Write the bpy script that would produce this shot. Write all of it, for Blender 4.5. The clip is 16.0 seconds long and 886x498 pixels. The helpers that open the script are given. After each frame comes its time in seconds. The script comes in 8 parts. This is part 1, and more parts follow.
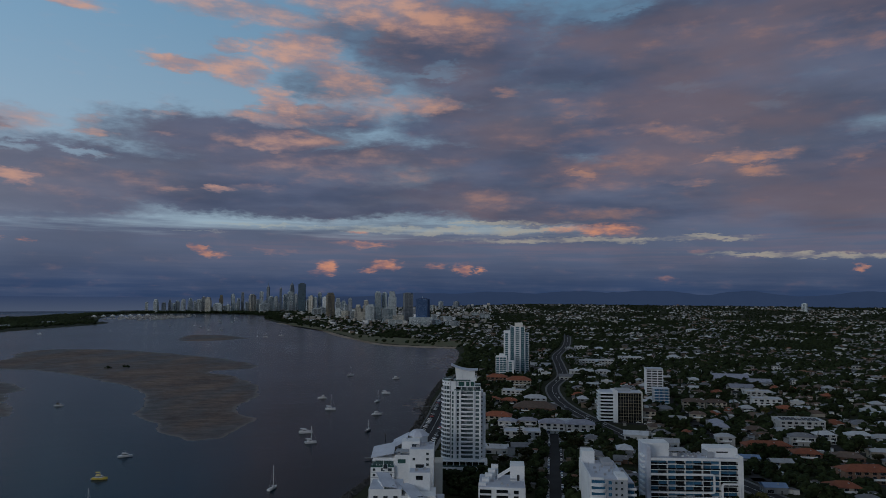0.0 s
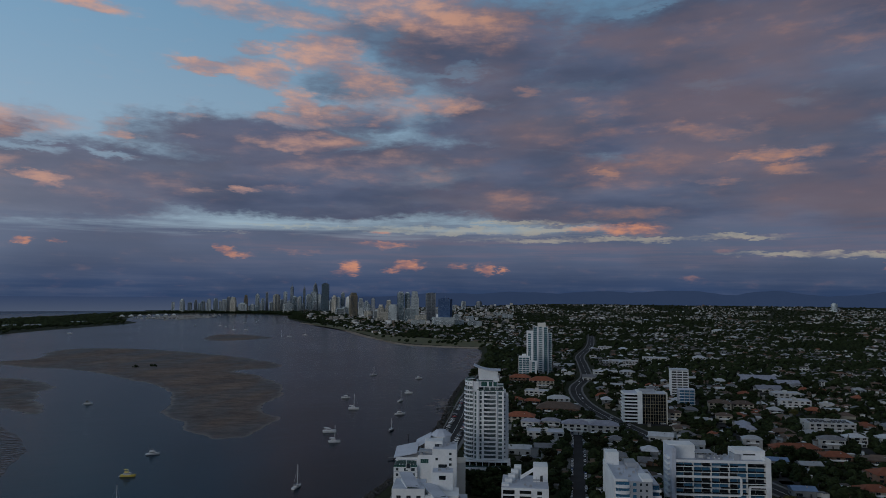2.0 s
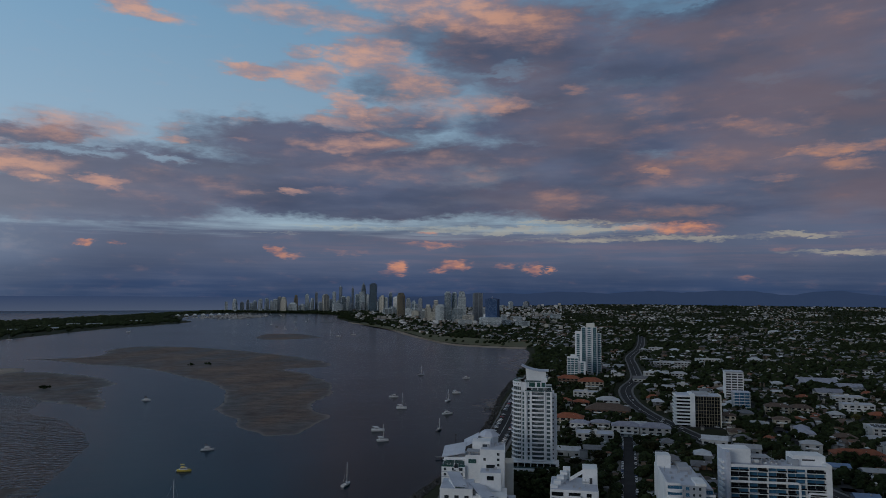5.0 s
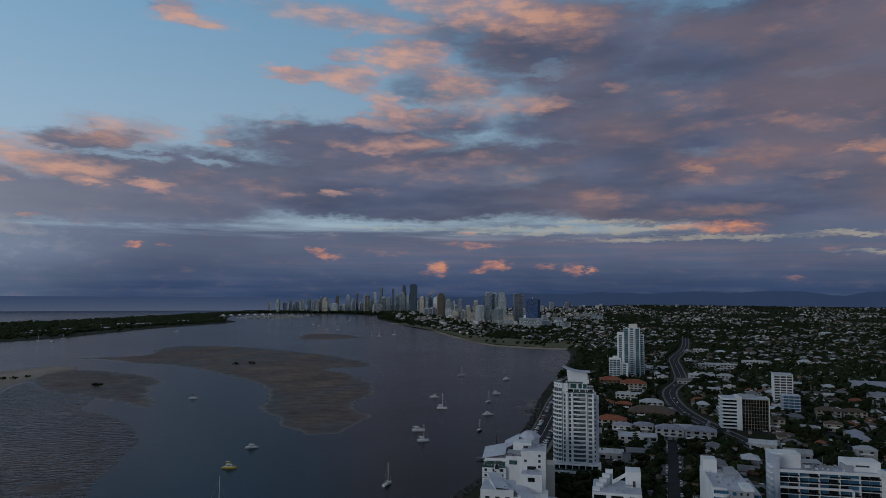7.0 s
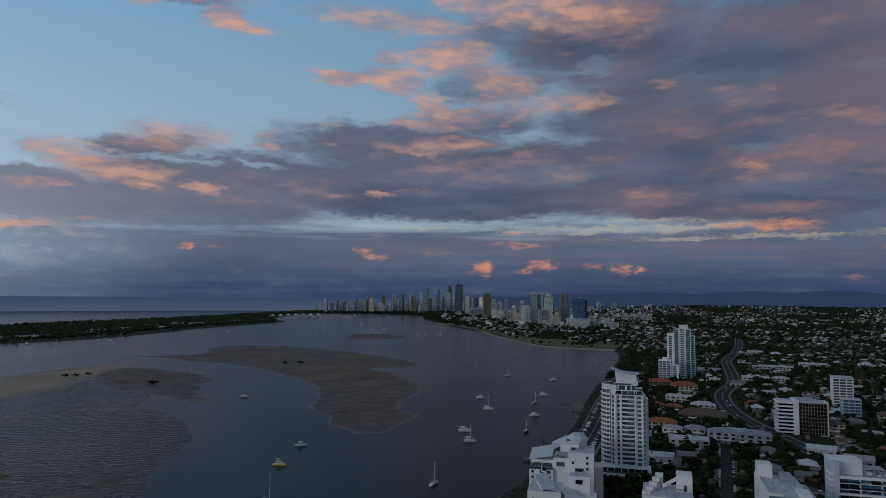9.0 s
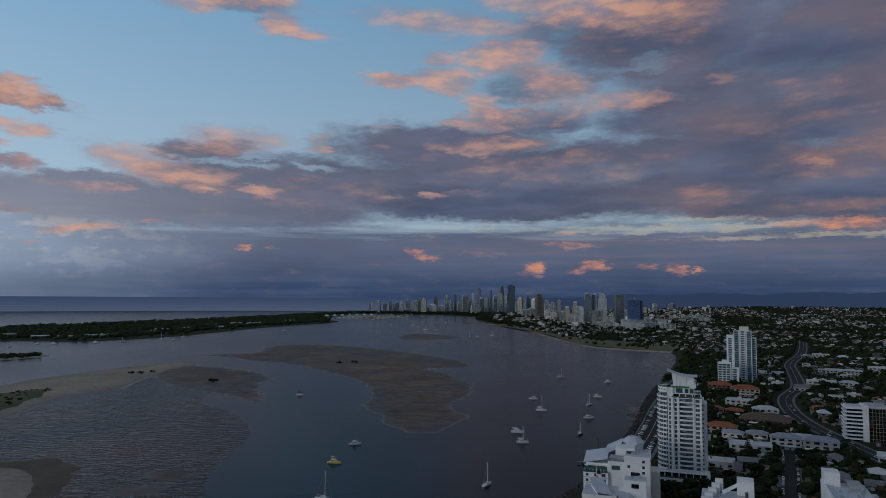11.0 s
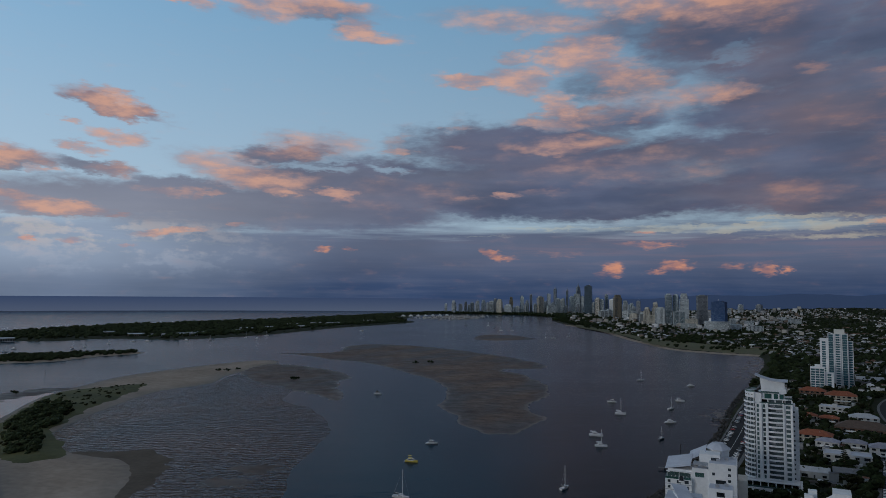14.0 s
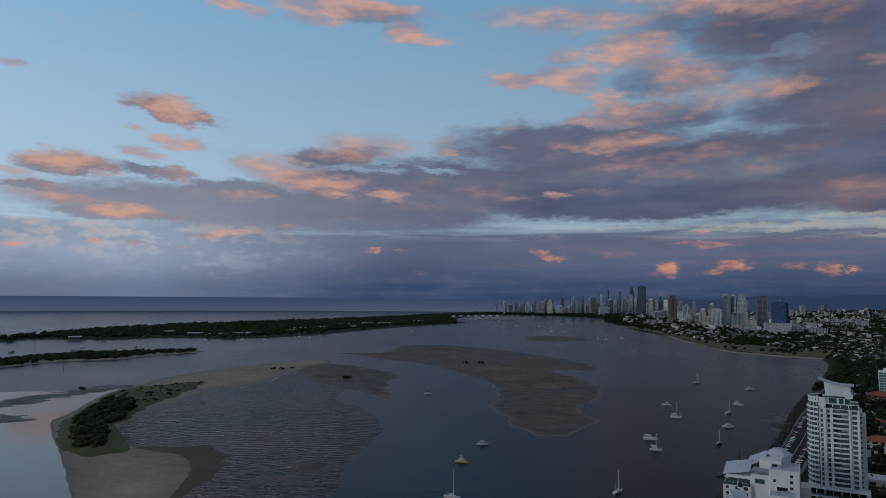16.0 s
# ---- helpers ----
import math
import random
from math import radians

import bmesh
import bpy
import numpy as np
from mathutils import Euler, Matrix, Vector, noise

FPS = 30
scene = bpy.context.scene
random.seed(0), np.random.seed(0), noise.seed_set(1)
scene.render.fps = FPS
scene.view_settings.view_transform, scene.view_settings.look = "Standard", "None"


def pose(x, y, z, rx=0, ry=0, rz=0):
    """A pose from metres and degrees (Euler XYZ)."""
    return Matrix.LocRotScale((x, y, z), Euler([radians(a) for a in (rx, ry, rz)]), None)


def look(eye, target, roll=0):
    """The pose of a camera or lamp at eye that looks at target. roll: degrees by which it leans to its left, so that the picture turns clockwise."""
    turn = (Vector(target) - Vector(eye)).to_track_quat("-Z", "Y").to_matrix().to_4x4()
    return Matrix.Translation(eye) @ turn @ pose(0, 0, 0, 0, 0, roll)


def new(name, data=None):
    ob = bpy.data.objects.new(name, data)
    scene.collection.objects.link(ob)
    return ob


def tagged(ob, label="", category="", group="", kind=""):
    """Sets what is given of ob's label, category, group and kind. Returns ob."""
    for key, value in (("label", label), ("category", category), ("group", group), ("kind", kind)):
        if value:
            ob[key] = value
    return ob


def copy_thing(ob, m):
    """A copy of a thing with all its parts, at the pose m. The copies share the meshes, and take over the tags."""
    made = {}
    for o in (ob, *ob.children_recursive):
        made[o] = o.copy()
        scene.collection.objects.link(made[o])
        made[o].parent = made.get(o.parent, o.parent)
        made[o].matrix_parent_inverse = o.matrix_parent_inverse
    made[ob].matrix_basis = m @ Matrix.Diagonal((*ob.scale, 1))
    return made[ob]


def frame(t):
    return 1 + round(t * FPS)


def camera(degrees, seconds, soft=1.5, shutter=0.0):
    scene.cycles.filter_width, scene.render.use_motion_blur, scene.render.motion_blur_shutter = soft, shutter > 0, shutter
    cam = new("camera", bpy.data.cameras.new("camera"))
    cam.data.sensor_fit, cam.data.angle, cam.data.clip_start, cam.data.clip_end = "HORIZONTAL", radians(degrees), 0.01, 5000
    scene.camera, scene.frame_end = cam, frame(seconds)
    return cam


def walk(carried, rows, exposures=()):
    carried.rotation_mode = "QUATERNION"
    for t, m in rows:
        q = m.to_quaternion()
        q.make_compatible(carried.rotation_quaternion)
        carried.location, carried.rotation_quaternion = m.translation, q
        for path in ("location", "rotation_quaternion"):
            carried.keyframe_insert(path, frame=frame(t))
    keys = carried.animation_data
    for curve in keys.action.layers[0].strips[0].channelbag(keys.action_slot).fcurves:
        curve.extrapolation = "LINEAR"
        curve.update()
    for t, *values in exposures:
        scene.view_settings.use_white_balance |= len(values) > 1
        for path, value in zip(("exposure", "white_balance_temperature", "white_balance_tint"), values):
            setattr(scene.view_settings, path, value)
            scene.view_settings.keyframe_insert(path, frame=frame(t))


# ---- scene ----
# The camera hovers at one point, 120 m up, and turns slowly to its left.
cam = camera(66.48, 16.0, soft=0.55)
EYE = 120.0
ROWS = [
    (0, -0.000, 3.889, -0.416),
    (0.5, 0.450, 3.889, -0.420),
    (1, 0.889, 3.881, -0.421),
    (1.5, 1.392, 3.881, -0.418),
    (2, 1.903, 3.880, -0.416),
    (2.5, 2.445, 3.878, -0.420),
    (3, 3.039, 3.869, -0.420),
    (5.5, 6.654, 3.851, -0.414),
    (6, 7.462, 3.855, -0.412),
    (6.5, 8.369, 3.865, -0.411),
    (7, 9.255, 3.868, -0.408),
    (7.5, 10.196, 3.873, -0.407),
    (8, 11.124, 3.873, -0.405),
    (8.5, 12.069, 3.868, -0.396),
    (9, 13.114, 3.860, -0.389),
    (11.5, 18.568, 3.880, -0.426),
    (12, 19.607, 3.872, -0.435),
    (12.5, 20.684, 3.874, -0.446),
    (13, 21.723, 3.874, -0.458),
    (13.5, 22.801, 3.876, -0.470),
    (14, 23.861, 3.883, -0.480),
    (14.5, 24.943, 3.889, -0.485),
    (15, 25.979, 3.895, -0.488),
    (15.5, 27.047, 3.895, -0.494),
    (16, 28.103, 3.894, -0.502),
]
walk(cam, [(t, pose(0, 0, EYE, 90 + pitch, roll, yaw)) for t, yaw, pitch, roll in ROWS],
     exposures=[(0, -0.05), (6, 0.0), (12, 0.06), (16, 0.09)])

# ---- world: dusk sky with cloud decks, and a weak low sun behind the clouds ----
SUN_AZ, SUN_EL = -138.0, 9.0
world = bpy.data.worlds.new("dusk_sky")
scene.world = world
world.use_nodes = True
wt = world.node_tree
wt.nodes.clear()


def lin(r, g, b):
    """Linear colour from display values of 0 to 255."""
    return tuple(((c / 255 + 0.055) / 1.055) ** 2.4 if c > 10 else c / 255 / 12.92 for c in (r, g, b)) + (1.0,)


def wmath(op, a, b=None, c=None, clamp=False):
    n = wt.nodes.new("ShaderNodeMath")
    n.operation, n.use_clamp = op, clamp
    for i, v in enumerate((a, b, c)):
        if v is None:
            continue
        if isinstance(v, (int, float)):
            n.inputs[i].default_value = v
        else:
            wt.links.new(v, n.inputs[i])
    return n.outputs[0]


def wvec(op, a, b=None, c=None):
    n = wt.nodes.new("ShaderNodeVectorMath")
    n.operation = op
    for i, v in enumerate((a, b, c)):
        if v is None:
            continue
        if isinstance(v, tuple):
            n.inputs[i].default_value = v
        else:
            wt.links.new(v, n.inputs[i])
    return n.outputs["Value"] if op in ("LENGTH", "DOT_PRODUCT") else n.outputs["Vector"]


def wramp(v, lo, hi, out_lo=0.0, out_hi=1.0, smooth=True):
    n = wt.nodes.new("ShaderNodeMapRange")
    n.interpolation_type = "SMOOTHSTEP" if smooth else "LINEAR"
    wt.links.new(v, n.inputs[0])
    for i, x in enumerate((lo, hi, out_lo, out_hi)):
        n.inputs[i + 1].default_value = x
    return n.outputs[0]


def wmix(f, a, b):
    n = wt.nodes.new("ShaderNodeMix")
    n.data_type = "RGBA"
    for s, v in ((n.inputs[0], f), (n.inputs[6], a), (n.inputs[7], b)):
        if isinstance(v, (int, float, tuple)):
            s.default_value = v
        else:
            wt.links.new(v, s)
    return n.outputs[2]


def wnoise(vec, scale, detail=4.0, rough=0.55, colour=False):
    n = wt.nodes.new("ShaderNodeTexNoise")
    n.inputs["Scale"].default_value, n.inputs["Detail"].default_value, n.inputs["Roughness"].default_value = scale, detail, rough
    wt.links.new(vec, n.inputs["Vector"])
    return n.outputs[1] if colour else n.outputs[0]


def combine(x, y, z=0.0):
    n = wt.nodes.new("ShaderNodeCombineXYZ")
    for i, v in enumerate((x, y, z)):
        if isinstance(v, (int, float)):
            n.inputs[i].default_value = v
        else:
            wt.links.new(v, n.inputs[i])
    return n.outputs[0]


coords = wt.nodes.new("ShaderNodeTexCoord")
split = wt.nodes.new("ShaderNodeSeparateXYZ")
wt.links.new(coords.outputs["Generated"], split.inputs[0])
sx, sy, sz = split.outputs
azim = wmath("MULTIPLY", wmath("ARCTAN2", sx, sy), 180 / math.pi)
elev = wmath("MULTIPLY", wmath("ARCSINE", sz), 180 / math.pi)
# the noise lives in angle space, flattened as cloud layers seen edge-on are
flat = combine(wmath("MULTIPLY", azim, 0.1), wmath("MULTIPLY", elev, 0.3))
# a cloud layer overhead, seen in perspective
layer = wvec("SCALE", combine(wmath("DIVIDE", sx, wmath("ADD", wmath("MAXIMUM", sz, 0.0), 0.06)),
                              wmath("DIVIDE", sy, wmath("ADD", wmath("MAXIMUM", sz, 0.0), 0.06))), None)
layer.node.inputs["Scale"].default_value = 0.55
coarse = wnoise(flat, 1.1, 3.0, 0.55, True)
fine = wnoise(flat, 4.0, 4.0, 0.55, True)
warp = wvec("ADD", wvec("MULTIPLY", wvec("SUBTRACT", coarse, (0.5, 0.5, 0.5)), (7.0, 2.2, 0.0)),
            wvec("MULTIPLY", wvec("SUBTRACT", fine, (0.5, 0.5, 0.5)), (3.2, 1.5, 0.0)))
# cloud edges seen low over the horizon are flatter and less torn
calm = wvec("SCALE", warp)
wt.links.new(wramp(elev, 1.5, 13.0, 0.22, 1.0), calm.node.inputs["Scale"])
wisp = wnoise(flat, 11.0, 5.0, 0.6, True)
spot = wvec("ADD", wvec("ADD", combine(azim, elev), calm), wvec("MULTIPLY", wvec("SUBTRACT", wisp, (0.5, 0.5, 0.5)), (2.2, 0.9, 0.0)))
grain = wnoise(flat, 2.3, 8.0, 0.58)
fine_grain = wnoise(flat, 4.6, 8.0, 0.56)
wisp_value = wnoise(combine(wmath("MULTIPLY", azim, 0.1), wmath("MULTIPLY", elev, 0.16)), 9.0, 6.0, 0.58)
veil = wnoise(layer, 1.7, 6.0, 0.58)
streak = wnoise(combine(wmath("MULTIPLY", azim, 0.05), wmath("MULTIPLY", elev, 0.9)), 1.6, 5.0, 0.6)
COVER = {}


def puff(kind, az, el, wide, high, tilt=0.0, strength=1.0):
    """A soft patch of cloud of that kind, round an azimuth and elevation in degrees. The cover so far is carried along as the third
    value beside the place, so that the patches of a kind are worked out one after the other."""
    state = COVER.get(kind, spot)
    if kind == "pink":
        wide, high = 1.25 * wide, 1.2 * high
    if kind == "glow":
        high = 0.8 * high
    if kind == "fire":
        wide, high = 0.85 * wide, 0.85 * high
    p = wvec("MULTIPLY_ADD", state, (1 / wide, 1 / high, 0.0), (-az / wide, -el / high, 0.0))
    if tilt:
        q = wvec("DOT_PRODUCT", p, (-tilt * wide / high, 1.0, 0.0))
        s = wt.nodes.new("ShaderNodeSeparateXYZ")
        wt.links.new(p, s.inputs[0])
        p = combine(s.outputs[0], q)
    m = wramp(wvec("LENGTH", p), 1.3, 0.25, 0.0, strength)
    COVER[kind] = wvec("MAXIMUM", state, combine(-1e6, -1e6, m))


puff('deck', 23.6, 17.57, 24.6, 7.83, 0, 1.00)
puff('deck', 31.1, 8.10, 31.3, 5.29, 0, 1.00)
puff('deck', -4.1, 9.61, 30.5, 4.01, 0, 1.00)
puff('deck', -30.1, 9.01, 15.2, 3.08, 0, 0.90)
puff('deck', 1.6, 20.25, 12.5, 5.72, 0, 0.75)
puff('deck', -10.9, 14.49, 9.3, 1.82, 0, 0.60)
puff('deck', -41.6, 6.98, 25.8, 2.55, 0, 0.90)
puff('deck', -59.4, 3.93, 17.5, 1.23, 0, 0.60)
puff('deck', -17.9, 12.39, 13.8, 2.77, 0, 0.80)
puff('pink', -4.3, 23.19, 9.7, 1.91, -0.15, 0.80)
puff('pink', -17.1, 22.25, 7.2, 1.15, -0.10, 0.60)
puff('pink', -30.2, 20.90, 2.6, 0.53, 0, 0.70)
puff('pink', -12.4, 19.64, 2.9, 1.47, 0, 1.00)
puff('pink', -9.1, 17.97, 3.3, 1.33, -0.25, 0.70)
puff('pink', -21.5, 17.71, 2.5, 0.58, 0, 0.95)
puff('pink', -17.4, 17.78, 2.5, 1.12, 0, 0.80)
puff('pink', -17.4, 19.61, 1.5, 0.51, 0, 0.60)
puff('pink', -14.4, 15.71, 1.9, 1.15, -0.20, 0.90)
puff('pink', -15.5, 14.42, 3.2, 0.71, -0.10, 0.60)
puff('pink', -10.9, 15.17, 3.8, 0.91, 0, 0.45)
puff('pink', -2.3, 15.94, 2.9, 1.01, 0, 0.75)
puff('pink', -6.1, 15.61, 4.8, 1.09, 0, 0.45)
puff('pink', -13.6, 12.74, 4.1, 0.73, 0, 0.60)
puff('pink', -22.7, 14.09, 1.7, 0.25, 0, 0.35)
puff('pink', -28.4, 12.92, 1.5, 0.42, 0, 0.30)
puff('pink', -28.0, 12.14, 1.5, 0.42, 0, 0.50)
puff('pink', -23.2, 12.31, 1.6, 0.34, 0, 0.45)
puff('pink', -18.9, 8.57, 1.1, 0.36, 0, 0.90)
puff('pink', -15.3, 8.76, 2.7, 0.37, 0, 0.35)
puff('pink', -22.3, 8.36, 1.5, 0.35, 0, 0.40)
puff('pink', -32.9, 8.23, 1.2, 0.48, 0, 1.00)
puff('pink', 20.7, 11.10, 1.1, 0.36, 0.25, 0.90)
puff('pink', 23.9, 11.10, 3.6, 0.60, 0, 0.95)
puff('pink', 25.1, 9.89, 2.0, 0.43, 0, 0.60)
puff('pink', 19.7, 9.02, 1.7, 0.40, 0, 0.50)
puff('pink', 12.2, 10.23, 1.6, 0.37, -0.10, 0.60)
puff('pink', 18.5, 13.33, 3.9, 0.62, -0.10, 0.45)
puff('pink', 11.2, 15.30, 2.8, 0.72, 0, 0.35)
puff('pink', 6.0, 16.70, 1.6, 0.36, 0, 0.35)
puff('pink', 31.8, 10.27, 2.1, 0.40, 0, 0.35)
puff('pink', 23.6, 13.36, 1.6, 0.43, 0, 0.30)
puff('pink', 32.1, 18.32, 3.2, 1.52, 0, 0.25)
puff('pink', 18.6, 20.23, 3.5, 1.25, 0, 0.22)
puff('pink', 4.1, 8.01, 3.4, 1.24, 0.10, 0.35)
puff('pink', 13.2, 6.91, 5.5, 0.65, 0, 0.30)
puff('pink', -39.7, 22.86, 3.3, 0.93, 0, 0.70)
puff('pink', -35.4, 23.57, 5.8, 1.01, -0.10, 0.75)
puff('pink', -31.2, 21.60, 2.0, 0.78, 0, 0.90)
puff('pink', -46.3, 22.51, 2.2, 0.41, -0.20, 0.70)
puff('pink', -61.3, 15.93, 0.9, 0.27, -0.10, 0.70)
puff('pink', -50.6, 14.21, 2.9, 0.69, -0.20, 1.00)
puff('pink', -48.7, 13.75, 3.0, 0.43, -0.15, 0.50)
puff('pink', -52.8, 12.69, 0.8, 0.25, 0, 0.60)
puff('pink', -49.7, 11.91, 1.9, 0.61, -0.10, 0.75)
puff('pink', -52.9, 10.96, 1.4, 0.38, -0.10, 0.70)
puff('pink', -57.5, 9.78, 2.9, 0.75, 0, 0.85)
puff('pink', -55.0, 8.84, 0.8, 0.33, 0, 0.60)
puff('pink', -50.4, 9.43, 1.7, 0.53, 0, 0.60)
puff('pink', -41.7, 10.44, 4.1, 1.19, -0.10, 0.80)
puff('pink', -38.9, 9.41, 4.2, 0.75, 0, 0.70)
puff('pink', -35.2, 12.35, 4.3, 1.12, 0, 0.60)
puff('pink', -33.4, 8.40, 1.4, 0.47, 0, 1.00)
puff('pink', -37.5, 8.53, 1.4, 0.47, 0, 0.70)
puff('pink', -43.4, 8.05, 1.1, 0.27, 0, 0.60)
puff('pink', -46.1, 8.15, 2.6, 0.45, 0, 0.50)
puff('pink', -53.5, 6.16, 3.1, 0.52, -0.05, 0.90)
puff('pink', -58.1, 6.91, 3.3, 0.42, -0.05, 0.70)
puff('pink', -61.0, 8.68, 2.0, 0.48, -0.10, 0.60)
puff('pink', -59.6, 7.81, 2.1, 0.41, -0.10, 0.50)
puff('pink', -46.0, 4.83, 2.6, 0.27, 0.12, 0.80)
puff('pink', -41.0, 5.51, 0.9, 0.19, 0, 0.70)
puff('pink', -49.5, 5.81, 0.8, 0.23, 0, 0.70)
puff('fire', 13.2, 5.51, 4.3, 0.70, 0, 1.00)
puff('fire', 9.5, 5.46, 1.9, 0.38, 0, 0.60)
puff('fire', -7.2, 5.19, 1.4, 0.28, 0, 0.50)
puff('fire', -6.9, 4.14, 3.8, 0.38, 0, 0.60)
puff('fire', -14.3, 3.48, 4.0, 0.28, 0, 0.25)
puff('fire', -19.9, 3.56, 1.1, 0.45, -0.20, 0.90)
puff('fire', -18.3, 3.06, 1.1, 0.27, 0, 0.40)
puff('fire', -9.5, 2.21, 1.0, 0.71, 0, 0.95)
puff('fire', -10.6, 1.82, 1.4, 0.38, 0, 0.40)
puff('fire', -4.9, 2.46, 1.5, 0.62, 0, 0.95)
puff('fire', -6.2, 1.97, 1.0, 0.29, 0, 0.70)
puff('fire', -0.7, 2.40, 1.4, 0.38, 0, 0.60)
puff('fire', 1.7, 2.18, 1.1, 0.62, 0, 1.00)
puff('fire', 3.2, 2.14, 0.6, 0.34, 0.30, 0.90)
puff('fire', 31.8, 2.18, 0.6, 0.32, 0, 0.60)
puff('fire', 18.1, 1.51, 1.3, 0.37, 0, 0.30)
puff('fire', 20.9, 3.60, 1.7, 0.27, 0, 0.25)
puff('fire', -34.1, 3.73, 1.1, 0.33, 0, 0.90)
puff('fire', -31.7, 3.86, 0.8, 0.23, 0, 0.70)
puff('fire', -60.9, 3.37, 0.8, 0.28, 0, 0.80)
puff('fire', -55.6, 3.78, 0.8, 0.26, 0, 0.70)
puff('fire', -52.9, 3.89, 1.0, 0.35, 0, 0.70)
puff('fire', -49.2, 3.68, 1.0, 0.22, 0, 0.50)
puff('fire', -19.5, 3.31, 1.2, 0.47, -0.20, 0.70)
puff('shade', 20.9, 4.36, 2.9, 0.62, 0, 0.60)
puff('shade', -22.8, 4.71, 2.9, 0.31, -0.05, 0.80)
puff('shade', 7.4, 4.43, 2.8, 0.43, 0, 0.50)
puff('shade', 29.2, 4.69, 5.9, 1.05, 0, 0.60)
puff('shade', 19.3, 7.92, 12.8, 1.80, 0, 0.35)
puff('shade', 0.7, 6.81, 22.8, 0.95, 0, 0.50)
puff('shade', -22.2, 6.60, 16.3, 1.06, 0, 0.30)
puff('shade', 5.5, 12.01, 7.6, 1.87, 0, 0.40)
puff('shade', -45.4, 14.04, 2.7, 0.53, -0.15, 0.50)
puff('shade', -54.1, 9.70, 2.4, 0.59, -0.10, 0.70)
puff('shade', -58.5, 7.78, 2.2, 0.33, 0, 0.50)
puff('shade', -32.2, 6.76, 18.5, 1.24, 0, 0.50)
puff('gap', 14.1, 22.74, 3.7, 0.41, 0.10, 0.90)
puff('gap', -1.3, 18.36, 4.4, 0.54, 0, 0.60)
puff('gap', 0.6, 18.91, 2.0, 0.45, 0, 0.50)
puff('gap', -4.7, 17.48, 2.9, 0.37, 0, 0.40)
puff('gap', -29.0, 10.56, 2.2, 0.37, -0.15, 0.90)
puff('gap', -33.0, 11.11, 1.7, 0.32, 0, 0.60)
puff('gap', -3.2, 10.10, 4.3, 0.95, 0, 0.35)
puff('gap', 26.8, 14.71, 2.3, 0.50, 0, 0.30)
puff('gap', 20.3, 16.67, 3.0, 0.60, 0, 0.30)
puff('gap', -34.2, 10.51, 3.3, 0.38, -0.10, 0.80)
puff('glow', -0.2, 5.47, 14.1, 0.48, 0, 1.00)
puff('glow', 12.5, 4.63, 14.8, 0.38, 0, 0.80)
puff('glow', 28.0, 3.16, 11.2, 0.38, -0.03, 0.80)
puff('glow', -10.7, 5.58, 9.2, 0.28, 0, 0.80)
puff('glow', 4.6, 6.11, 7.6, 0.28, 0, 0.80)
puff('glow', 22.1, 4.69, 2.9, 0.27, -0.10, 0.90)
puff('deck', -57.5, 9.45, 4.0, 0.99, -0, 0.80)
puff('deck', -50.1, 13.91, 4.0, 0.69, -0.15, 0.75)
puff('deck', -59.6, 7.61, 3.9, 0.56, -0, 0.80)
puff('deck', -52.1, 9.52, 4.8, 0.78, -0.05, 0.70)
puff('deck', -45.2, 8.42, 7.0, 1.27, -0, 0.85)
puff('deck', -53.5, 6.03, 8.6, 0.78, -0, 0.85)
puff('deck', -37.0, 11.58, 5.2, 1.21, -0, 0.70)
puff('deck', -34.4, 22.90, 6.3, 1.28, -0.1, 0.50)
puff('pink', 28.5, 20.11, 4.6, 1.16, -0, 0.22)
puff('pink', 0.6, 21.56, 6.8, 1.74, -0, 0.30)
puff('pink', 14.9, 10.37, 9.0, 1.83, -0, 0.30)
puff('pink', 9.3, 13.78, 7.5, 1.38, -0, 0.25)
puff('pink', -8.9, 10.89, 9.4, 1.39, -0, 0.30)
puff('pink', -28.4, 8.24, 7.7, 1.24, -0, 0.25)
puff('gap', 10.3, 16.92, 3.8, 0.62, -0, 0.30)
puff('gap', 29.1, 16.45, 2.6, 0.55, -0, 0.25)
puff('glow', -20.1, 4.91, 5.1, 0.18, -0, 0.60)
puff('glow', -59.6, 8.82, 5.3, 0.65, -0.05, 0.35)
puff('glow', -50.2, 4.00, 13.9, 0.22, -0, 0.50)
puff('glow', -57.3, 4.88, 7.3, 0.25, -0, 0.50)
puff('deck', -12.0, 7.9, 20.0, 2.1, 0, 1.00)
puff('deck', 16.0, 7.4, 22.0, 2.3, 0, 1.00)
puff('deck', 7.9, 14.05, 15.4, 3.45, 0, 0.95)
puff('deck', 22.7, 12.14, 14.7, 3.03, 0, 0.95)
puff('deck', -7.2, 21.36, 9.6, 2.59, 0, 0.55)
puff('deck', -9.0, 17.30, 7.6, 2.24, 0, 0.50)
puff('deck', 3.6, 17.10, 9.6, 3.17, 0, 0.70)

for kind, state in list(COVER.items()):
    last = wt.nodes.new("ShaderNodeSeparateXYZ")
    wt.links.new(state, last.inputs[0])
    COVER[kind] = last.outputs[2]

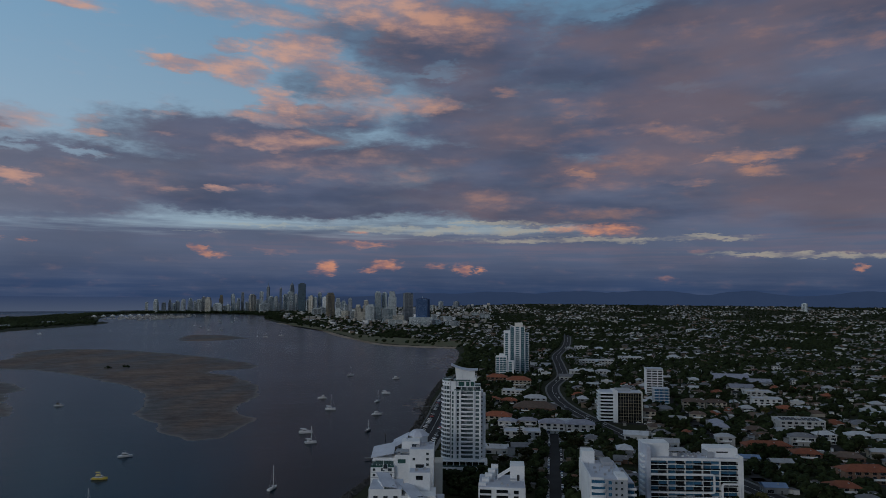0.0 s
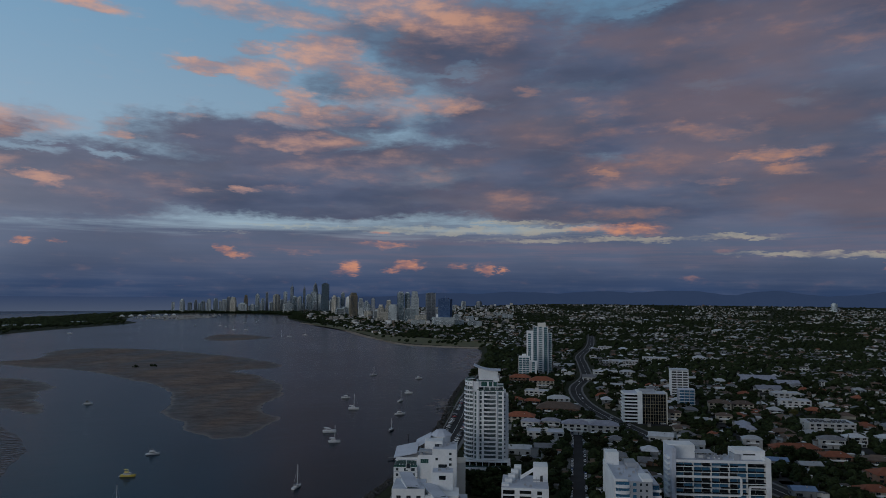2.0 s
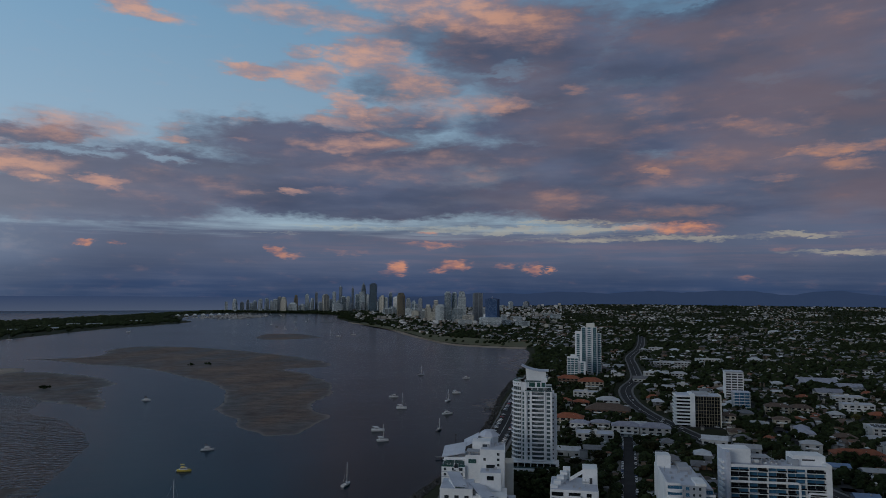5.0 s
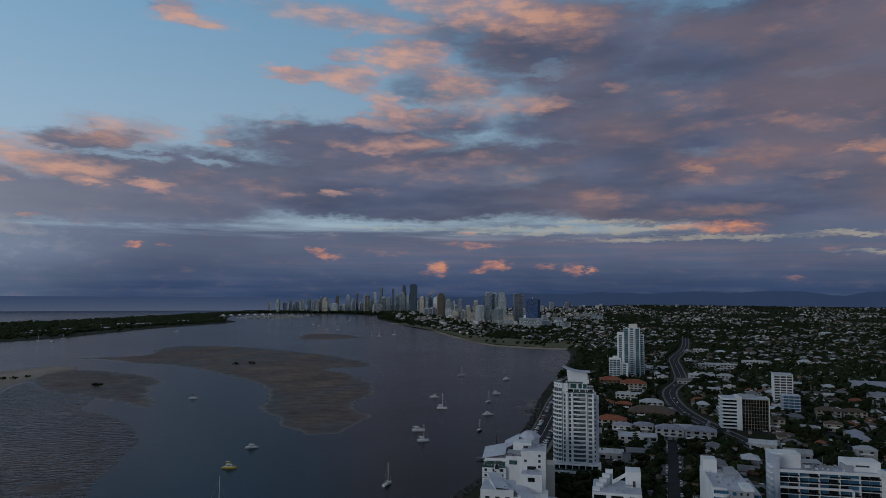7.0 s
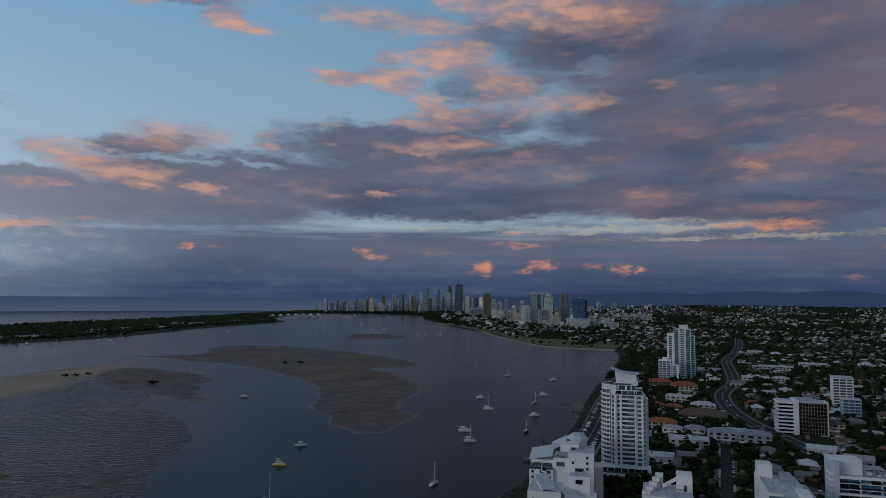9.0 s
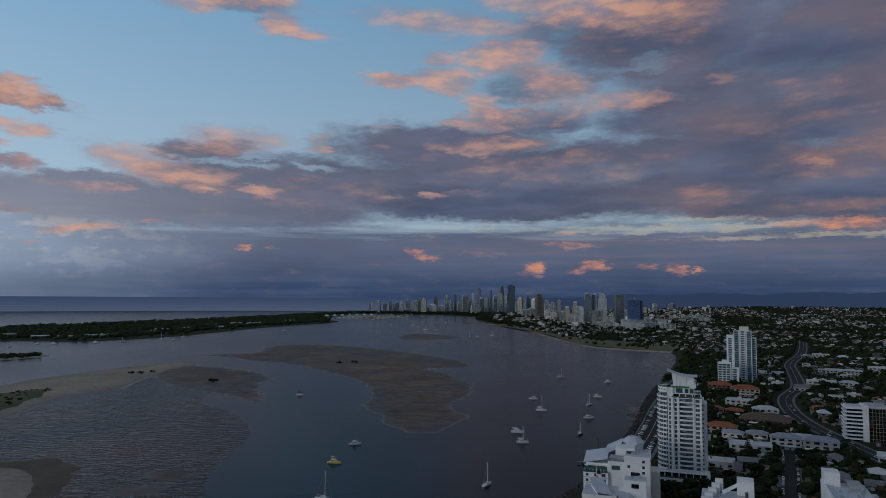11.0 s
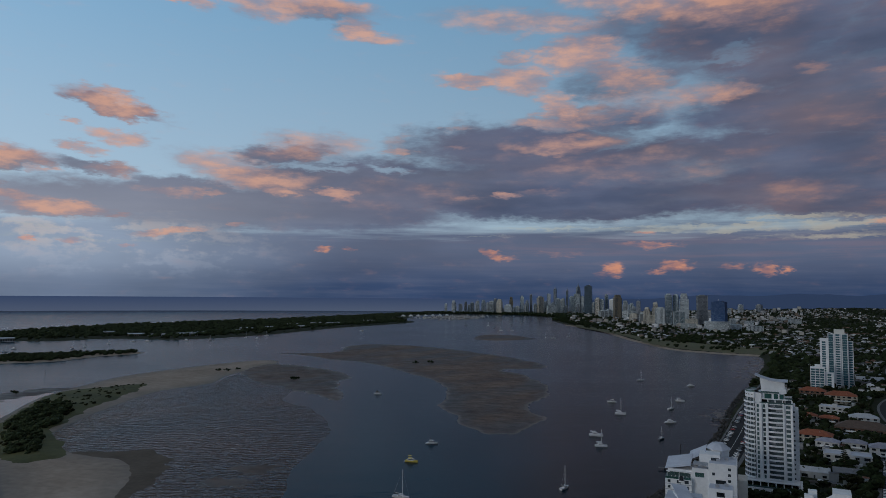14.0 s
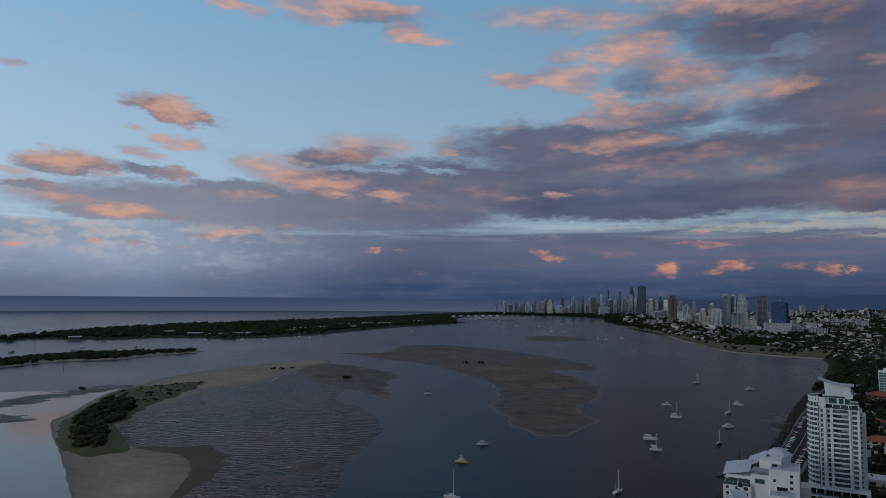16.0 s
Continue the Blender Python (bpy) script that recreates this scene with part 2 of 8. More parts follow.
# clear sky
nishita = wt.nodes.new("ShaderNodeTexSky")
nishita.sky_type, nishita.sun_disc = "NISHITA", False
nishita.sun_elevation, nishita.sun_rotation = radians(SUN_EL), radians(SUN_AZ)
nishita.altitude, nishita.air_density, nishita.dust_density, nishita.ozone_density = 100, 1.0, 1.2, 2.0
clear = wvec("SCALE", nishita.outputs[0])
clear.node.inputs["Scale"].default_value = 0.10
clear = wmix(0.88, clear, wmix(wramp(elev, 3, 30), lin(160, 183, 202), lin(110, 157, 193)))
east = wramp(azim, -70, 10, 1.22, 0.72, False)
bright = wvec("SCALE", clear)
wt.links.new(east, bright.node.inputs["Scale"])
clear = bright


def torn(kind, soft=0.5):
    """The cover of that kind with its edges broken up by the grain."""
    return wramp(wmath("ADD", COVER[kind], wmath("MULTIPLY", wmath("SUBTRACT", grain, 0.5), soft)), 0.18, 0.72)


behind = wramp(wmath("ABSOLUTE", azim), 62, 95)
deck = wmath("MAXIMUM", torn("deck", 0.45), wmath("MULTIPLY", behind, wramp(veil, 0.4, 0.6, 0.3, 0.95)))
high = wmath("MULTIPLY", wramp(elev, 27, 42), wmath("MULTIPLY", wramp(veil, 0.40, 0.60, 0.78, 1.0), wramp(azim, -70, 10, 0.7, 1.0)))
deck = wmath("MAXIMUM", deck, high)
deck = wmath("MULTIPLY", deck, wmath("SUBTRACT", 1.0, wmath("MULTIPLY", wramp(COVER["gap"], 0.0, 1.0), 0.6)))
deck_tint = wmix(wramp(veil, 0.35, 0.68), lin(76, 86, 111), lin(93, 99, 119))
deck_tint = wmix(wramp(streak, 0.35, 0.7, 0.0, 0.3), deck_tint, lin(84, 96, 121))
deck_tint = wmix(wmath("MULTIPLY", torn("shade", 0.3), 0.6), deck_tint, lin(68, 76, 99))
broad = wnoise(flat, 0.9, 3.5, 0.5)
mottle = wramp(wmath("ADD", wmath("MULTIPLY", veil, 0.25), wmath("MULTIPLY", broad, 0.75)), 0.36, 0.64, 0.85, 1.16)
mottled = wvec("SCALE", deck_tint)
wt.links.new(mottle, mottled.node.inputs["Scale"])
# warm brown light reaches the cloud base in broad patches towards the land
warm = wmath("MULTIPLY", wramp(wnoise(flat, 0.7, 4.0, 0.5), 0.40, 0.62), wramp(azim, -14, 14, 0.12, 0.62))
mottled = wmix(warm, mottled, lin(112, 98, 106))
deck_tint = wmix(wramp(elev, 28, 45), mottled, lin(117, 113, 112))
lit_side = wramp(azim, -18, -54)
deck_tint = wmix(wmath("MULTIPLY", lit_side, wramp(elev, 16, 5, 0.0, 0.72)), deck_tint, lin(142, 148, 163))
sky = wmix(deck, clear, deck_tint)
# low band of far cloud over the horizon, paler where the light comes through
band = wramp(wmath("ADD", elev, wmath("MULTIPLY", wmath("SUBTRACT", streak, 0.5), 3.0)), 6.3, 4.6)
low_tint = wmix(wramp(elev, 0.0, 4.2), lin(47, 65, 97), lin(88, 98, 121))
low_tint = wmix(wmath("MULTIPLY", wmath("MULTIPLY", wramp(elev, 1.8, 3.6), wramp(azim, -30, -8)), wramp(streak, 0.42, 0.66, 0.0, 0.4)), low_tint, lin(122, 102, 114))
low_tint = wmix(wramp(wmath("ADD", streak, wmath("MULTIPLY", grain, 0.4)), 0.55, 0.95, 0.0, 0.3), low_tint, lin(96, 103, 124))
low_tint = wmix(wmath("MULTIPLY", wramp(azim, -30, -56), wramp(elev, 0.2, 3.4, 0.42, 0.95)), low_tint, lin(138, 153, 174))
# heaped cloud lit along its tops, low over the sea
heaps = wmath("MULTIPLY", wramp(azim, -34, -52), wmath("MULTIPLY", wramp(elev, 0.8, 2.4), wramp(wmath("ADD", wmath("MULTIPLY", grain, 0.6), wmath("MULTIPLY", wisp_value, 0.4)), 0.47, 0.58, 0.0, 0.55)))
low_tint = wmix(heaps, low_tint, wmix(wramp(elev, 2.0, 4.5), lin(140, 152, 172), lin(186, 178, 176)))
low_mottle = wramp(broad, 0.3, 0.7, 0.92, 1.1)
low_shade = wvec("SCALE", low_tint)
wt.links.new(low_mottle, low_shade.node.inputs["Scale"])
low_tint = low_shade
sky = wmix(band, sky, low_tint)
glow = wramp(wmath("ADD", COVER["glow"], wmath("MULTIPLY", wmath("SUBTRACT", streak, 0.5), 1.2)), 0.2, 0.8)
sky = wmix(wmath("MULTIPLY", wmath("MULTIPLY", glow, 0.6), wramp(fine_grain, 0.36, 0.58, 0.25, 1.0)), sky, wmix(wramp(azim, -15, 12), lin(160, 167, 164), lin(172, 165, 150)))
sky = wmix(wramp(COVER["pink"], 0.0, 0.8, 0.0, 0.35), sky, lin(122, 112, 124))
rosy = wmath("MULTIPLY", wramp(wmath("ADD", COVER["pink"], wmath("MULTIPLY", wmath("SUBTRACT", grain, 0.5), 0.9)), 0.05, 1.0), wramp(fine_grain, 0.32, 0.6, 0.6, 1.0))
sky = wmix(wmath("MULTIPLY", rosy, 0.78), sky, wmix(wramp(azim, -8, 10), wmix(wramp(grain, 0.35, 0.65), lin(158, 131, 133), lin(208, 160, 138)), wmix(wramp(grain, 0.35, 0.65), lin(136, 114, 118), lin(186, 136, 112))))
hot = wmath("MULTIPLY", wramp(wmath("ADD", COVER["fire"], wmath("MULTIPLY", wmath("SUBTRACT", fine_grain, 0.5), 0.7)), 0.02, 1.05), wramp(fine_grain, 0.28, 0.62, 0.45, 1.0))
sky = wmix(wmath("MULTIPLY", hot, 0.76), sky, wmix(wramp(fine_grain, 0.35, 0.62), lin(166, 116, 108), lin(214, 146, 112)))
backing = wt.nodes.new("ShaderNodeBackground")
backing.inputs["Strength"].default_value = 1.0
wt.links.new(sky, backing.inputs["Color"])
wout = wt.nodes.new("ShaderNodeOutputWorld")
wt.links.new(backing.outputs[0], wout.inputs["Surface"])

sun = new("sun", bpy.data.lights.new("sun", "SUN"))
sun.data.energy, sun.data.angle, sun.data.color = 0.62, radians(25), (1.0, 0.97, 0.93)
sun.matrix_world = look((1500 * math.sin(radians(SUN_AZ)), 1500 * math.cos(radians(SUN_AZ)), 1500 * math.tan(radians(SUN_EL))), (0, 0, 0))

# ---- materials ----
def surface(name, low, high, scale=0.3, rough=0.8, metal=0.0, bump=0.2, grain=8.0, spread=0.0, island=False, spec=0.5):
    """A procedural material: two colours mixed by stains of that scale (per metre), a finer grain, relief, and a spread in
    brightness from object to object, or from loose piece to loose piece."""
    m = bpy.data.materials.new(name)
    m.use_nodes = True
    t = m.node_tree
    b = t.nodes["Principled BSDF"]
    at = t.nodes.new("ShaderNodeTexCoord").outputs["Object"]
    n1, n2 = t.nodes.new("ShaderNodeTexNoise"), t.nodes.new("ShaderNodeTexNoise")
    for n, s in ((n1, scale), (n2, scale * grain)):
        n.inputs["Scale"].default_value, n.inputs["Detail"].default_value = s, 5.0
        t.links.new(at, n.inputs["Vector"])
    mix = t.nodes.new("ShaderNodeMath")
    mix.operation = "MULTIPLY_ADD"
    t.links.new(n2.outputs[0], mix.inputs[0])
    mix.inputs[1].default_value = 0.5
    t.links.new(n1.outputs[0], mix.inputs[2])
    ramp = t.nodes.new("ShaderNodeMapRange")
    ramp.inputs[1].default_value, ramp.inputs[2].default_value = 0.5, 1.0
    t.links.new(mix.outputs[0], ramp.inputs[0])
    c = t.nodes.new("ShaderNodeMix")
    c.data_type = "RGBA"
    c.inputs[6].default_value, c.inputs[7].default_value = (*low, 1), (*high, 1)
    t.links.new(ramp.outputs[0], c.inputs[0])
    colour = c.outputs[2]
    if spread:
        pick = t.nodes.new("ShaderNodeNewGeometry").outputs["Random Per Island"] if island else t.nodes.new("ShaderNodeObjectInfo").outputs["Random"]
        k = t.nodes.new("ShaderNodeMapRange")
        k.inputs[3].default_value, k.inputs[4].default_value = 1 - spread, 1 + spread
        t.links.new(pick, k.inputs[0])
        v = t.nodes.new("ShaderNodeVectorMath")
        v.operation = "SCALE"
        t.links.new(colour, v.inputs[0])
        t.links.new(k.outputs[0], v.inputs["Scale"])
        colour = v.outputs[0]
    t.links.new(colour, b.inputs["Base Color"])
    b.inputs["Roughness"].default_value, b.inputs["Metallic"].default_value = rough, metal
    b.inputs["Specular IOR Level"].default_value = spec
    if bump:
        bp = t.nodes.new("ShaderNodeBump")
        bp.inputs["Strength"].default_value, bp.inputs["Distance"].default_value = bump, 0.1
        t.links.new(mix.outputs[0], bp.inputs["Height"])
        t.links.new(bp.outputs[0], b.inputs["Normal"])
    return m


def palette(name, colours, rough=0.7, grainy=0.25, spec=0.4):
    """A material whose colour is picked, piece by piece, from a few paints."""
    m = bpy.data.materials.new(name)
    m.use_nodes = True
    t = m.node_tree
    b = t.nodes["Principled BSDF"]
    ramp = t.nodes.new("ShaderNodeValToRGB")
    ramp.color_ramp.interpolation = "CONSTANT"
    for i, c in enumerate(colours):
        e = ramp.color_ramp.elements[0] if i == 0 else ramp.color_ramp.elements.new(i / len(colours))
        e.position, e.color = i / len(colours), (*c, 1)
    t.links.new(t.nodes.new("ShaderNodeNewGeometry").outputs["Random Per Island"], ramp.inputs[0])
    n = t.nodes.new("ShaderNodeTexNoise")
    n.inputs["Scale"].default_value, n.inputs["Detail"].default_value = 0.4, 4
    t.links.new(t.nodes.new("ShaderNodeTexCoord").outputs["Object"], n.inputs["Vector"])
    k = t.nodes.new("ShaderNodeMapRange")
    k.inputs[3].default_value, k.inputs[4].default_value = 1 - grainy, 1 + grainy
    t.links.new(n.outputs[0], k.inputs[0])
    v = t.nodes.new("ShaderNodeVectorMath")
    v.operation = "SCALE"
    t.links.new(ramp.outputs[0], v.inputs[0])
    t.links.new(k.outputs[0], v.inputs["Scale"])
    t.links.new(v.outputs[0], b.inputs["Base Color"])
    b.inputs["Roughness"].default_value, b.inputs["Specular IOR Level"].default_value = rough, spec
    return m


def water(name, deep, pale, wave, strength, stretch, rough, spec=0.35, size=1.0, sky_split=None, along=25.0):
    """Open water: dark body colour with drifts of silt, and waves as relief. A line through the bay, given as (x part,
    y part, start, end), parts silt and painted-in cloud reflection on the mainland side from painted-in blue sky
    reflection."""
    m = bpy.data.materials.new(name)
    m.use_nodes = True
    t = m.node_tree
    b = t.nodes["Principled BSDF"]
    at = t.nodes.new("ShaderNodeTexCoord").outputs["Object"]
    drift = t.nodes.new("ShaderNodeTexNoise")
    drift.inputs["Scale"].default_value, drift.inputs["Detail"].default_value, drift.inputs["Distortion"].default_value = 0.0045, 5, 0.8
    t.links.new(at, drift.inputs["Vector"])
    amount = drift.outputs[0]
    ramp = t.nodes.new("ShaderNodeMapRange")
    ramp.inputs[1].default_value, ramp.inputs[2].default_value = 0.4, 0.64
    if sky_split:
        dot = t.nodes.new("ShaderNodeVectorMath")
        dot.operation = "DOT_PRODUCT"
        dot.inputs[1].default_value = (sky_split[0], sky_split[1], 0.0)
        t.links.new(at, dot.inputs[0])
        k = t.nodes.new("ShaderNodeMath")
        k.operation = "MULTIPLY_ADD"
        t.links.new(drift.outputs[0], k.inputs[0])
        k.inputs[1].default_value = 260.0
        t.links.new(dot.outputs["Value"], k.inputs[2])
        amount = k.outputs[0]
        ramp.inputs[1].default_value, ramp.inputs[2].default_value = sky_split[2] + 130, sky_split[3] + 130
    t.links.new(amount, ramp.inputs[0])
    c = t.nodes.new("ShaderNodeMix")
    c.data_type = "RGBA"
    c.inputs[6].default_value, c.inputs[7].default_value = (*deep, 1), (*pale, 1)
    t.links.new(ramp.outputs[0], c.inputs[0])
    t.links.new(c.outputs[2], b.inputs["Base Color"])
    b.inputs["IOR"].default_value = 1.33
    b.inputs["Specular IOR Level"].default_value = spec
    r = t.nodes.new("ShaderNodeMapRange")
    r.inputs[3].default_value, r.inputs[4].default_value = rough * 0.7, rough * 1.3
    t.links.new(drift.outputs[0], r.inputs[0])
    t.links.new(r.outputs[0], b.inputs["Roughness"])
    place = t.nodes.new("ShaderNodeMapping")
    place.vector_type = "TEXTURE"
    place.inputs["Scale"].default_value, place.inputs["Rotation"].default_value = stretch, (0, 0, radians(along))
    t.links.new(at, place.inputs[0])
    heights = []
    for s, d in ((wave, 3), (wave * 0.22, 2)):
        n = t.nodes.new("ShaderNodeTexNoise")
        n.inputs["Scale"].default_value, n.inputs["Detail"].default_value = s, d
        t.links.new(place.outputs[0], n.inputs["Vector"])
        heights.append(n.outputs[0])
    add = t.nodes.new("ShaderNodeMath")
    add.operation = "MULTIPLY_ADD"
    t.links.new(heights[1], add.inputs[0])
    add.inputs[1].default_value = 2.0
    t.links.new(heights[0], add.inputs[2])
    bp = t.nodes.new("ShaderNodeBump")
    bp.inputs["Strength"].default_value, bp.inputs["Distance"].default_value = strength, size
    t.links.new(add.outputs[0], bp.inputs["Height"])
    t.links.new(bp.outputs[0], b.inputs["Normal"])
    return m


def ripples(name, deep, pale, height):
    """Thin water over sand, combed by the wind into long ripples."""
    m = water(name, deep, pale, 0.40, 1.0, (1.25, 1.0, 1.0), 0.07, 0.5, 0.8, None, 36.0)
    t = m.node_tree
    at = t.nodes.new("ShaderNodeTexCoord").outputs["Object"]
    turn = t.nodes.new("ShaderNodeMapping")
    turn.inputs["Rotation"].default_value = (0, 0, radians(66))
    t.links.new(at, turn.inputs[0])
    total = None
    for scale, warp, size in ((0.045, 10.0, 0.6), (0.13, 12.0, 0.5)):
        w = t.nodes.new("ShaderNodeTexWave")
        w.bands_direction = "X"
        w.inputs["Scale"].default_value, w.inputs["Distortion"].default_value = scale, warp
        w.inputs["Detail"].default_value, w.inputs["Detail Scale"].default_value = 3.0, 0.8
        t.links.new(turn.outputs[0], w.inputs["Vector"])
        k = t.nodes.new("ShaderNodeMath")
        k.operation = "MULTIPLY_ADD"
        t.links.new(w.outputs["Fac"], k.inputs[0])
        k.inputs[1].default_value = size
        if total:
            t.links.new(total, k.inputs[2])
        else:
            k.inputs[2].default_value = 0.0
        total = k.outputs[0]
    # dull brown is painted onto the ripple crests, to hold the contrast of their glints
    speckle = t.nodes.new("ShaderNodeTexNoise")
    speckle.inputs["Scale"].default_value, speckle.inputs["Detail"].default_value, speckle.inputs["Roughness"].default_value = 0.34, 8, 0.8
    t.links.new(turn.outputs[0], speckle.inputs["Vector"])
    mask = t.nodes.new("ShaderNodeMath")
    mask.operation = "MULTIPLY_ADD"
    t.links.new(speckle.outputs[0], mask.inputs[0])
    mask.inputs[1].default_value = 4.5
    t.links.new(total, mask.inputs[2])
    bare = t.nodes.new("ShaderNodeMapRange")
    bare.inputs[1].default_value, bare.inputs[2].default_value = 2.6, 3.4
    t.links.new(mask.outputs[0], bare.inputs[0])
    b = t.nodes["Principled BSDF"]
    for socket, low, up in (("Specular IOR Level", 0.5, 0.08), ("Roughness", 0.07, 0.7)):
        k = t.nodes.new("ShaderNodeMapRange")
        k.inputs[3].default_value, k.inputs[4].default_value = low, up
        t.links.new(bare.outputs[0], k.inputs[0])
        t.links.new(k.outputs[0], b.inputs[socket])
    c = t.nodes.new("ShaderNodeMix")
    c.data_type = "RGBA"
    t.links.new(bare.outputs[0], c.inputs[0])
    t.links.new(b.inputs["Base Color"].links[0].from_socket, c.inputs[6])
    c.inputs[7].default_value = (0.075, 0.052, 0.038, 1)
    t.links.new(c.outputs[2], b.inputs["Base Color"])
    bp = t.nodes.new("ShaderNodeBump")
    bp.inputs["Strength"].default_value, bp.inputs["Distance"].default_value = 1.0, height
    t.links.new(total, bp.inputs["Height"])
    b = t.nodes["Principled BSDF"]
    t.links.new(b.inputs["Normal"].links[0].from_socket, bp.inputs["Normal"])
    t.links.new(bp.outputs[0], b.inputs["Normal"])
    return m


def glass(name, tint, rough=0.08, spec=0.9):
    """Window glass seen from outside against a dark room, slightly uneven."""
    return surface(name, tint, tuple(c * 1.6 for c in tint), 0.15, rough, 0.0, 0.02, 3.0, 0.5, True, spec)


# Blue seaward and brown landward body colours paint in the mirrored sky.
M_WATER = water("bay_water", (0.000, 0.021, 0.042), (0.004, 0.012, 0.018), 0.20, 0.26, (2.2, 1.0, 1.0), 0.21, 0.06, 1.0, (1.0, 0.285, -70.0, 90.0))
M_SHEEN = water("still_shallows", (0.10, 0.085, 0.08), (0.16, 0.125, 0.11), 0.3, 0.02, (2.2, 1.0, 1.0), 0.08, 0.45)
M_SILT = surface("silty_margin", (0.072, 0.057, 0.043), (0.15, 0.118, 0.090), 0.03, 0.75, 0, 0.1, 9, spec=0.08)
# The orange drift colour paints in pink cloud mirrored by the lagoon.
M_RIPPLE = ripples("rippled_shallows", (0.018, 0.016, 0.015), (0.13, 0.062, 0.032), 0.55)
M_SAND = surface("wet_sand", (0.080, 0.056, 0.045), (0.200, 0.138, 0.106), 0.014, 0.8, 0, 0.4, 14, spec=0.15)


def wet_edges(m, drop, rise, dark, marked=0.42):
    """Sand that is darker and glossier the nearer it lies to the water level."""
    t = m.node_tree
    b = t.nodes["Principled BSDF"]
    z = t.nodes.new("ShaderNodeSeparateXYZ")
    t.links.new(t.nodes.new("ShaderNodeNewGeometry").outputs["Position"], z.inputs[0])
    n = t.nodes.new("ShaderNodeTexNoise")
    n.inputs["Scale"].default_value, n.inputs["Detail"].default_value = 0.05, 5
    t.links.new(t.nodes.new("ShaderNodeTexCoord").outputs["Object"], n.inputs["Vector"])
    add = t.nodes.new("ShaderNodeMath")
    add.operation = "MULTIPLY_ADD"
    t.links.new(n.outputs[0], add.inputs[0])
    add.inputs[1].default_value = 0.5 * (rise - drop)
    t.links.new(z.outputs[2], add.inputs[2])
    k = t.nodes.new("ShaderNodeMapRange")
    k.inputs[1].default_value, k.inputs[2].default_value, k.inputs[3].default_value, k.inputs[4].default_value = drop, rise, dark, 1.0
    t.links.new(add.outputs[0], k.inputs[0])
    v = t.nodes.new("ShaderNodeVectorMath")
    v.operation = "SCALE"
    t.links.new(b.inputs["Base Color"].links[0].from_socket, v.inputs[0])
    t.links.new(k.outputs[0], v.inputs["Scale"])
    t.links.new(v.outputs[0], b.inputs["Base Color"])
    r = t.nodes.new("ShaderNodeMapRange")
    r.inputs[1].default_value, r.inputs[2].default_value, r.inputs[3].default_value, r.inputs[4].default_value = drop, rise, 0.5, 0.85
    t.links.new(add.outputs[0], r.inputs[0])
    t.links.new(r.outputs[0], b.inputs["Roughness"])
    # a thin paler rim along the water's edge, and fine ripple marks all over
    rim = None
    for lo, hi in ((-0.03, 0.01), (0.07, 0.03)):
        e = t.nodes.new("ShaderNodeMapRange")
        e.inputs[1].default_value, e.inputs[2].default_value = lo, hi
        t.links.new(z.outputs[2], e.inputs[0])
        if rim:
            f = t.nodes.new("ShaderNodeMath")
            f.operation = "MULTIPLY"
            t.links.new(rim, f.inputs[0])
            t.links.new(e.outputs[0], f.inputs[1])
            rim = f.outputs[0]
        else:
            rim = e.outputs[0]
    place = t.nodes.new("ShaderNodeMapping")
    place.inputs["Scale"].default_value, place.inputs["Rotation"].default_value = (0.35, 1.0, 1.0), (0, 0, radians(-25))
    t.links.new(t.nodes.new("ShaderNodeTexCoord").outputs["Object"], place.inputs[0])
    marks = t.nodes.new("ShaderNodeTexNoise")
    marks.inputs["Scale"].default_value, marks.inputs["Detail"].default_value, marks.inputs["Roughness"].default_value = 0.11, 6, 0.7
    t.links.new(place.outputs[0], marks.inputs["Vector"])
    g = t.nodes.new("ShaderNodeMapRange")
    g.inputs[1].default_value, g.inputs[2].default_value, g.inputs[3].default_value, g.inputs[4].default_value = 0.3, 0.7, 1 - marked, 1 + marked
    t.links.new(marks.outputs[0], g.inputs[0])
    u = t.nodes.new("ShaderNodeVectorMath")
    u.operation = "SCALE"
    t.links.new(v.outputs[0], u.inputs[0])
    t.links.new(g.outputs[0], u.inputs["Scale"])
    c = t.nodes.new("ShaderNodeMix")
    c.data_type = "RGBA"
    c.inputs[7].default_value = (0.135, 0.112, 0.098, 1)
    t.links.new(rim, c.inputs[0])
    t.links.new(u.outputs[0], c.inputs[6])
    t.links.new(c.outputs[2], b.inputs["Base Color"])


def grey_drifts(m, tint, size):
    """Broad greyer patches over the sand, with a wet sky sheen painted into their tint."""
    t = m.node_tree
    b = t.nodes["Principled BSDF"]
    place = t.nodes.new("ShaderNodeMapping")
    place.inputs["Scale"].default_value, place.inputs["Rotation"].default_value = (1.0, 0.35, 1.0), (0, 0, radians(-30))
    t.links.new(t.nodes.new("ShaderNodeTexCoord").outputs["Object"], place.inputs[0])
    n = t.nodes.new("ShaderNodeTexNoise")
    n.inputs["Scale"].default_value, n.inputs["Detail"].default_value, n.inputs["Roughness"].default_value = size, 7, 0.65
    t.links.new(place.outputs[0], n.inputs["Vector"])
    k = t.nodes.new("ShaderNodeMapRange")
    k.inputs[1].default_value, k.inputs[2].default_value = 0.44, 0.62
    t.links.new(n.outputs[0], k.inputs[0])
    c = t.nodes.new("ShaderNodeMix")
    c.data_type = "RGBA"
    c.inputs[7].default_value = (*tint, 1)
    t.links.new(k.outputs[0], c.inputs[0])
    t.links.new(b.inputs["Base Color"].links[0].from_socket, c.inputs[6])
    t.links.new(c.outputs[2], b.inputs["Base Color"])


grey_drifts(M_SAND, (0.105, 0.102, 0.106), 0.010)
wet_edges(M_SAND, 0.05, 0.42, 0.5)


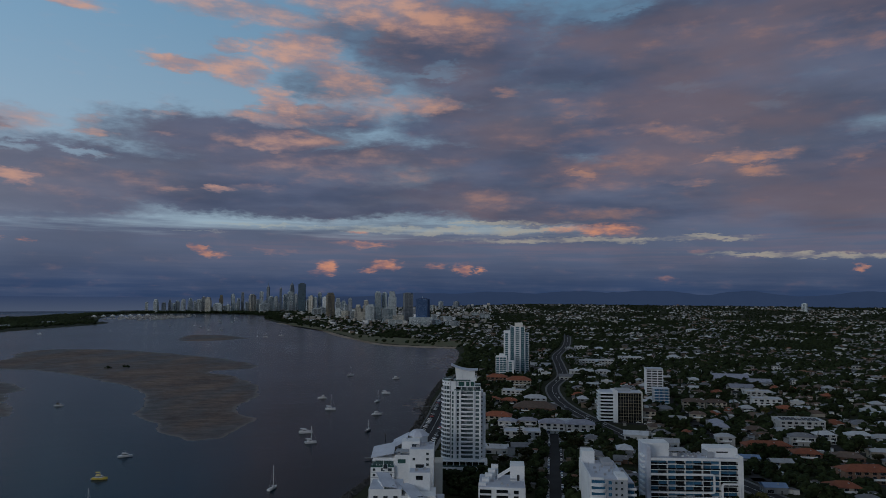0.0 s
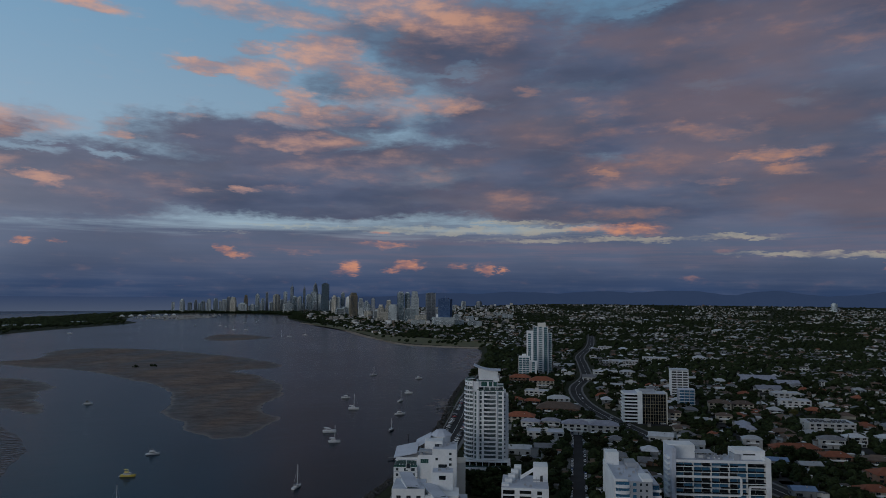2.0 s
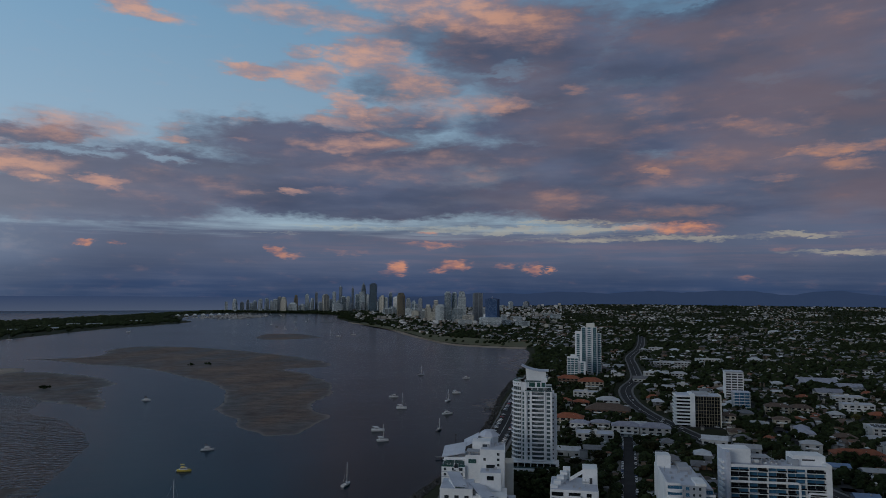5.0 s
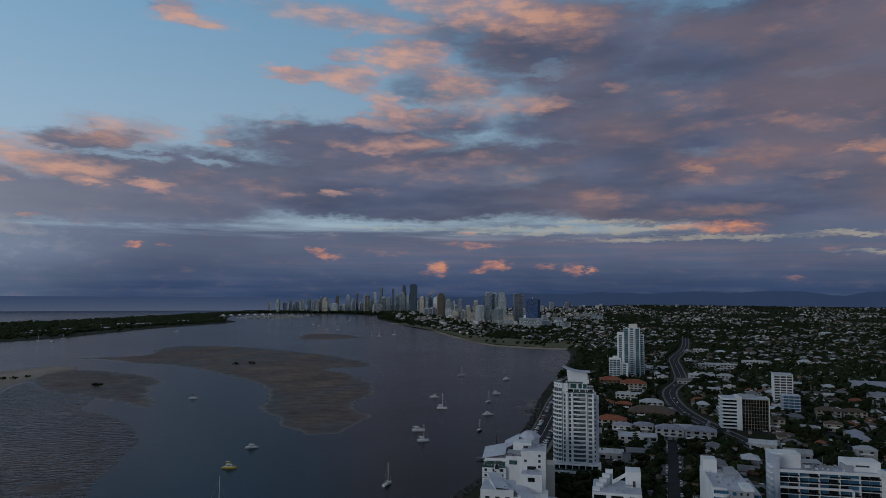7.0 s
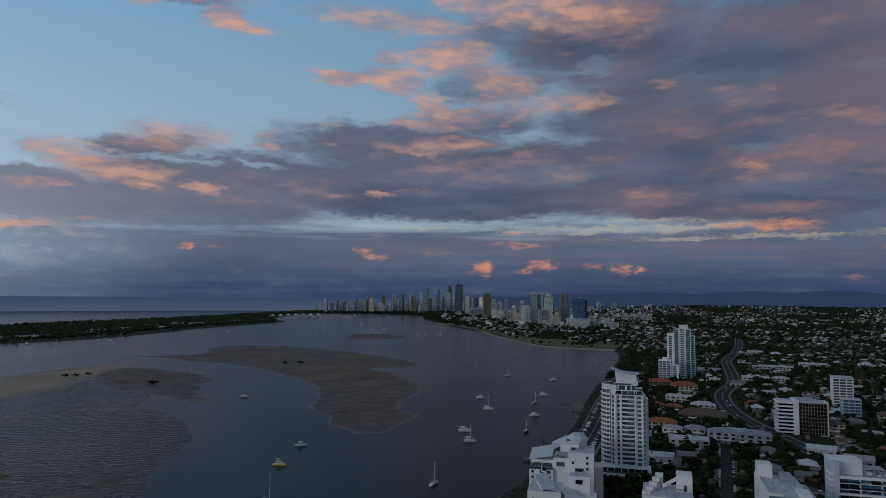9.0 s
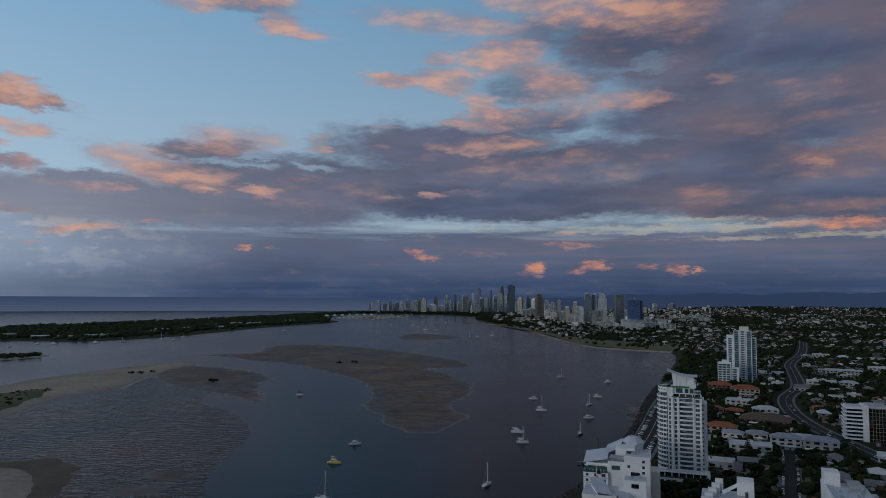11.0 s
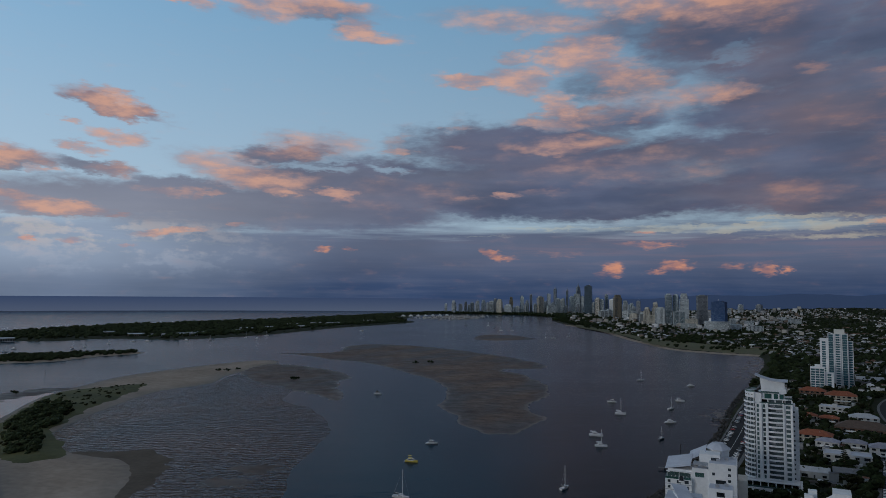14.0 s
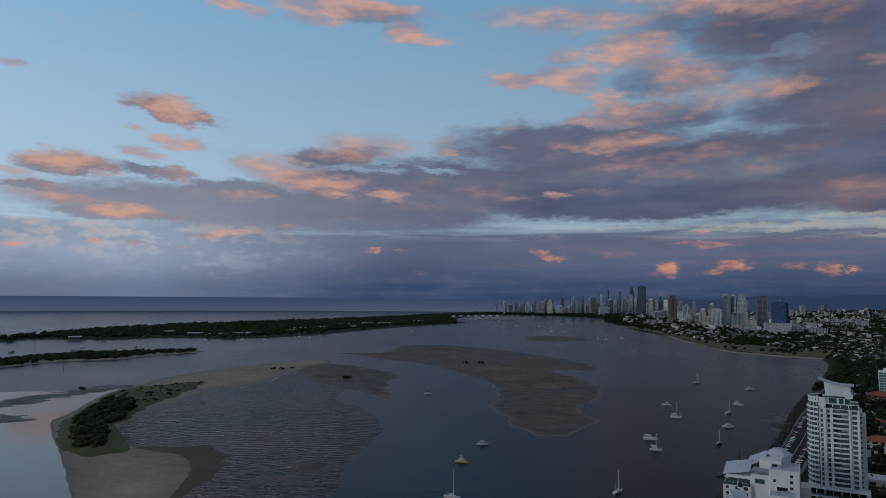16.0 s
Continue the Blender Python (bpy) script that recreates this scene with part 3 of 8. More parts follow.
def wet_sheen(m, size, drop):
    """Broad films of standing water that make the sand glossier."""
    t = m.node_tree
    b = t.nodes["Principled BSDF"]
    place = t.nodes.new("ShaderNodeMapping")
    place.inputs["Rotation"].default_value = (0, 0, radians(-30))
    t.links.new(t.nodes.new("ShaderNodeTexCoord").outputs["Object"], place.inputs[0])
    n = t.nodes.new("ShaderNodeTexNoise")
    n.inputs["Scale"].default_value, n.inputs["Detail"].default_value, n.inputs["Roughness"].default_value = size, 9, 0.72
    t.links.new(place.outputs[0], n.inputs["Vector"])
    k = t.nodes.new("ShaderNodeMapRange")
    k.inputs[1].default_value, k.inputs[2].default_value, k.inputs[3].default_value, k.inputs[4].default_value = 0.46, 0.56, 1.0, drop
    t.links.new(n.outputs[0], k.inputs[0])
    v = t.nodes.new("ShaderNodeMath")
    v.operation = "MULTIPLY"
    t.links.new(b.inputs["Roughness"].links[0].from_socket, v.inputs[0])
    t.links.new(k.outputs[0], v.inputs[1])
    t.links.new(v.outputs[0], b.inputs["Roughness"])


wet_sheen(M_SAND, 0.05, 0.82)
M_DRY_SAND = surface("dry_sand", (0.22, 0.17, 0.13), (0.41, 0.335, 0.27), 0.012, 0.85, 0, 0.3, 14, spec=0.12)
M_LAND = surface("grass_and_soil", (0.016, 0.021, 0.010), (0.038, 0.040, 0.022), 0.02, 0.95, 0, 0.4, 8, spec=0.1)
M_LAWN = surface("park_lawn", (0.062, 0.066, 0.022), (0.12, 0.11, 0.045), 0.02, 0.95, 0, 0.3, 10)
M_ASPHALT = surface("asphalt", (0.022, 0.022, 0.024), (0.040, 0.040, 0.043), 0.08, 0.9, 0, 0.15, 12, spec=0.15)
M_CONCRETE = surface("concrete", (0.09, 0.09, 0.09), (0.15, 0.148, 0.145), 0.15, 0.8, 0, 0.15, 10)
M_WHITE = surface("white_render", (0.61, 0.63, 0.645), (0.79, 0.80, 0.805), 0.12, 0.65, 0, 0.08, 9)
M_CREAM = surface("cream_render", (0.55, 0.53, 0.48), (0.70, 0.68, 0.62), 0.12, 0.7, 0, 0.08, 9)
M_GREY = surface("grey_paint", (0.26, 0.28, 0.31), (0.36, 0.38, 0.41), 0.12, 0.7, 0, 0.08, 9)
M_DARK = surface("dark_paint", (0.03, 0.032, 0.036), (0.055, 0.057, 0.06), 0.2, 0.6, 0, 0.08, 9)
M_ROOFDECK = surface("flat_roof_membrane", (0.38, 0.41, 0.48), (0.54, 0.57, 0.64), 0.1, 0.75, 0, 0.1, 9)
wet_edges(M_DRY_SAND, 0.1, 0.7, 0.55, 0.12)
M_GLASS = glass("dark_glass", (0.032, 0.042, 0.050))
M_SMOKE = glass("smoked_glass", (0.008, 0.011, 0.014))
M_BLUEGLASS = glass("blue_glass", (0.036, 0.12, 0.21))
M_GREENGLASS = glass("green_glass", (0.03, 0.085, 0.075))
M_PALEGREEN = glass("pale_green_glass", (0.07, 0.11, 0.11))
M_METAL = surface("galvanised_metal", (0.35, 0.36, 0.38), (0.5, 0.51, 0.53), 1.0, 0.45, 0.7, 0.05, 6)
M_LEAF = surface("foliage", (0.009, 0.015, 0.007), (0.030, 0.040, 0.016), 0.5, 0.85, 0, 0.5, 6, 0.45, True, 0.05)
M_LEAF_B = surface("olive_foliage", (0.013, 0.015, 0.007), (0.033, 0.034, 0.015), 0.5, 0.85, 0, 0.5, 6, 0.4, True, 0.05)
M_LEAF_D = surface("coastal_foliage", (0.016, 0.024, 0.012), (0.046, 0.058, 0.027), 0.5, 0.85, 0, 0.5, 6, 0.45, True, 0.05)
M_LEAF_C = surface("yellow_green_foliage", (0.040, 0.042, 0.012), (0.085, 0.080, 0.024), 0.5, 0.85, 0, 0.5, 6, 0.3, True, 0.2)
M_BARK = surface("bark", (0.06, 0.045, 0.03), (0.12, 0.09, 0.07), 2.0, 0.9, 0, 0.5, 6)
M_OCHRE = surface("ochre_render", (0.17, 0.14, 0.09), (0.25, 0.21, 0.14), 0.3, 0.8, 0, 0.1, 8)
M_HULL = surface("white_gelcoat", (0.50, 0.51, 0.52), (0.66, 0.66, 0.66), 0.8, 0.35, 0, 0.02, 5)
M_HULL_DARK = surface("navy_gelcoat", (0.02, 0.03, 0.05), (0.04, 0.05, 0.08), 0.8, 0.35, 0, 0.02, 5)
M_HULL_YELLOW = surface("yellow_paint", (0.55, 0.42, 0.06), (0.66, 0.52, 0.10), 0.8, 0.45, 0, 0.02, 5)
M_RUBBER = surface("tyre_rubber", (0.015, 0.015, 0.016), (0.03, 0.03, 0.03), 3.0, 0.85, 0, 0.1, 5)
M_TILE_RED = surface("terracotta_tile_roof", (0.16, 0.045, 0.022), (0.27, 0.085, 0.04), 0.4, 0.85, 0, 0.35, 8, 0.2)
M_TILE_BROWN = surface("brown_tile_roof", (0.07, 0.05, 0.04), (0.13, 0.09, 0.07), 0.4, 0.85, 0, 0.35, 8, 0.25)
M_ROOF_PALE = surface("pale_metal_roof", (0.32, 0.34, 0.37), (0.46, 0.48, 0.51), 0.3, 0.5, 0.1, 0.2, 8, 0.25)
M_ROOF_GREY = surface("grey_metal_roof", (0.10, 0.105, 0.12), (0.17, 0.175, 0.19), 0.3, 0.55, 0.1, 0.2, 8, 0.25)
M_FAR_ROOF = palette("far_roofs", [(0.10, 0.105, 0.115), (0.05, 0.052, 0.056), (0.42, 0.43, 0.45), (0.095, 0.048, 0.030), (0.045, 0.043, 0.043), (0.24, 0.25, 0.27), (0.60, 0.61, 0.63), (0.075, 0.078, 0.085), (0.055, 0.042, 0.034), (0.15, 0.066, 0.036), (0.06, 0.05, 0.045), (0.13, 0.14, 0.16)])
M_FAR_WALL = palette("far_walls", [(0.52, 0.52, 0.51), (0.25, 0.235, 0.21), (0.64, 0.64, 0.64), (0.15, 0.115, 0.085), (0.38, 0.36, 0.32), (0.30, 0.305, 0.31)])
M_HOUSE_WHITE = surface("painted_weatherboard", (0.36, 0.36, 0.35), (0.50, 0.50, 0.49), 0.3, 0.75, 0, 0.1, 8, 0.2)
M_HOUSE_CREAM = surface("cream_brickwork", (0.24, 0.215, 0.17), (0.36, 0.325, 0.27), 0.3, 0.8, 0, 0.15, 8, 0.2)
M_HOUSE_GREY = surface("grey_cladding", (0.14, 0.15, 0.16), (0.22, 0.23, 0.24), 0.3, 0.75, 0, 0.1, 8, 0.2)
M_HOUSE_BRICK = surface("house_brick", (0.09, 0.052, 0.036), (0.16, 0.095, 0.066), 0.5, 0.85, 0, 0.2, 10, 0.2)
M_CARS = [surface(n, tuple(0.85 * c for c in col), col, 0.8, 0.35, 0.0, 0, 4) for n, col in (
    ("white_car_paint", (0.7, 0.7, 0.7)), ("silver_car_paint", (0.42, 0.43, 0.45)), ("black_car_paint", (0.02, 0.02, 0.022)),
    ("red_car_paint", (0.32, 0.03, 0.025)), ("blue_car_paint", (0.03, 0.06, 0.16)))]
M_DEEPBLUE = surface("blue_panels", (0.012, 0.042, 0.115), (0.020, 0.060, 0.150), 0.3, 0.4, 0, 0, 6, spec=0.15)
M_PALEBLUE = surface("pale_blue_panels", (0.06, 0.115, 0.21), (0.10, 0.175, 0.30), 0.4, 0.4, 0, 0, 6, spec=0.2)
M_ISLAND_GRASS = surface("island_grass", (0.034, 0.042, 0.009), (0.092, 0.090, 0.026), 0.03, 0.95, 0, 0.3, 10)
M_TOWER_PALE = surface("weathered_pale_render", (0.34, 0.385, 0.40), (0.57, 0.615, 0.62), 0.05, 0.7, 0, 0, 6, 0.3)
M_TOWER_CREAM = surface("weathered_cream_render", (0.38, 0.355, 0.29), (0.55, 0.52, 0.45), 0.05, 0.7, 0, 0, 6, 0.25)
M_TOWER_GREY = surface("weathered_grey_render", (0.20, 0.22, 0.24), (0.32, 0.34, 0.36), 0.05, 0.7, 0, 0, 6, 0.25)
M_TOWER_GLASS = glass("tower_glass", (0.035, 0.065, 0.080))
M_TOWER_DARK = surface("blue_grey_cladding", (0.035, 0.055, 0.075), (0.06, 0.085, 0.11), 0.05, 0.4, 0, 0, 6, spec=0.6)
M_BAYGLASS = glass("pale_bay_glass", (0.085, 0.115, 0.125))
M_TEALGLASS = glass("teal_glass", (0.055, 0.125, 0.15))
# ---- helpers for meshes ----
PANES = {}  # the glass that belongs to each window frame


def mesh_of(bm, material):
    me = bpy.data.meshes.new("shape")
    bm.to_mesh(me)
    bm.free()
    for m in material if isinstance(material, (list, tuple)) else (material,):
        me.materials.append(m)
    return me


def part(name, bm, material, parent, label="", at=None):
    """Links a bmesh (or shared mesh data) as one object under a thing or a part."""
    ob = new(name, bm if isinstance(bm, bpy.types.Mesh) else mesh_of(bm, material))
    ob.parent = parent
    if at is not None:
        ob.matrix_basis = at
    if ob.data in PANES:
        new("pane", PANES[ob.data]).parent = ob
    return tagged(ob, label)


def thing(name, label, category, at, group="", kind=""):
    ob = new(name)
    ob.empty_display_size = 0.5
    ob.matrix_world = at
    return tagged(ob, label, category, group, kind)


def box(bm, x0, x1, y0, y1, z0, z1, m=0, bevel=0.0):
    v = [bm.verts.new(p) for p in ((x0, y0, z0), (x1, y0, z0), (x1, y1, z0), (x0, y1, z0), (x0, y0, z1), (x1, y0, z1), (x1, y1, z1), (x0, y1, z1))]
    fs = [bm.faces.new([v[i] for i in q]) for q in ((3, 2, 1, 0), (4, 5, 6, 7), (0, 1, 5, 4), (1, 2, 6, 5), (2, 3, 7, 6), (3, 0, 4, 7))]
    for f in fs:
        f.material_index = m
    if bevel:
        bmesh.ops.bevel(bm, geom=list({e for f in fs for e in f.edges}), offset=bevel, segments=1, affect="EDGES")
    return bm


def boxed(x0, x1, y0, y1, z0, z1, bevel=0.0):
    return box(bmesh.new(), x0, x1, y0, y1, z0, z1, 0, bevel)


def prism(bm, outline, z0, z1, m=0):
    """A solid over a plan outline given anticlockwise."""
    lo = [bm.verts.new((x, y, z0)) for x, y in outline]
    hi = [bm.verts.new((x, y, z1)) for x, y in outline]
    n = len(outline)
    fs = [bm.faces.new(hi), bm.faces.new(lo[::-1])]
    fs += [bm.faces.new((lo[i], lo[(i + 1) % n], hi[(i + 1) % n], hi[i])) for i in range(n)]
    for f in fs:
        f.material_index = m
    return bm


def raw(name, verts, faces, materials, index=None):
    me = bpy.data.meshes.new(name)
    me.from_pydata(verts, [], faces)
    for m in materials:
        me.materials.append(m)
    if index is not None:
        me.polygons.foreach_set("material_index", index)
    me.update()
    return me


def spline(points, n=6, closed=True):
    """A smooth line through plan points."""
    p = np.array(points, float)
    k = len(p)
    out = []
    for i in range(k if closed else k - 1):
        a, b, c, d = (p[(i + j) % k] if closed else p[min(max(i + j, 0), k - 1)] for j in (-1, 0, 1, 2))
        for s in np.arange(n) / n:
            out.append(0.5 * (2 * b + (c - a) * s + (2 * a - 5 * b + 4 * c - d) * s ** 2 + (3 * b - a - 3 * c + d) * s ** 3))
    if not closed:
        out.append(p[-1])
    return np.array(out)


def signed(x, y, line):
    """Distance to a closed outline, positive inside."""
    shape = np.shape(x)
    x, y = np.ravel(x).astype(float), np.ravel(y).astype(float)
    best, inside = np.full(x.shape, 1e18), np.zeros(x.shape, bool)
    for (ax, ay), (bx, by) in zip(line, np.roll(line, -1, 0)):
        dx, dy = bx - ax, by - ay
        s = np.clip(((x - ax) * dx + (y - ay) * dy) / (dx * dx + dy * dy + 1e-9), 0, 1)
        best = np.minimum(best, (ax + s * dx - x) ** 2 + (ay + s * dy - y) ** 2)
        if ay != by:
            inside ^= ((ay > y) != (by > y)) & (x < (bx - ax) * (y - ay) / (by - ay) + ax)
    d = np.sqrt(best)
    return np.where(inside, d, -d).reshape(shape)


def fbm(x, y, size, seed=0, octaves=4):
    """Smooth random relief of about -1 to 1."""
    rng = np.random.RandomState(seed)
    out, amp = 0.0, 0.55
    for o in range(octaves):
        for _ in range(3):
            a, ph = rng.uniform(0, 6.283, 2)
            f = 6.283 / size * 2 ** o * rng.uniform(0.7, 1.3)
            out = out + amp / 1.7 * np.sin((x * math.cos(a) + y * math.sin(a)) * f + ph + 1.3 * np.sin((y * math.cos(a) - x * math.sin(a)) * f * 0.6 + ph * 2))
        amp *= 0.5
    return out


def patch(name, line, profile, material, az, reach, d_az, ratio, margin=6.0, ragged=0.0, size=30.0, seed=1):
    """Land inside a plan outline, as a sheet in rings round the middle of the bay: profile(distance from the edge, x, y) is its height."""
    a = np.radians(np.arange(az[0], az[1] + d_az, d_az))
    r = reach[0] * ratio ** np.arange(int(math.log(reach[1] / reach[0]) / math.log(ratio)) + 2)
    r = np.minimum(r, reach[1])
    rr, aa = np.meshgrid(r, a, indexing="ij")
    x, y = rr * np.sin(aa), rr * np.cos(aa)
    d = signed(x, y, line)
    if ragged:
        d = d + ragged * fbm(x, y, size, seed)
    z = profile(d, x, y)
    ni, nj = rr.shape
    idx = np.arange(ni * nj).reshape(ni, nj)
    quads = np.stack([idx[:-1, :-1], idx[:-1, 1:], idx[1:, 1:], idx[1:, :-1]], -1).reshape(-1, 4)[:, ::-1]
    keep = np.ravel(np.maximum(np.maximum(d[:-1, :-1], d[1:, 1:]), np.maximum(d[:-1, 1:], d[1:, :-1])) > -margin)
    quads = quads[keep]
    used, inv = np.unique(quads, return_inverse=True)
    verts = np.stack([x.ravel(), y.ravel(), z.ravel()], 1)[used]
    me = raw(name, verts.tolist(), inv.reshape(-1, 4).tolist(), [material] if not isinstance(material, list) else material)
    me.polygons.foreach_set("use_smooth", [True] * len(me.polygons))
    return new(name, me)


# ---- the plan: shorelines, in metres from the point under the camera ----
MAINLAND = spline([(-5000, -5000), (-190, -900), (-130, -200), (-95, 150), (-58, 400), (-46, 445), (-30, 560), (-21, 655), (-13, 815), (14, 1110),
                   (34, 1400), (20, 1545), (-60, 1575), (-141, 1639), (-205, 1775), (-285, 1950), (-439, 2360), (-647, 2742), (-850, 3250),
                   (-905, 3560), (-1010, 3740), (-1230, 3930), (-1480, 3950), (-1740, 3880), (-2050, 4350), (-2250, 5200), (5200, 5200), (5200, -5000)])
SPIT = spline([(-1700, 150), (-1640, 600), (-1655, 912), (-1727, 1034), (-1536, 1119), (-1497, 1257), (-1322, 1327), (-1267, 1586), (-1314, 2060), (-1305, 2632),
               (-1480, 2900), (-1700, 3500), (-1750, 4150), (-2050, 4400), (-2020, 3900), (-1980, 3150), (-1990, 2500), (-2050, 2060), (-2030, 1650), (-1910, 1210), (-1800, 980), (-1830, 500)])
SPOIL_ISLAND = spline([(-1110, 560), (-1130, 723), (-1085, 794), (-1098, 900), (-1080, 985), (-1130, 1010), (-1180, 935), (-1250, 820), (-1240, 700), (-1180, 500)])
GREEN_ISLAND = spline([(-712, 662), (-648, 556), (-615, 492), (-587, 453), (-570, 428), (-552, 403), (-505, 377), (-462, 352), (-456, 334), (-472, 321), (-524, 341), (-588, 382), (-631, 423), (-683, 481), (-745, 562), (-735, 625)])
LONG_BEACH = spline([(-300, 200), (-381, 253), (-455, 297), (-546, 344), (-618, 387), (-643, 421), (-713, 502), (-735, 532), (-768, 595), (-816, 719), (-819, 863), (-808, 964), (-775, 1000), (-738, 965), (-718, 886), (-685, 777), (-648, 708), (-650, 616), (-607, 519), (-559, 432), (-525, 392), (-482, 366), (-440, 362), (-405, 362), (-372, 340), (-346, 310), (-325, 285), (-260, 222)])
TONGUE = spline([(-730, 858), (-751, 941), (-685, 950), (-590, 909), (-522, 855), (-508, 796), (-450, 717), (-419, 662), (-459, 678), (-519, 709), (-584, 734), (-658, 786)])
BIG_BANK = spline([(-796, 1113), (-687, 1058), (-635, 1054), (-530, 987), (-409, 881), (-349, 803), (-302, 679), (-220, 572), (-193, 566), (-182, 580), (-186, 660), (-212, 709), (-220, 797),
                   (-222, 852), (-302, 987), (-358, 1049), (-300, 1105), (-342, 1186), (-468, 1302), (-665, 1420), (-817, 1433), (-826, 1320), (-770, 1200), (-850, 1120)])
MUD_FLAT = spline([(-15, 1265), (5, 1420), (36, 1480), (60, 1300), (30, 1130), (14, 1080), (-8, 1110)])
MUD_STRIP = spline([(-40, 755), (-16, 822), (-5, 840), (-8, 760), (-22, 690), (-34, 700)])
WEST_FLAT = spline([(-764, 391), (-775, 429), (-795, 476), (-799, 518), (-795, 568), (-768, 598), (-749, 544), (-741, 506), (-737, 477), (-732, 443), (-730, 408), (-719, 368)])
PARK_BEACH = spline([(40, 1530), (-60, 1560), (-150, 1620), (-215, 1760), (-297, 1945), (-450, 2355), (-660, 2740), (-645, 2750), (-438, 2365), (-281, 1955), (-200, 1775), (-138, 1640), (-50, 1583), (40, 1555)])
WEST_STREAK = spline([(-690, 345), (-700, 385), (-662, 394), (-632, 386), (-640, 367), (-660, 350)])
WEST_SHALLOWS = spline([(-340, 150), (-600, 200), (-900, 340), (-870, 420), (-800, 470), (-745, 520), (-700, 470), (-625, 430), (-590, 405), (-525, 365), (-435, 320), (-350, 275), (-270, 225)])
SHOAL_A = spline([(-318, 338), (-316, 352), (-300, 356), (-290, 348), (-294, 338), (-306, 334)])
SHOAL_B = spline([(-322, 372), (-318, 386), (-304, 392), (-294, 386), (-298, 374), (-310, 368)])
SMALL_BANK = spline([(-673, 1738), (-598, 1710), (-524, 1817), (-558, 1880), (-640, 1960), (-721, 1940)])
LAGOON = spline([(-531, 388), (-559, 433), (-608, 520), (-651, 617), (-649, 709), (-690, 822), (-655, 890), (-562, 808), (-515, 698), (-475, 636), (-413, 599), (-338, 517), (-310, 456), (-290, 405), (-261, 352), (-219, 292), (-170, 230), (-160, 170), (-260, 180), (-340, 300), (-378, 340), (-415, 360), (-450, 353), (-482, 360)])
SILT_MARGIN = spline([(-470, 352), (-444, 372), (-418, 392), (-394, 385), (-366, 360), (-338, 318), (-322, 285), (-300, 255), (-330, 250), (-372, 292), (-402, 325), (-440, 345)])
RIM = 4920.0


def far_rise(x, y):
    """The far country climbs gently to the foot of the ranges; over the sea the sheet runs up to the horizon."""
    return np.clip((np.hypot(x, y) - 3300) / (RIM - 3300), 0, 1) ** 1.6


def sea_sheet():
    a = np.radians(np.arange(-180, 180, 1.0))
    r = np.concatenate([[40, 120, 250], 400 * 1.06 ** np.arange(60)])
    r = np.append(r[r < RIM - 60], RIM)
    verts, faces = [(0.0, 0.0, 0.0)], []
    n = len(a)
    for i, q in enumerate(r):
        x, y = q * np.sin(a), q * np.cos(a)
        z = np.zeros(n)
        verts += list(zip(x.tolist(), y.tolist(), z.tolist()))
        for j in range(n):
            k = (j + 1) % n
            if i == 0:
                faces.append((0, 1 + k, 1 + j))
            else:
                faces.append((1 + (i - 1) * n + j, 1 + (i - 1) * n + k, 1 + i * n + k, 1 + i * n + j)[::-1])
    ob = new("water", raw("water", verts, faces, [M_WATER]))
    ob.data.polygons.foreach_set("use_smooth", [True] * len(ob.data.polygons))
    return tagged(ob, "calm dark blue-grey estuary water at dusk", "water", kind="structure")


def land_height(x, y):
    d = signed(x, y, MAINLAND)
    return np.clip(d * 0.25, -2, 3.0) + 56 * far_rise(x, y) * np.clip((np.asarray(x) + 900) / 1500, 0, 1)


sea_sheet()
ground = tagged(patch("ground", MAINLAND, lambda d, x, y: np.clip(d * 0.25, -1.5, 3.0) + 56 * far_rise(x, y) * np.clip((x + 900) / 1500, 0, 1) + 0.15 * fbm(x, y, 60, 5),
                      M_LAND, (-28, 40), (250, RIM), 0.25, 1.011, 8, 2.0, 40), "dark suburban ground of grass and soil", "ground", kind="structure")
tagged(patch("ground_behind", MAINLAND, lambda d, x, y: np.clip(d * 0.25, -1.5, 2.9), M_LAND, (40, 320), (30, 3000), 4.0, 1.12, 60), "dark grassy shore land", "ground", kind="structure")
tagged(patch("spit", SPIT, lambda d, x, y: np.clip(d * 0.06, -1, 2.5), M_LAND, (-86, -20), (800, 4880), 0.3, 1.012, 10, 5.0, 60), "long low wooded sand spit with a sea beach", "land", kind="structure")
tagged(patch("low_island", SPOIL_ISLAND, lambda d, x, y: np.clip(d * 0.08, -1, 1.6), M_DRY_SAND, (-72, -44), (900, 1700), 0.25, 1.01, 8, 4.0, 40), "low scrubby island with a sandy edge", "island", kind="structure")
tagged(patch("island", GREEN_ISLAND, lambda d, x, y: np.clip(0.5 + d * 0.12, -0.6, 2.2) + 0.08 * fbm(x, y, 14, 19), M_ISLAND_GRASS, (-62, -45), (500, 1000), 0.12, 1.004, 9, 3.0, 40), "small grassy island among sand flats", "island", kind="structure")
tagged(patch("beach", LONG_BEACH, lambda d, x, y: np.clip(d * 0.017, -0.6, 0.9) + 0.012 * fbm(x, y, 30, 7), M_DRY_SAND, (-70, -28), (350, 1350), 0.12, 1.005, 12, 1.4, 260), "pale damp sand beach along the island", "sand", kind="structure")
tagged(patch("sandbank", TONGUE, lambda d, x, y: np.clip(d * 0.010, -0.5, 0.22) + 0.05 * fbm(x, y, 30, 8), M_SAND, (-52, -26), (600, 1300), 0.15, 1.006, 15, 4.0, 90, 3), "brown wet sandbank bared by the tide", "sandbank", "sandbanks")
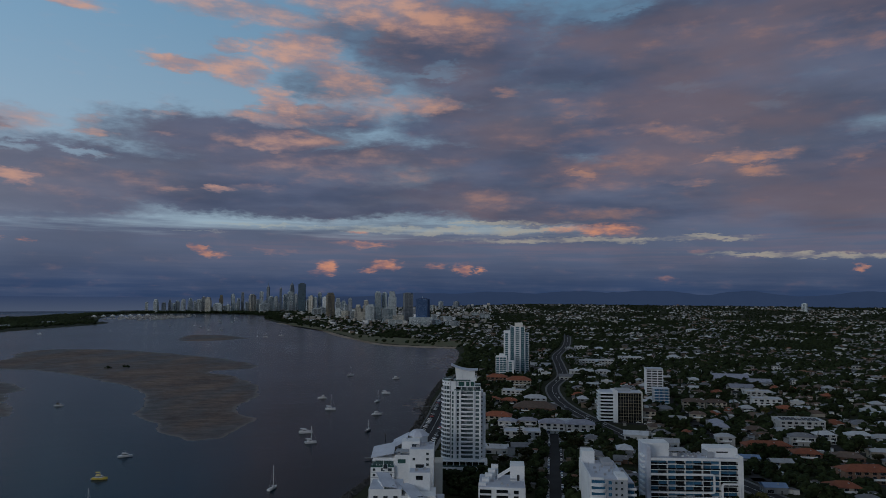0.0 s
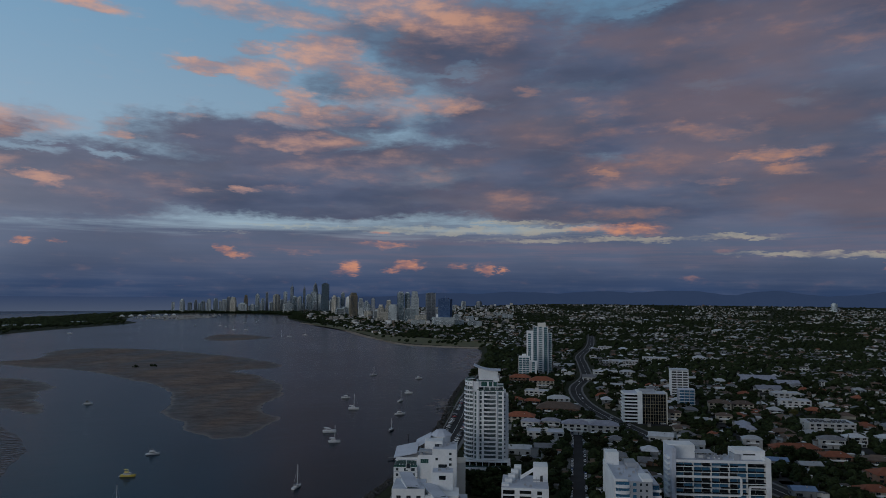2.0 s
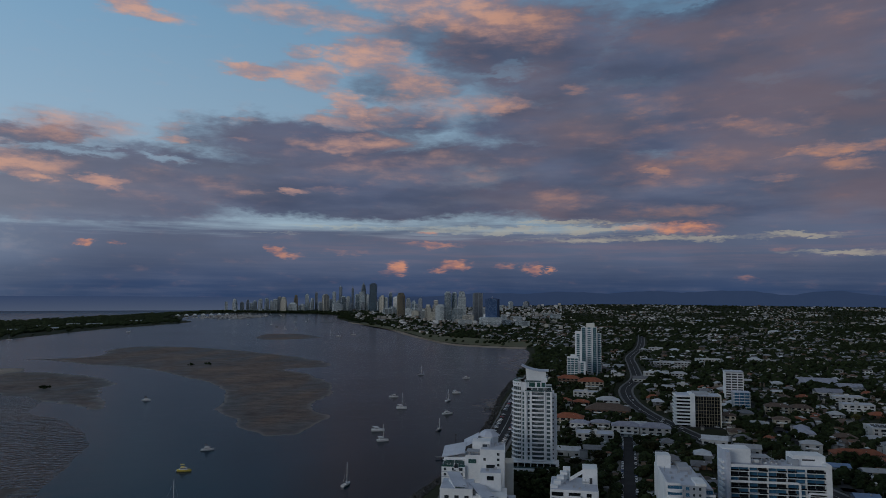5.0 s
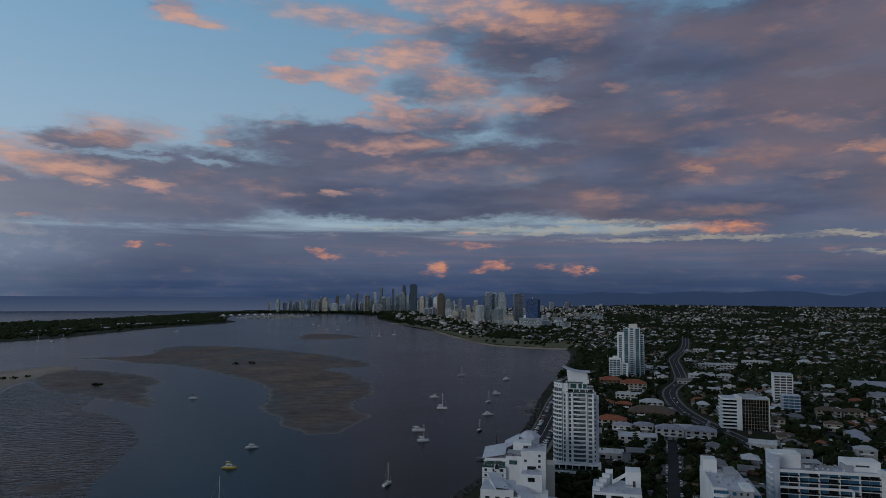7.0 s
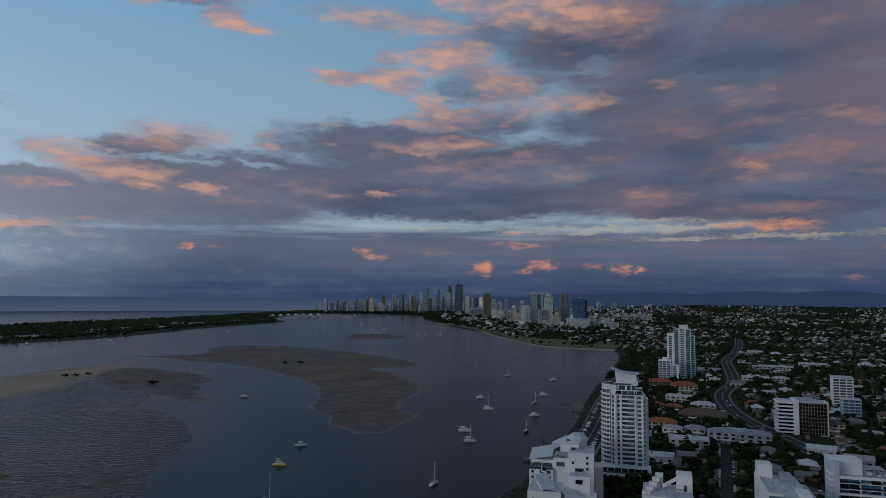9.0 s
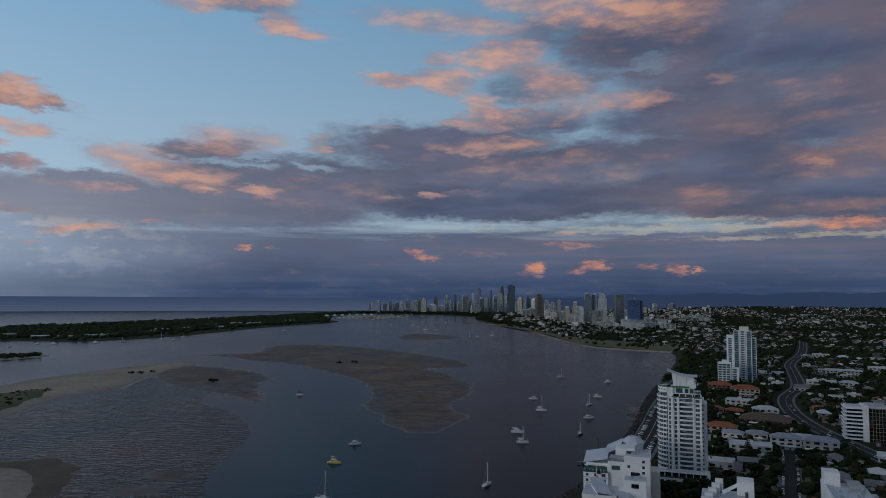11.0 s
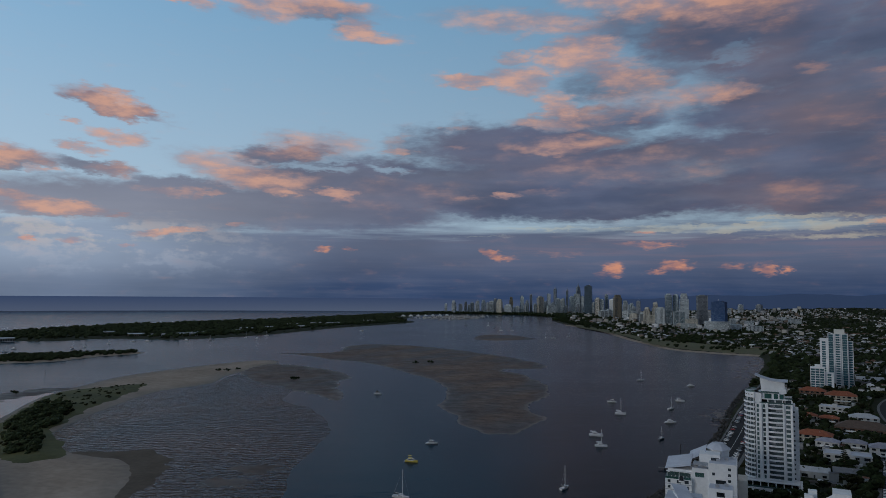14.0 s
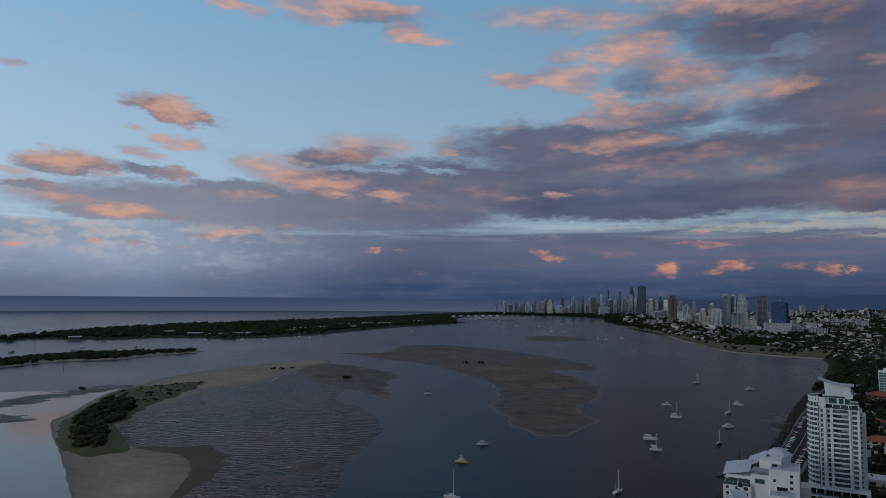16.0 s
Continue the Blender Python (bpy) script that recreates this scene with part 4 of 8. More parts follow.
tagged(patch("sandbank", BIG_BANK, lambda d, x, y: np.clip(d * 0.014, -0.5, 0.5) + 0.03 * fbm(x, y, 60, 9), M_SAND, (-46, -8), (520, 1750), 0.12, 1.005, 18, 5.5, 90, 4), "broad brown wet sandbank bared by the tide", "sandbank", "sandbanks")
tagged(patch("sandbank", SMALL_BANK, lambda d, x, y: np.clip(d * 0.02, -0.5, 0.6), M_SAND, (-26, -12), (1600, 2200), 0.15, 1.006, 12, 6.0, 60, 5), "small brown sandbank bared by the tide", "sandbank", "sandbanks")
tagged(patch("sandbank", MUD_FLAT, lambda d, x, y: np.clip(d * 0.004, -0.5, 0.03) - 0.05 + 0.10 * fbm(x * 0.22, y * 0.30, 9, 13), M_SAND, (-3, 4), (1000, 1600), 0.1, 1.005, 12, 8.0, 50, 7), "streaky brown mud flat at the shore", "sandbank", "sandbanks")
tagged(patch("sandbank", MUD_STRIP, lambda d, x, y: np.clip(d * 0.006, -0.5, 0.05) - 0.05 + 0.09 * fbm(x * 0.3, y * 0.4, 8, 23), M_SAND, (-5, 1), (650, 900), 0.1, 1.005, 8, 5.0, 30, 8), "thin strip of brown mud beside the seawall", "sandbank", "sandbanks")
tagged(patch("sandbank", WEST_FLAT, lambda d, x, y: np.clip(d * 0.012, -0.5, 0.10) - 0.02 + 0.12 * fbm((0.62 * x + 0.79 * y) * 0.3, 0.62 * y - 0.79 * x, 34, 14), M_SAND, (-66, -48), (700, 1100), 0.1, 1.003, 12, 5.0, 60, 9), "low wet sand flat broken by shining pools", "sandbank", "sandbanks")
tagged(patch("sandbank", WEST_STREAK, lambda d, x, y: np.clip(d * 0.012, -0.5, 0.08) - 0.01 + 0.08 * fbm((0.62 * x + 0.79 * y) * 0.3, 0.62 * y - 0.79 * x, 26, 15), M_SAND, (-66, -56), (650, 900), 0.1, 1.003, 10, 4.0, 40, 11), "thin streak of wet sand just above the tide", "sandbank", "sandbanks")
for line, seed in ((SHOAL_A, 21), (SHOAL_B, 22)):
    tagged(patch("sandbank", line, lambda d, x, y: np.clip(d * 0.012, -0.2, 0.1) + 0.05 + 0.03 * fbm(x, y, 12, 17), M_SAND, (-46, -36), (400, 540), 0.1, 1.003, 6, 6.0, 16, seed), "small brown shoal showing through the shallows", "sandbank", "sandbanks")
tagged(patch("shallows_west", WEST_SHALLOWS, lambda d, x, y: np.clip((d + 28) * 0.004, -0.2, 0.02), M_SHEEN, (-76, -50), (330, 1000), 0.25, 1.008, 45, 8.0, 120, 12), "still shallow water over pale sand, mirroring pink cloud", "water", kind="structure")
tagged(patch("beach_park", PARK_BEACH, lambda d, x, y: np.clip(0.4 + d * 0.15, 0.0, 3.3), M_DRY_SAND, (-15, 3), (1450, 2900), 0.1, 1.004, 3, 3.0, 40, 10), "narrow pale beach along the foreshore park", "beach", kind="structure")
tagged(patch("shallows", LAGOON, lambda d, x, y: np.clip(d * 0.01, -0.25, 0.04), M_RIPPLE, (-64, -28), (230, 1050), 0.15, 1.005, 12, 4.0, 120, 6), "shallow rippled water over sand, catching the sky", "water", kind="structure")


tagged(patch("shallows_margin", SILT_MARGIN, lambda d, x, y: np.clip(0.03 + d * 0.006, -0.1, 0.09) + 0.012 * fbm(x, y, 18, 29), M_SILT, (-60, -44), (380, 640), 0.15, 1.004, 10, 5.0, 40, 13), "dark brown silt where the shallows thin onto the beach", "mud", kind="structure")


def hills():
    """Far ranges behind the country, too distant to shift, with blue haze painted in as a glow."""
    verts, faces = [], []
    a = np.arange(-13, 60, 0.2)
    for k, (el, wob, seed, rad) in enumerate(((0.28, 0.26, 3, 4945), (0.02, 0.16, 11, 4935))):
        base = len(verts)
        ridge = el + wob * fbm(a * 1.0, a * 0 + seed, 9, seed, 5)
        ridge = -0.35 + (ridge + 0.35) * np.clip((a + 12 + 2 * k) / 14, 0, 1)
        for i, (q, e) in enumerate(zip(a, ridge)):
            x, y = rad * math.sin(radians(q)), rad * math.cos(radians(q))
            verts += [(x, y, 0.0), (x, y, EYE + rad * math.tan(radians(e)))]
            if i:
                j = base + 2 * i
                faces.append((j - 2, j, j + 1, j - 1))
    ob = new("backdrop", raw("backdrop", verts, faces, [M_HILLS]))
    return tagged(ob, "distant mountain ranges with blue haze painted in", "mountains", kind="structure")


# The blue base and the emission stand in for haze over the distance.
M_HILLS = surface("haze_painted_hills", (0.02, 0.035, 0.06), (0.03, 0.045, 0.075), 0.002, 1.0, 0, 0, 6, spec=0.0)
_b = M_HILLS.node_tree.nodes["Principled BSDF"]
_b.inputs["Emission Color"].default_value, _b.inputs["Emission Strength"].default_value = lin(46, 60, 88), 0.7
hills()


def far_sea():
    """The sea beyond the sheet, up to its horizon, as an upright wall that glows."""
    a = np.radians(np.arange(-80, -11, 0.5))
    verts, faces = [], []
    for i, q in enumerate(a):
        x, y = 4922 * math.sin(q), 4922 * math.cos(q)
        verts += [(x, y, 0.0), (x, y, EYE - 4922 * math.tan(radians(0.32)))]
        if i:
            faces.append((2 * i - 2, 2 * i, 2 * i + 1, 2 * i - 1))
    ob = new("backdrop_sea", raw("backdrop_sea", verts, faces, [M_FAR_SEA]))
    return tagged(ob, "glowing dark blue backdrop wall for the open sea", "sea", kind="structure")


# Emission, paler at the foot, paints in the sky light on far water.
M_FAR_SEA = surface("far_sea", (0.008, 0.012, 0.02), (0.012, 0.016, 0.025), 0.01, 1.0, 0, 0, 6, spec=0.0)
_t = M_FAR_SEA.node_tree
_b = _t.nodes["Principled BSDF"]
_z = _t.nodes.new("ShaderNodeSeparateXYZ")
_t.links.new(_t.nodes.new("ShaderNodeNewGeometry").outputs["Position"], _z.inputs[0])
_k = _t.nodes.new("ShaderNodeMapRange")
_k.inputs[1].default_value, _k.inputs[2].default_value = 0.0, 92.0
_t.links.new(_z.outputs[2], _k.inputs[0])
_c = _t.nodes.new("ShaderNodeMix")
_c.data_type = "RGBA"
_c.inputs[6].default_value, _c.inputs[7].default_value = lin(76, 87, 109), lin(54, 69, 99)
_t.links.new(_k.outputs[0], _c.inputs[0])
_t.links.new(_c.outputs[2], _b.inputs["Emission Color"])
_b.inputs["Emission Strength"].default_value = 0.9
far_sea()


def surf():
    """Broken lines of white water along the ocean beach."""
    rng = random.Random(31)
    verts, faces = [], []
    shore = spline([(-1880, 900), (-1925, 1120), (-1975, 1300), (-2045, 1560), (-2090, 1850), (-2085, 2150)], 14, False)
    for k, (off, wide) in enumerate(((4, 9), (26, 6), (60, 7), (105, 5), (160, 4))):
        for i in range(len(shore) - 1):
            if rng.random() < 0.25 + 0.1 * k:
                continue
            (ax, ay), (bx, by) = shore[i], shore[i + 1]
            steps = 4
            for s in range(steps):
                q0, q1 = s / steps, (s + 1.15) / steps
                o = off + 10 * math.sin(i * 1.7 + s + k) + rng.uniform(-4, 4)
                w = wide * rng.uniform(0.3, 1.1)
                n = len(verts)
                for q, e in ((q0, 0), (q1, 0), (q1, 1), (q0, 1)):
                    verts.append((ax + q * (bx - ax) - o - e * w, ay + q * (by - ay) - 0.25 * o, 0.10 + 0.02 * e))
                faces.append((n, n + 1, n + 2, n + 3))
    return tagged(new("surf", raw("surf", verts, faces, [M_FOAM])), "thin broken lines of white surf", "surf", kind="stuff")


M_FOAM = surface("sea_foam", (0.45, 0.48, 0.52), (0.7, 0.72, 0.74), 0.3, 0.8, 0, 0.2, 6, spec=0.2)
surf()

# ---- named buildings near the camera ----
def clump(bm, at, size, rng, squash=0.75, sub=1, m=0):
    """A ragged mass of leaves."""
    out = bmesh.ops.create_icosphere(bm, subdivisions=sub, radius=1.0)
    for v in out["verts"]:
        k = size * rng.uniform(0.6, 1.25)
        v.co = Vector((at[0] + v.co.x * k, at[1] + v.co.y * k, at[2] + v.co.z * k * squash))
    if m:
        for f in {f for v in out["verts"] for f in v.link_faces}:
            f.material_index = m


def arc(cx, cy, rx, ry, a0, a1, n=14):
    return [(cx + rx * math.cos(radians(a)), cy + ry * math.sin(radians(a))) for a in np.linspace(a0, a1, n)]


def slab_with_rail(outline, thick=0.28, rail=1.0, inset=0.12):
    """A balcony floor over a plan outline with a solid upstand round its edge (the first half of the outline is the outer edge)."""
    bm = bmesh.new()
    prism(bm, outline, 0, thick)
    n = len(outline)
    cx, cy = sum(p[0] for p in outline) / n, sum(p[1] for p in outline) / n
    for (ax, ay), (bx, by) in zip(outline, outline[1:]):
        q = [(ax, ay), (bx, by)] + [(x + (cx - x) * 0.03, y + (cy - y) * 0.03) for x, y in ((bx, by), (ax, ay))]
        prism(bm, q, thick, thick + rail * 0.95)
    return mesh_of(bm, M_WHITE)


def window_mesh(w, h, deep=0.12, bars=1, glass_mat=None, frame_mat=None, split=True):
    """A window whose frame stands proud of the wall, its panes set back in it; the front looks to -y, the middle is the origin."""
    bm = bmesh.new()
    n = bars + 1
    lo = [bm.verts.new((-w / 2 + w * i / n, -deep, -h / 2)) for i in range(n + 1)]
    hi = [bm.verts.new((-w / 2 + w * i / n, -deep, h / 2)) for i in range(n + 1)]
    panes = [bm.faces.new((lo[i], lo[i + 1], hi[i + 1], hi[i])) for i in range(n)]
    edge = lo + hi[::-1]
    back = [bm.verts.new((v.co.x, 0.05, v.co.z)) for v in edge]
    for i in range(len(edge)):
        j = (i + 1) % len(edge)
        bm.faces.new((edge[j], edge[i], back[i], back[j]))
    bmesh.ops.inset_individual(bm, faces=panes, thickness=0.07, depth=0.0)
    for f in panes:
        f.material_index = 1
        for v in f.verts:
            v.co.y += deep - 0.02
    if not split:
        return mesh_of(bm, [frame_mat or M_WHITE, glass_mat or M_GLASS])
    bmesh.ops.delete(bm, geom=panes, context="FACES_ONLY")
    me = mesh_of(bm, frame_mat or M_WHITE)
    PANES[me] = mesh_of(boxed(-w / 2 + 0.05, w / 2 - 0.05, -0.03, 0.04, -h / 2 + 0.05, h / 2 - 0.05), glass_mat or M_GLASS)
    return me


def aircon(parent, x, y, z, s=1.0):
    bm = boxed(-0.9 * s, 0.9 * s, -0.6 * s, 0.6 * s, 0, 1.2 * s, 0.08)
    bmesh.ops.create_cone(bm, cap_ends=True, segments=10, radius1=0.42 * s, radius2=0.42 * s, depth=0.15, matrix=Matrix.Translation((0, 0, 1.27 * s)))
    return part("air_conditioner", bm, M_METAL, parent, at=pose(x, y, z))


def white_tower():
    """The tall white apartment tower with the curved bay, banded balconies and the blade roof."""
    t = thing("apartment_tower", "tall white apartment tower with curved banded balconies and blade roof", "tower", pose(14.2, 456.5, 2.4, 0, 0, -3))
    base, floor, n = 11.2, 2.73, 16
    top = base + floor * n
    bm = bmesh.new()
    box(bm, -8.2, -1.6, -9.0, 11, 0.5, top)
    box(bm, -1.6, 6.6, -6.6, 11, 0.5, top)
    box(bm, 6.6, 11.4, -9.0, 11, 0.5, top)
    box(bm, 11.4, 13.0, -6.2, 10, 0.5, top - 1)
    box(bm, 13.0, 14.6, -3.4, 9, 0.5, top - 3)
    part("wall", bm, M_WHITE, t)
    bay = [(x * 0.97 - 0.2, y * 0.93) for x, y in arc(-7.6, 0.2, 6.0, 8.6, 270, 90, 20)]
    part("bay_glazing", prism(bmesh.new(), bay[::-1], base, top + 3.2), M_BAYGLASS, t, "dark curved glazing behind the balconies")
    for x, y in arc(-7.6, 0.2, 6.05, 8.5, 255, 120, 8):
        part("mullion", boxed(x - 0.1, x + 0.1, y - 0.1, y + 0.1, base, top + 3.2), M_WHITE, t)
    slab = slab_with_rail(arc(-7.6, 0.2, 7.3, 10.0, 262, 95, 24)[::-1] + [(-7.0, 8.0), (-7.0, -8.6)], 0.3, 0.86)
    part("recess_glazing", boxed(-1.6, 6.6, -6.75, -6.5, base, top + 2.6), M_BAYGLASS, t, "dark balcony doors set back in the front")
    mid = slab_with_rail(arc(2.5, -8.4, 4.5, 1.9, 180, 360, 14) + [(6.6, -6.6), (-1.6, -6.6)], 0.3, 0.78)
    pane = window_mesh(1.2, 2.0, 0.16, 0, M_PALEGREEN)
    pair = window_mesh(2.4, 1.8, 0.16, 1, M_BAYGLASS)
    lit = window_mesh(2.4, 1.8, 0.16, 1, M_PALEGREEN)
    dark = window_mesh(1.5, 2.0, 0.16, 1, M_GLASS)
    small = window_mesh(0.9, 1.1, 0.12, 0, M_GLASS)
    side = window_mesh(1.6, 1.4, 0.12, 0, M_GLASS)
    hood = mesh_of(boxed(-0.8, 0.8, -0.7, 0.0, -0.12, 0.12, 0.03), M_WHITE)
    blind = mesh_of(boxed(-1.8, 1.8, -0.05, 0.05, 0, 1.5), M_GREY)
    rng = random.Random(6)
    for i in range(n):
        z = base + floor * i
        part("balcony", slab, None, t, at=pose(0, 0, z))
        part("balcony", mid, None, t, at=pose(0, 0, z))
        if rng.random() < 0.45:
            part("blind", blind, None, t, at=pose(rng.choice((0.4, 4.5)), -6.85, z + 1.1))
        part("window", pane, None, t, at=pose(-6.9, -9.0, z + 1.45))
        part("window", dark if i % 3 else pane, None, t, at=pose(-3.5, -9.0, z + 1.45))
        part("window", lit if i in (3, 4, 9, 13, 14) else pair, None, t, at=pose(9.2, -9.0, z + 1.45))
        if i < n - 1:
            part("window", small, None, t, at=pose(12.2, -6.2, z + 1.45))
            part("hood", hood, None, t, at=pose(13.8, -3.4, z + 1.0))
        for y in (-2.0, 2.5, 7.0):
            part("window", side, None, t, at=pose(14.6 if i < n - 2 else 11.4, y, z + 1.5, 0, 0, 90))
    part("balcony", slab, None, t, at=pose(0, 0, top))
    for x0, x1 in ((-5.7, -4.7), (-2.5, -1.3), (6.3, 7.3), (10.9, 11.7)):
        part("pier", boxed(x0, x1, -9.75, -8.8, base - 1, top + 0.6, 0.06), M_WHITE, t)
    # upper storeys, stepped back under the lift house and the roof blade
    bm = bmesh.new()
    prism(bm, arc(-7.6, 0.2, 6.6, 9.2, 262, 95, 24)[::-1] + [(-5.5, 8.0), (-5.5, -8.2)], top + 3.2, top + 6.4)
    part("bay_crown", bm, M_WHITE, t)
    for x, y in arc(-7.6, 0.2, 6.65, 9.25, 250, 200, 4):
        part("porthole", boxed(x - 0.25, x + 0.25, y - 0.12, y + 0.12, top + 4.6, top + 5.3), M_SMOKE, t)
    edge, inner = arc(-7.6, 0.2, 6.4, 9.0, 262, 95, 24)[::-1], arc(-7.6, 0.2, 6.3, 8.9, 262, 95, 24)[::-1]
    bm = bmesh.new()
    for a, b, c, d in zip(edge, edge[1:], inner[1:], inner):
        prism(bm, [a, b, c, d], top + 6.4, top + 7.3)
    part("terrace_rail", bm, M_PALEGREEN, t, "pale green glass terrace rail")
    part("terrace", boxed(-6.0, 11.8, -9.4, 8.5, top - 0.1, top + 0.3, 0.05), M_WHITE, t)
    part("terrace_glazing", boxed(-4.6, 10.4, -6.4, 8, top + 0.3, top + 2.6), M_SMOKE, t)
    part("canopy", boxed(-5.8, 9.2, -8.6, 8, top + 2.6, top + 3.0, 0.05), M_WHITE, t)
    for x in (-5.4, -1.6, 2.2, 6.2, 10.9):
        part("column", boxed(x, x + 0.5, -9.2, -8.7, top + 0.3, top + 2.6), M_WHITE, t)
    part("terrace_rail", boxed(-5.8, 11.7, -9.3, -9.2, top + 0.3, top + 1.2), M_PALEGREEN, t)
    part("penthouse_wall", boxed(-5.6, 7.4, -6.8, 8, top + 3.0, top + 6.2, 0.05), M_WHITE, t)
    for x0, x1 in ((-3.2, 0.6), (1.8, 4.0), (4.8, 7.0)):
        part("penthouse_glazing", boxed(x0, x1, -7.0, -6.7, top + 3.1, top + 5.9), M_GREENGLASS, t, "bright green tinted glazing")
    part("penthouse_wall", boxed(-8.4, -4.8, -8.3, 8, top, top + 6.2, 0.05), M_WHITE, t)
    part("penthouse_wall", boxed(7.4, 11.3, -6.8, 8, top + 0.3, top + 3.2, 0.05), M_WHITE, t)
    part("terrace_rail", boxed(7.4, 11.5, -7.4, -7.3, top + 3.2, top + 4.2), M_PALEGREEN, t)
    part("window", boxed(7.9, 10.9, -6.95, -6.7, top + 0.9, top + 2.6), M_GLASS, t)
    part("terrace_rail", boxed(-5.0, 4.6, -7.3, -7.2, top + 6.2, top + 7.2), M_PALEGREEN, t)
    part("penthouse_wall", boxed(4.6, 8.6, -6.2, 7, top + 6.2, top + 8.6, 0.05), M_WHITE, t)
    bm = boxed(-5.6, 7.6, -4.6, 6.0, top + 6.2, top + 13.0)
    for v in bm.verts:
        if v.co.z > top + 8:
            v.co.z += 1.6 if v.co.x < 0 else -0.6
        elif v.co.x < 0:
            v.co.x += 0.8
    part("lift_house", bm, M_WHITE, t)
    for x in (-3.4, -1.2, 2.6):
        part("fin", boxed(x, x + 0.35, -4.9, -4.5, top + 6.2, top + 13.0 - 0.17 * x), M_WHITE, t)
    bm = bmesh.new()
    line = [(-8.4, 16.2), (-5.0, 14.7), (-1.0, 13.5), (3.0, 12.9), (9.4, 12.9)]
    for (xa, za), (xb, zb) in zip(line, line[1:]):
        v = [bm.verts.new((x, y, top + z + dz)) for dz in (0, 0.35) for x, z in ((xa, za), (xb, zb)) for y in (-6.0, 7.0)]
        for q in ((0, 1, 3, 2), (4, 6, 7, 5), (0, 2, 6, 4), (1, 5, 7, 3), (0, 4, 5, 1), (2, 3, 7, 6)):
            bm.faces.new([v[k] for k in q])
    bmesh.ops.remove_doubles(bm, verts=bm.verts, dist=0.001)
    part("blade_roof", bm, M_ROOFDECK, t, "thin grey roof blade curling up at one end")
    # podium
    part("podium", boxed(-15, 15.5, -12.5, 13, 0, 3.0, 0.1), M_GREY, t)
    part("podium_terrace", boxed(-15.6, 16, -13.4, 13.3, 4.0, 7.2, 0.05), M_WHITE, t)
    part("shopfront", boxed(-14.6, 15, -12.4, 12, 3.0, 4.0), M_SMOKE, t)
    part("podium_glazing", boxed(-13.4, 13.6, -11.2, 12, 7.2, 10.2), M_SMOKE, t)
    part("podium_roof", boxed(-14.4, 14.4, -12.4, 12, 10.2, 10.8, 0.05), M_WHITE, t)
    part("podium_rail", boxed(-15.4, 15.8, -13.3, -13.2, 7.2, 8.2), M_PALEGREEN, t)
    part("awning", prism(bmesh.new(), [(-12, -17.5), (4, -17.5), (4, -13.4), (-12, -13.4)], 2.2, 2.5), M_ROOFDECK, t, "pale awning before the entrance")
    for i in range(11):
        bm = bmesh.new()
        for k in range(4):
            clump(bm, (-13.8 + i * 2.7 + rng.uniform(-0.7, 0.7), -12.6 + rng.uniform(-0.3, 0.3), 7.9 + rng.uniform(0, 0.8)), rng.uniform(0.4, 0.8), rng)
        part("terrace_plant", bm, M_LEAF, t)
    for i in range(8):
        part("column", boxed(-14.6 + i * 4.1, -14.1 + i * 4.1, -13.2, -12.7, 7.2, 10.2), M_WHITE, t)


def sloped_plate(x0, x1, y0, y1, z_left, z_right, z_back=0.0, thick=0.4):
    bm = prism(bmesh.new(), [(x0, y0), (x1, y0), (x1, y1), (x0, y1)], 0, thick)
    for v in bm.verts:
        s, q = (v.co.x - x0) / (x1 - x0), (v.co.y - y0) / (y1 - y0)
        v.co.z += z_left + (z_right - z_left) * s + z_back * q
    return bm


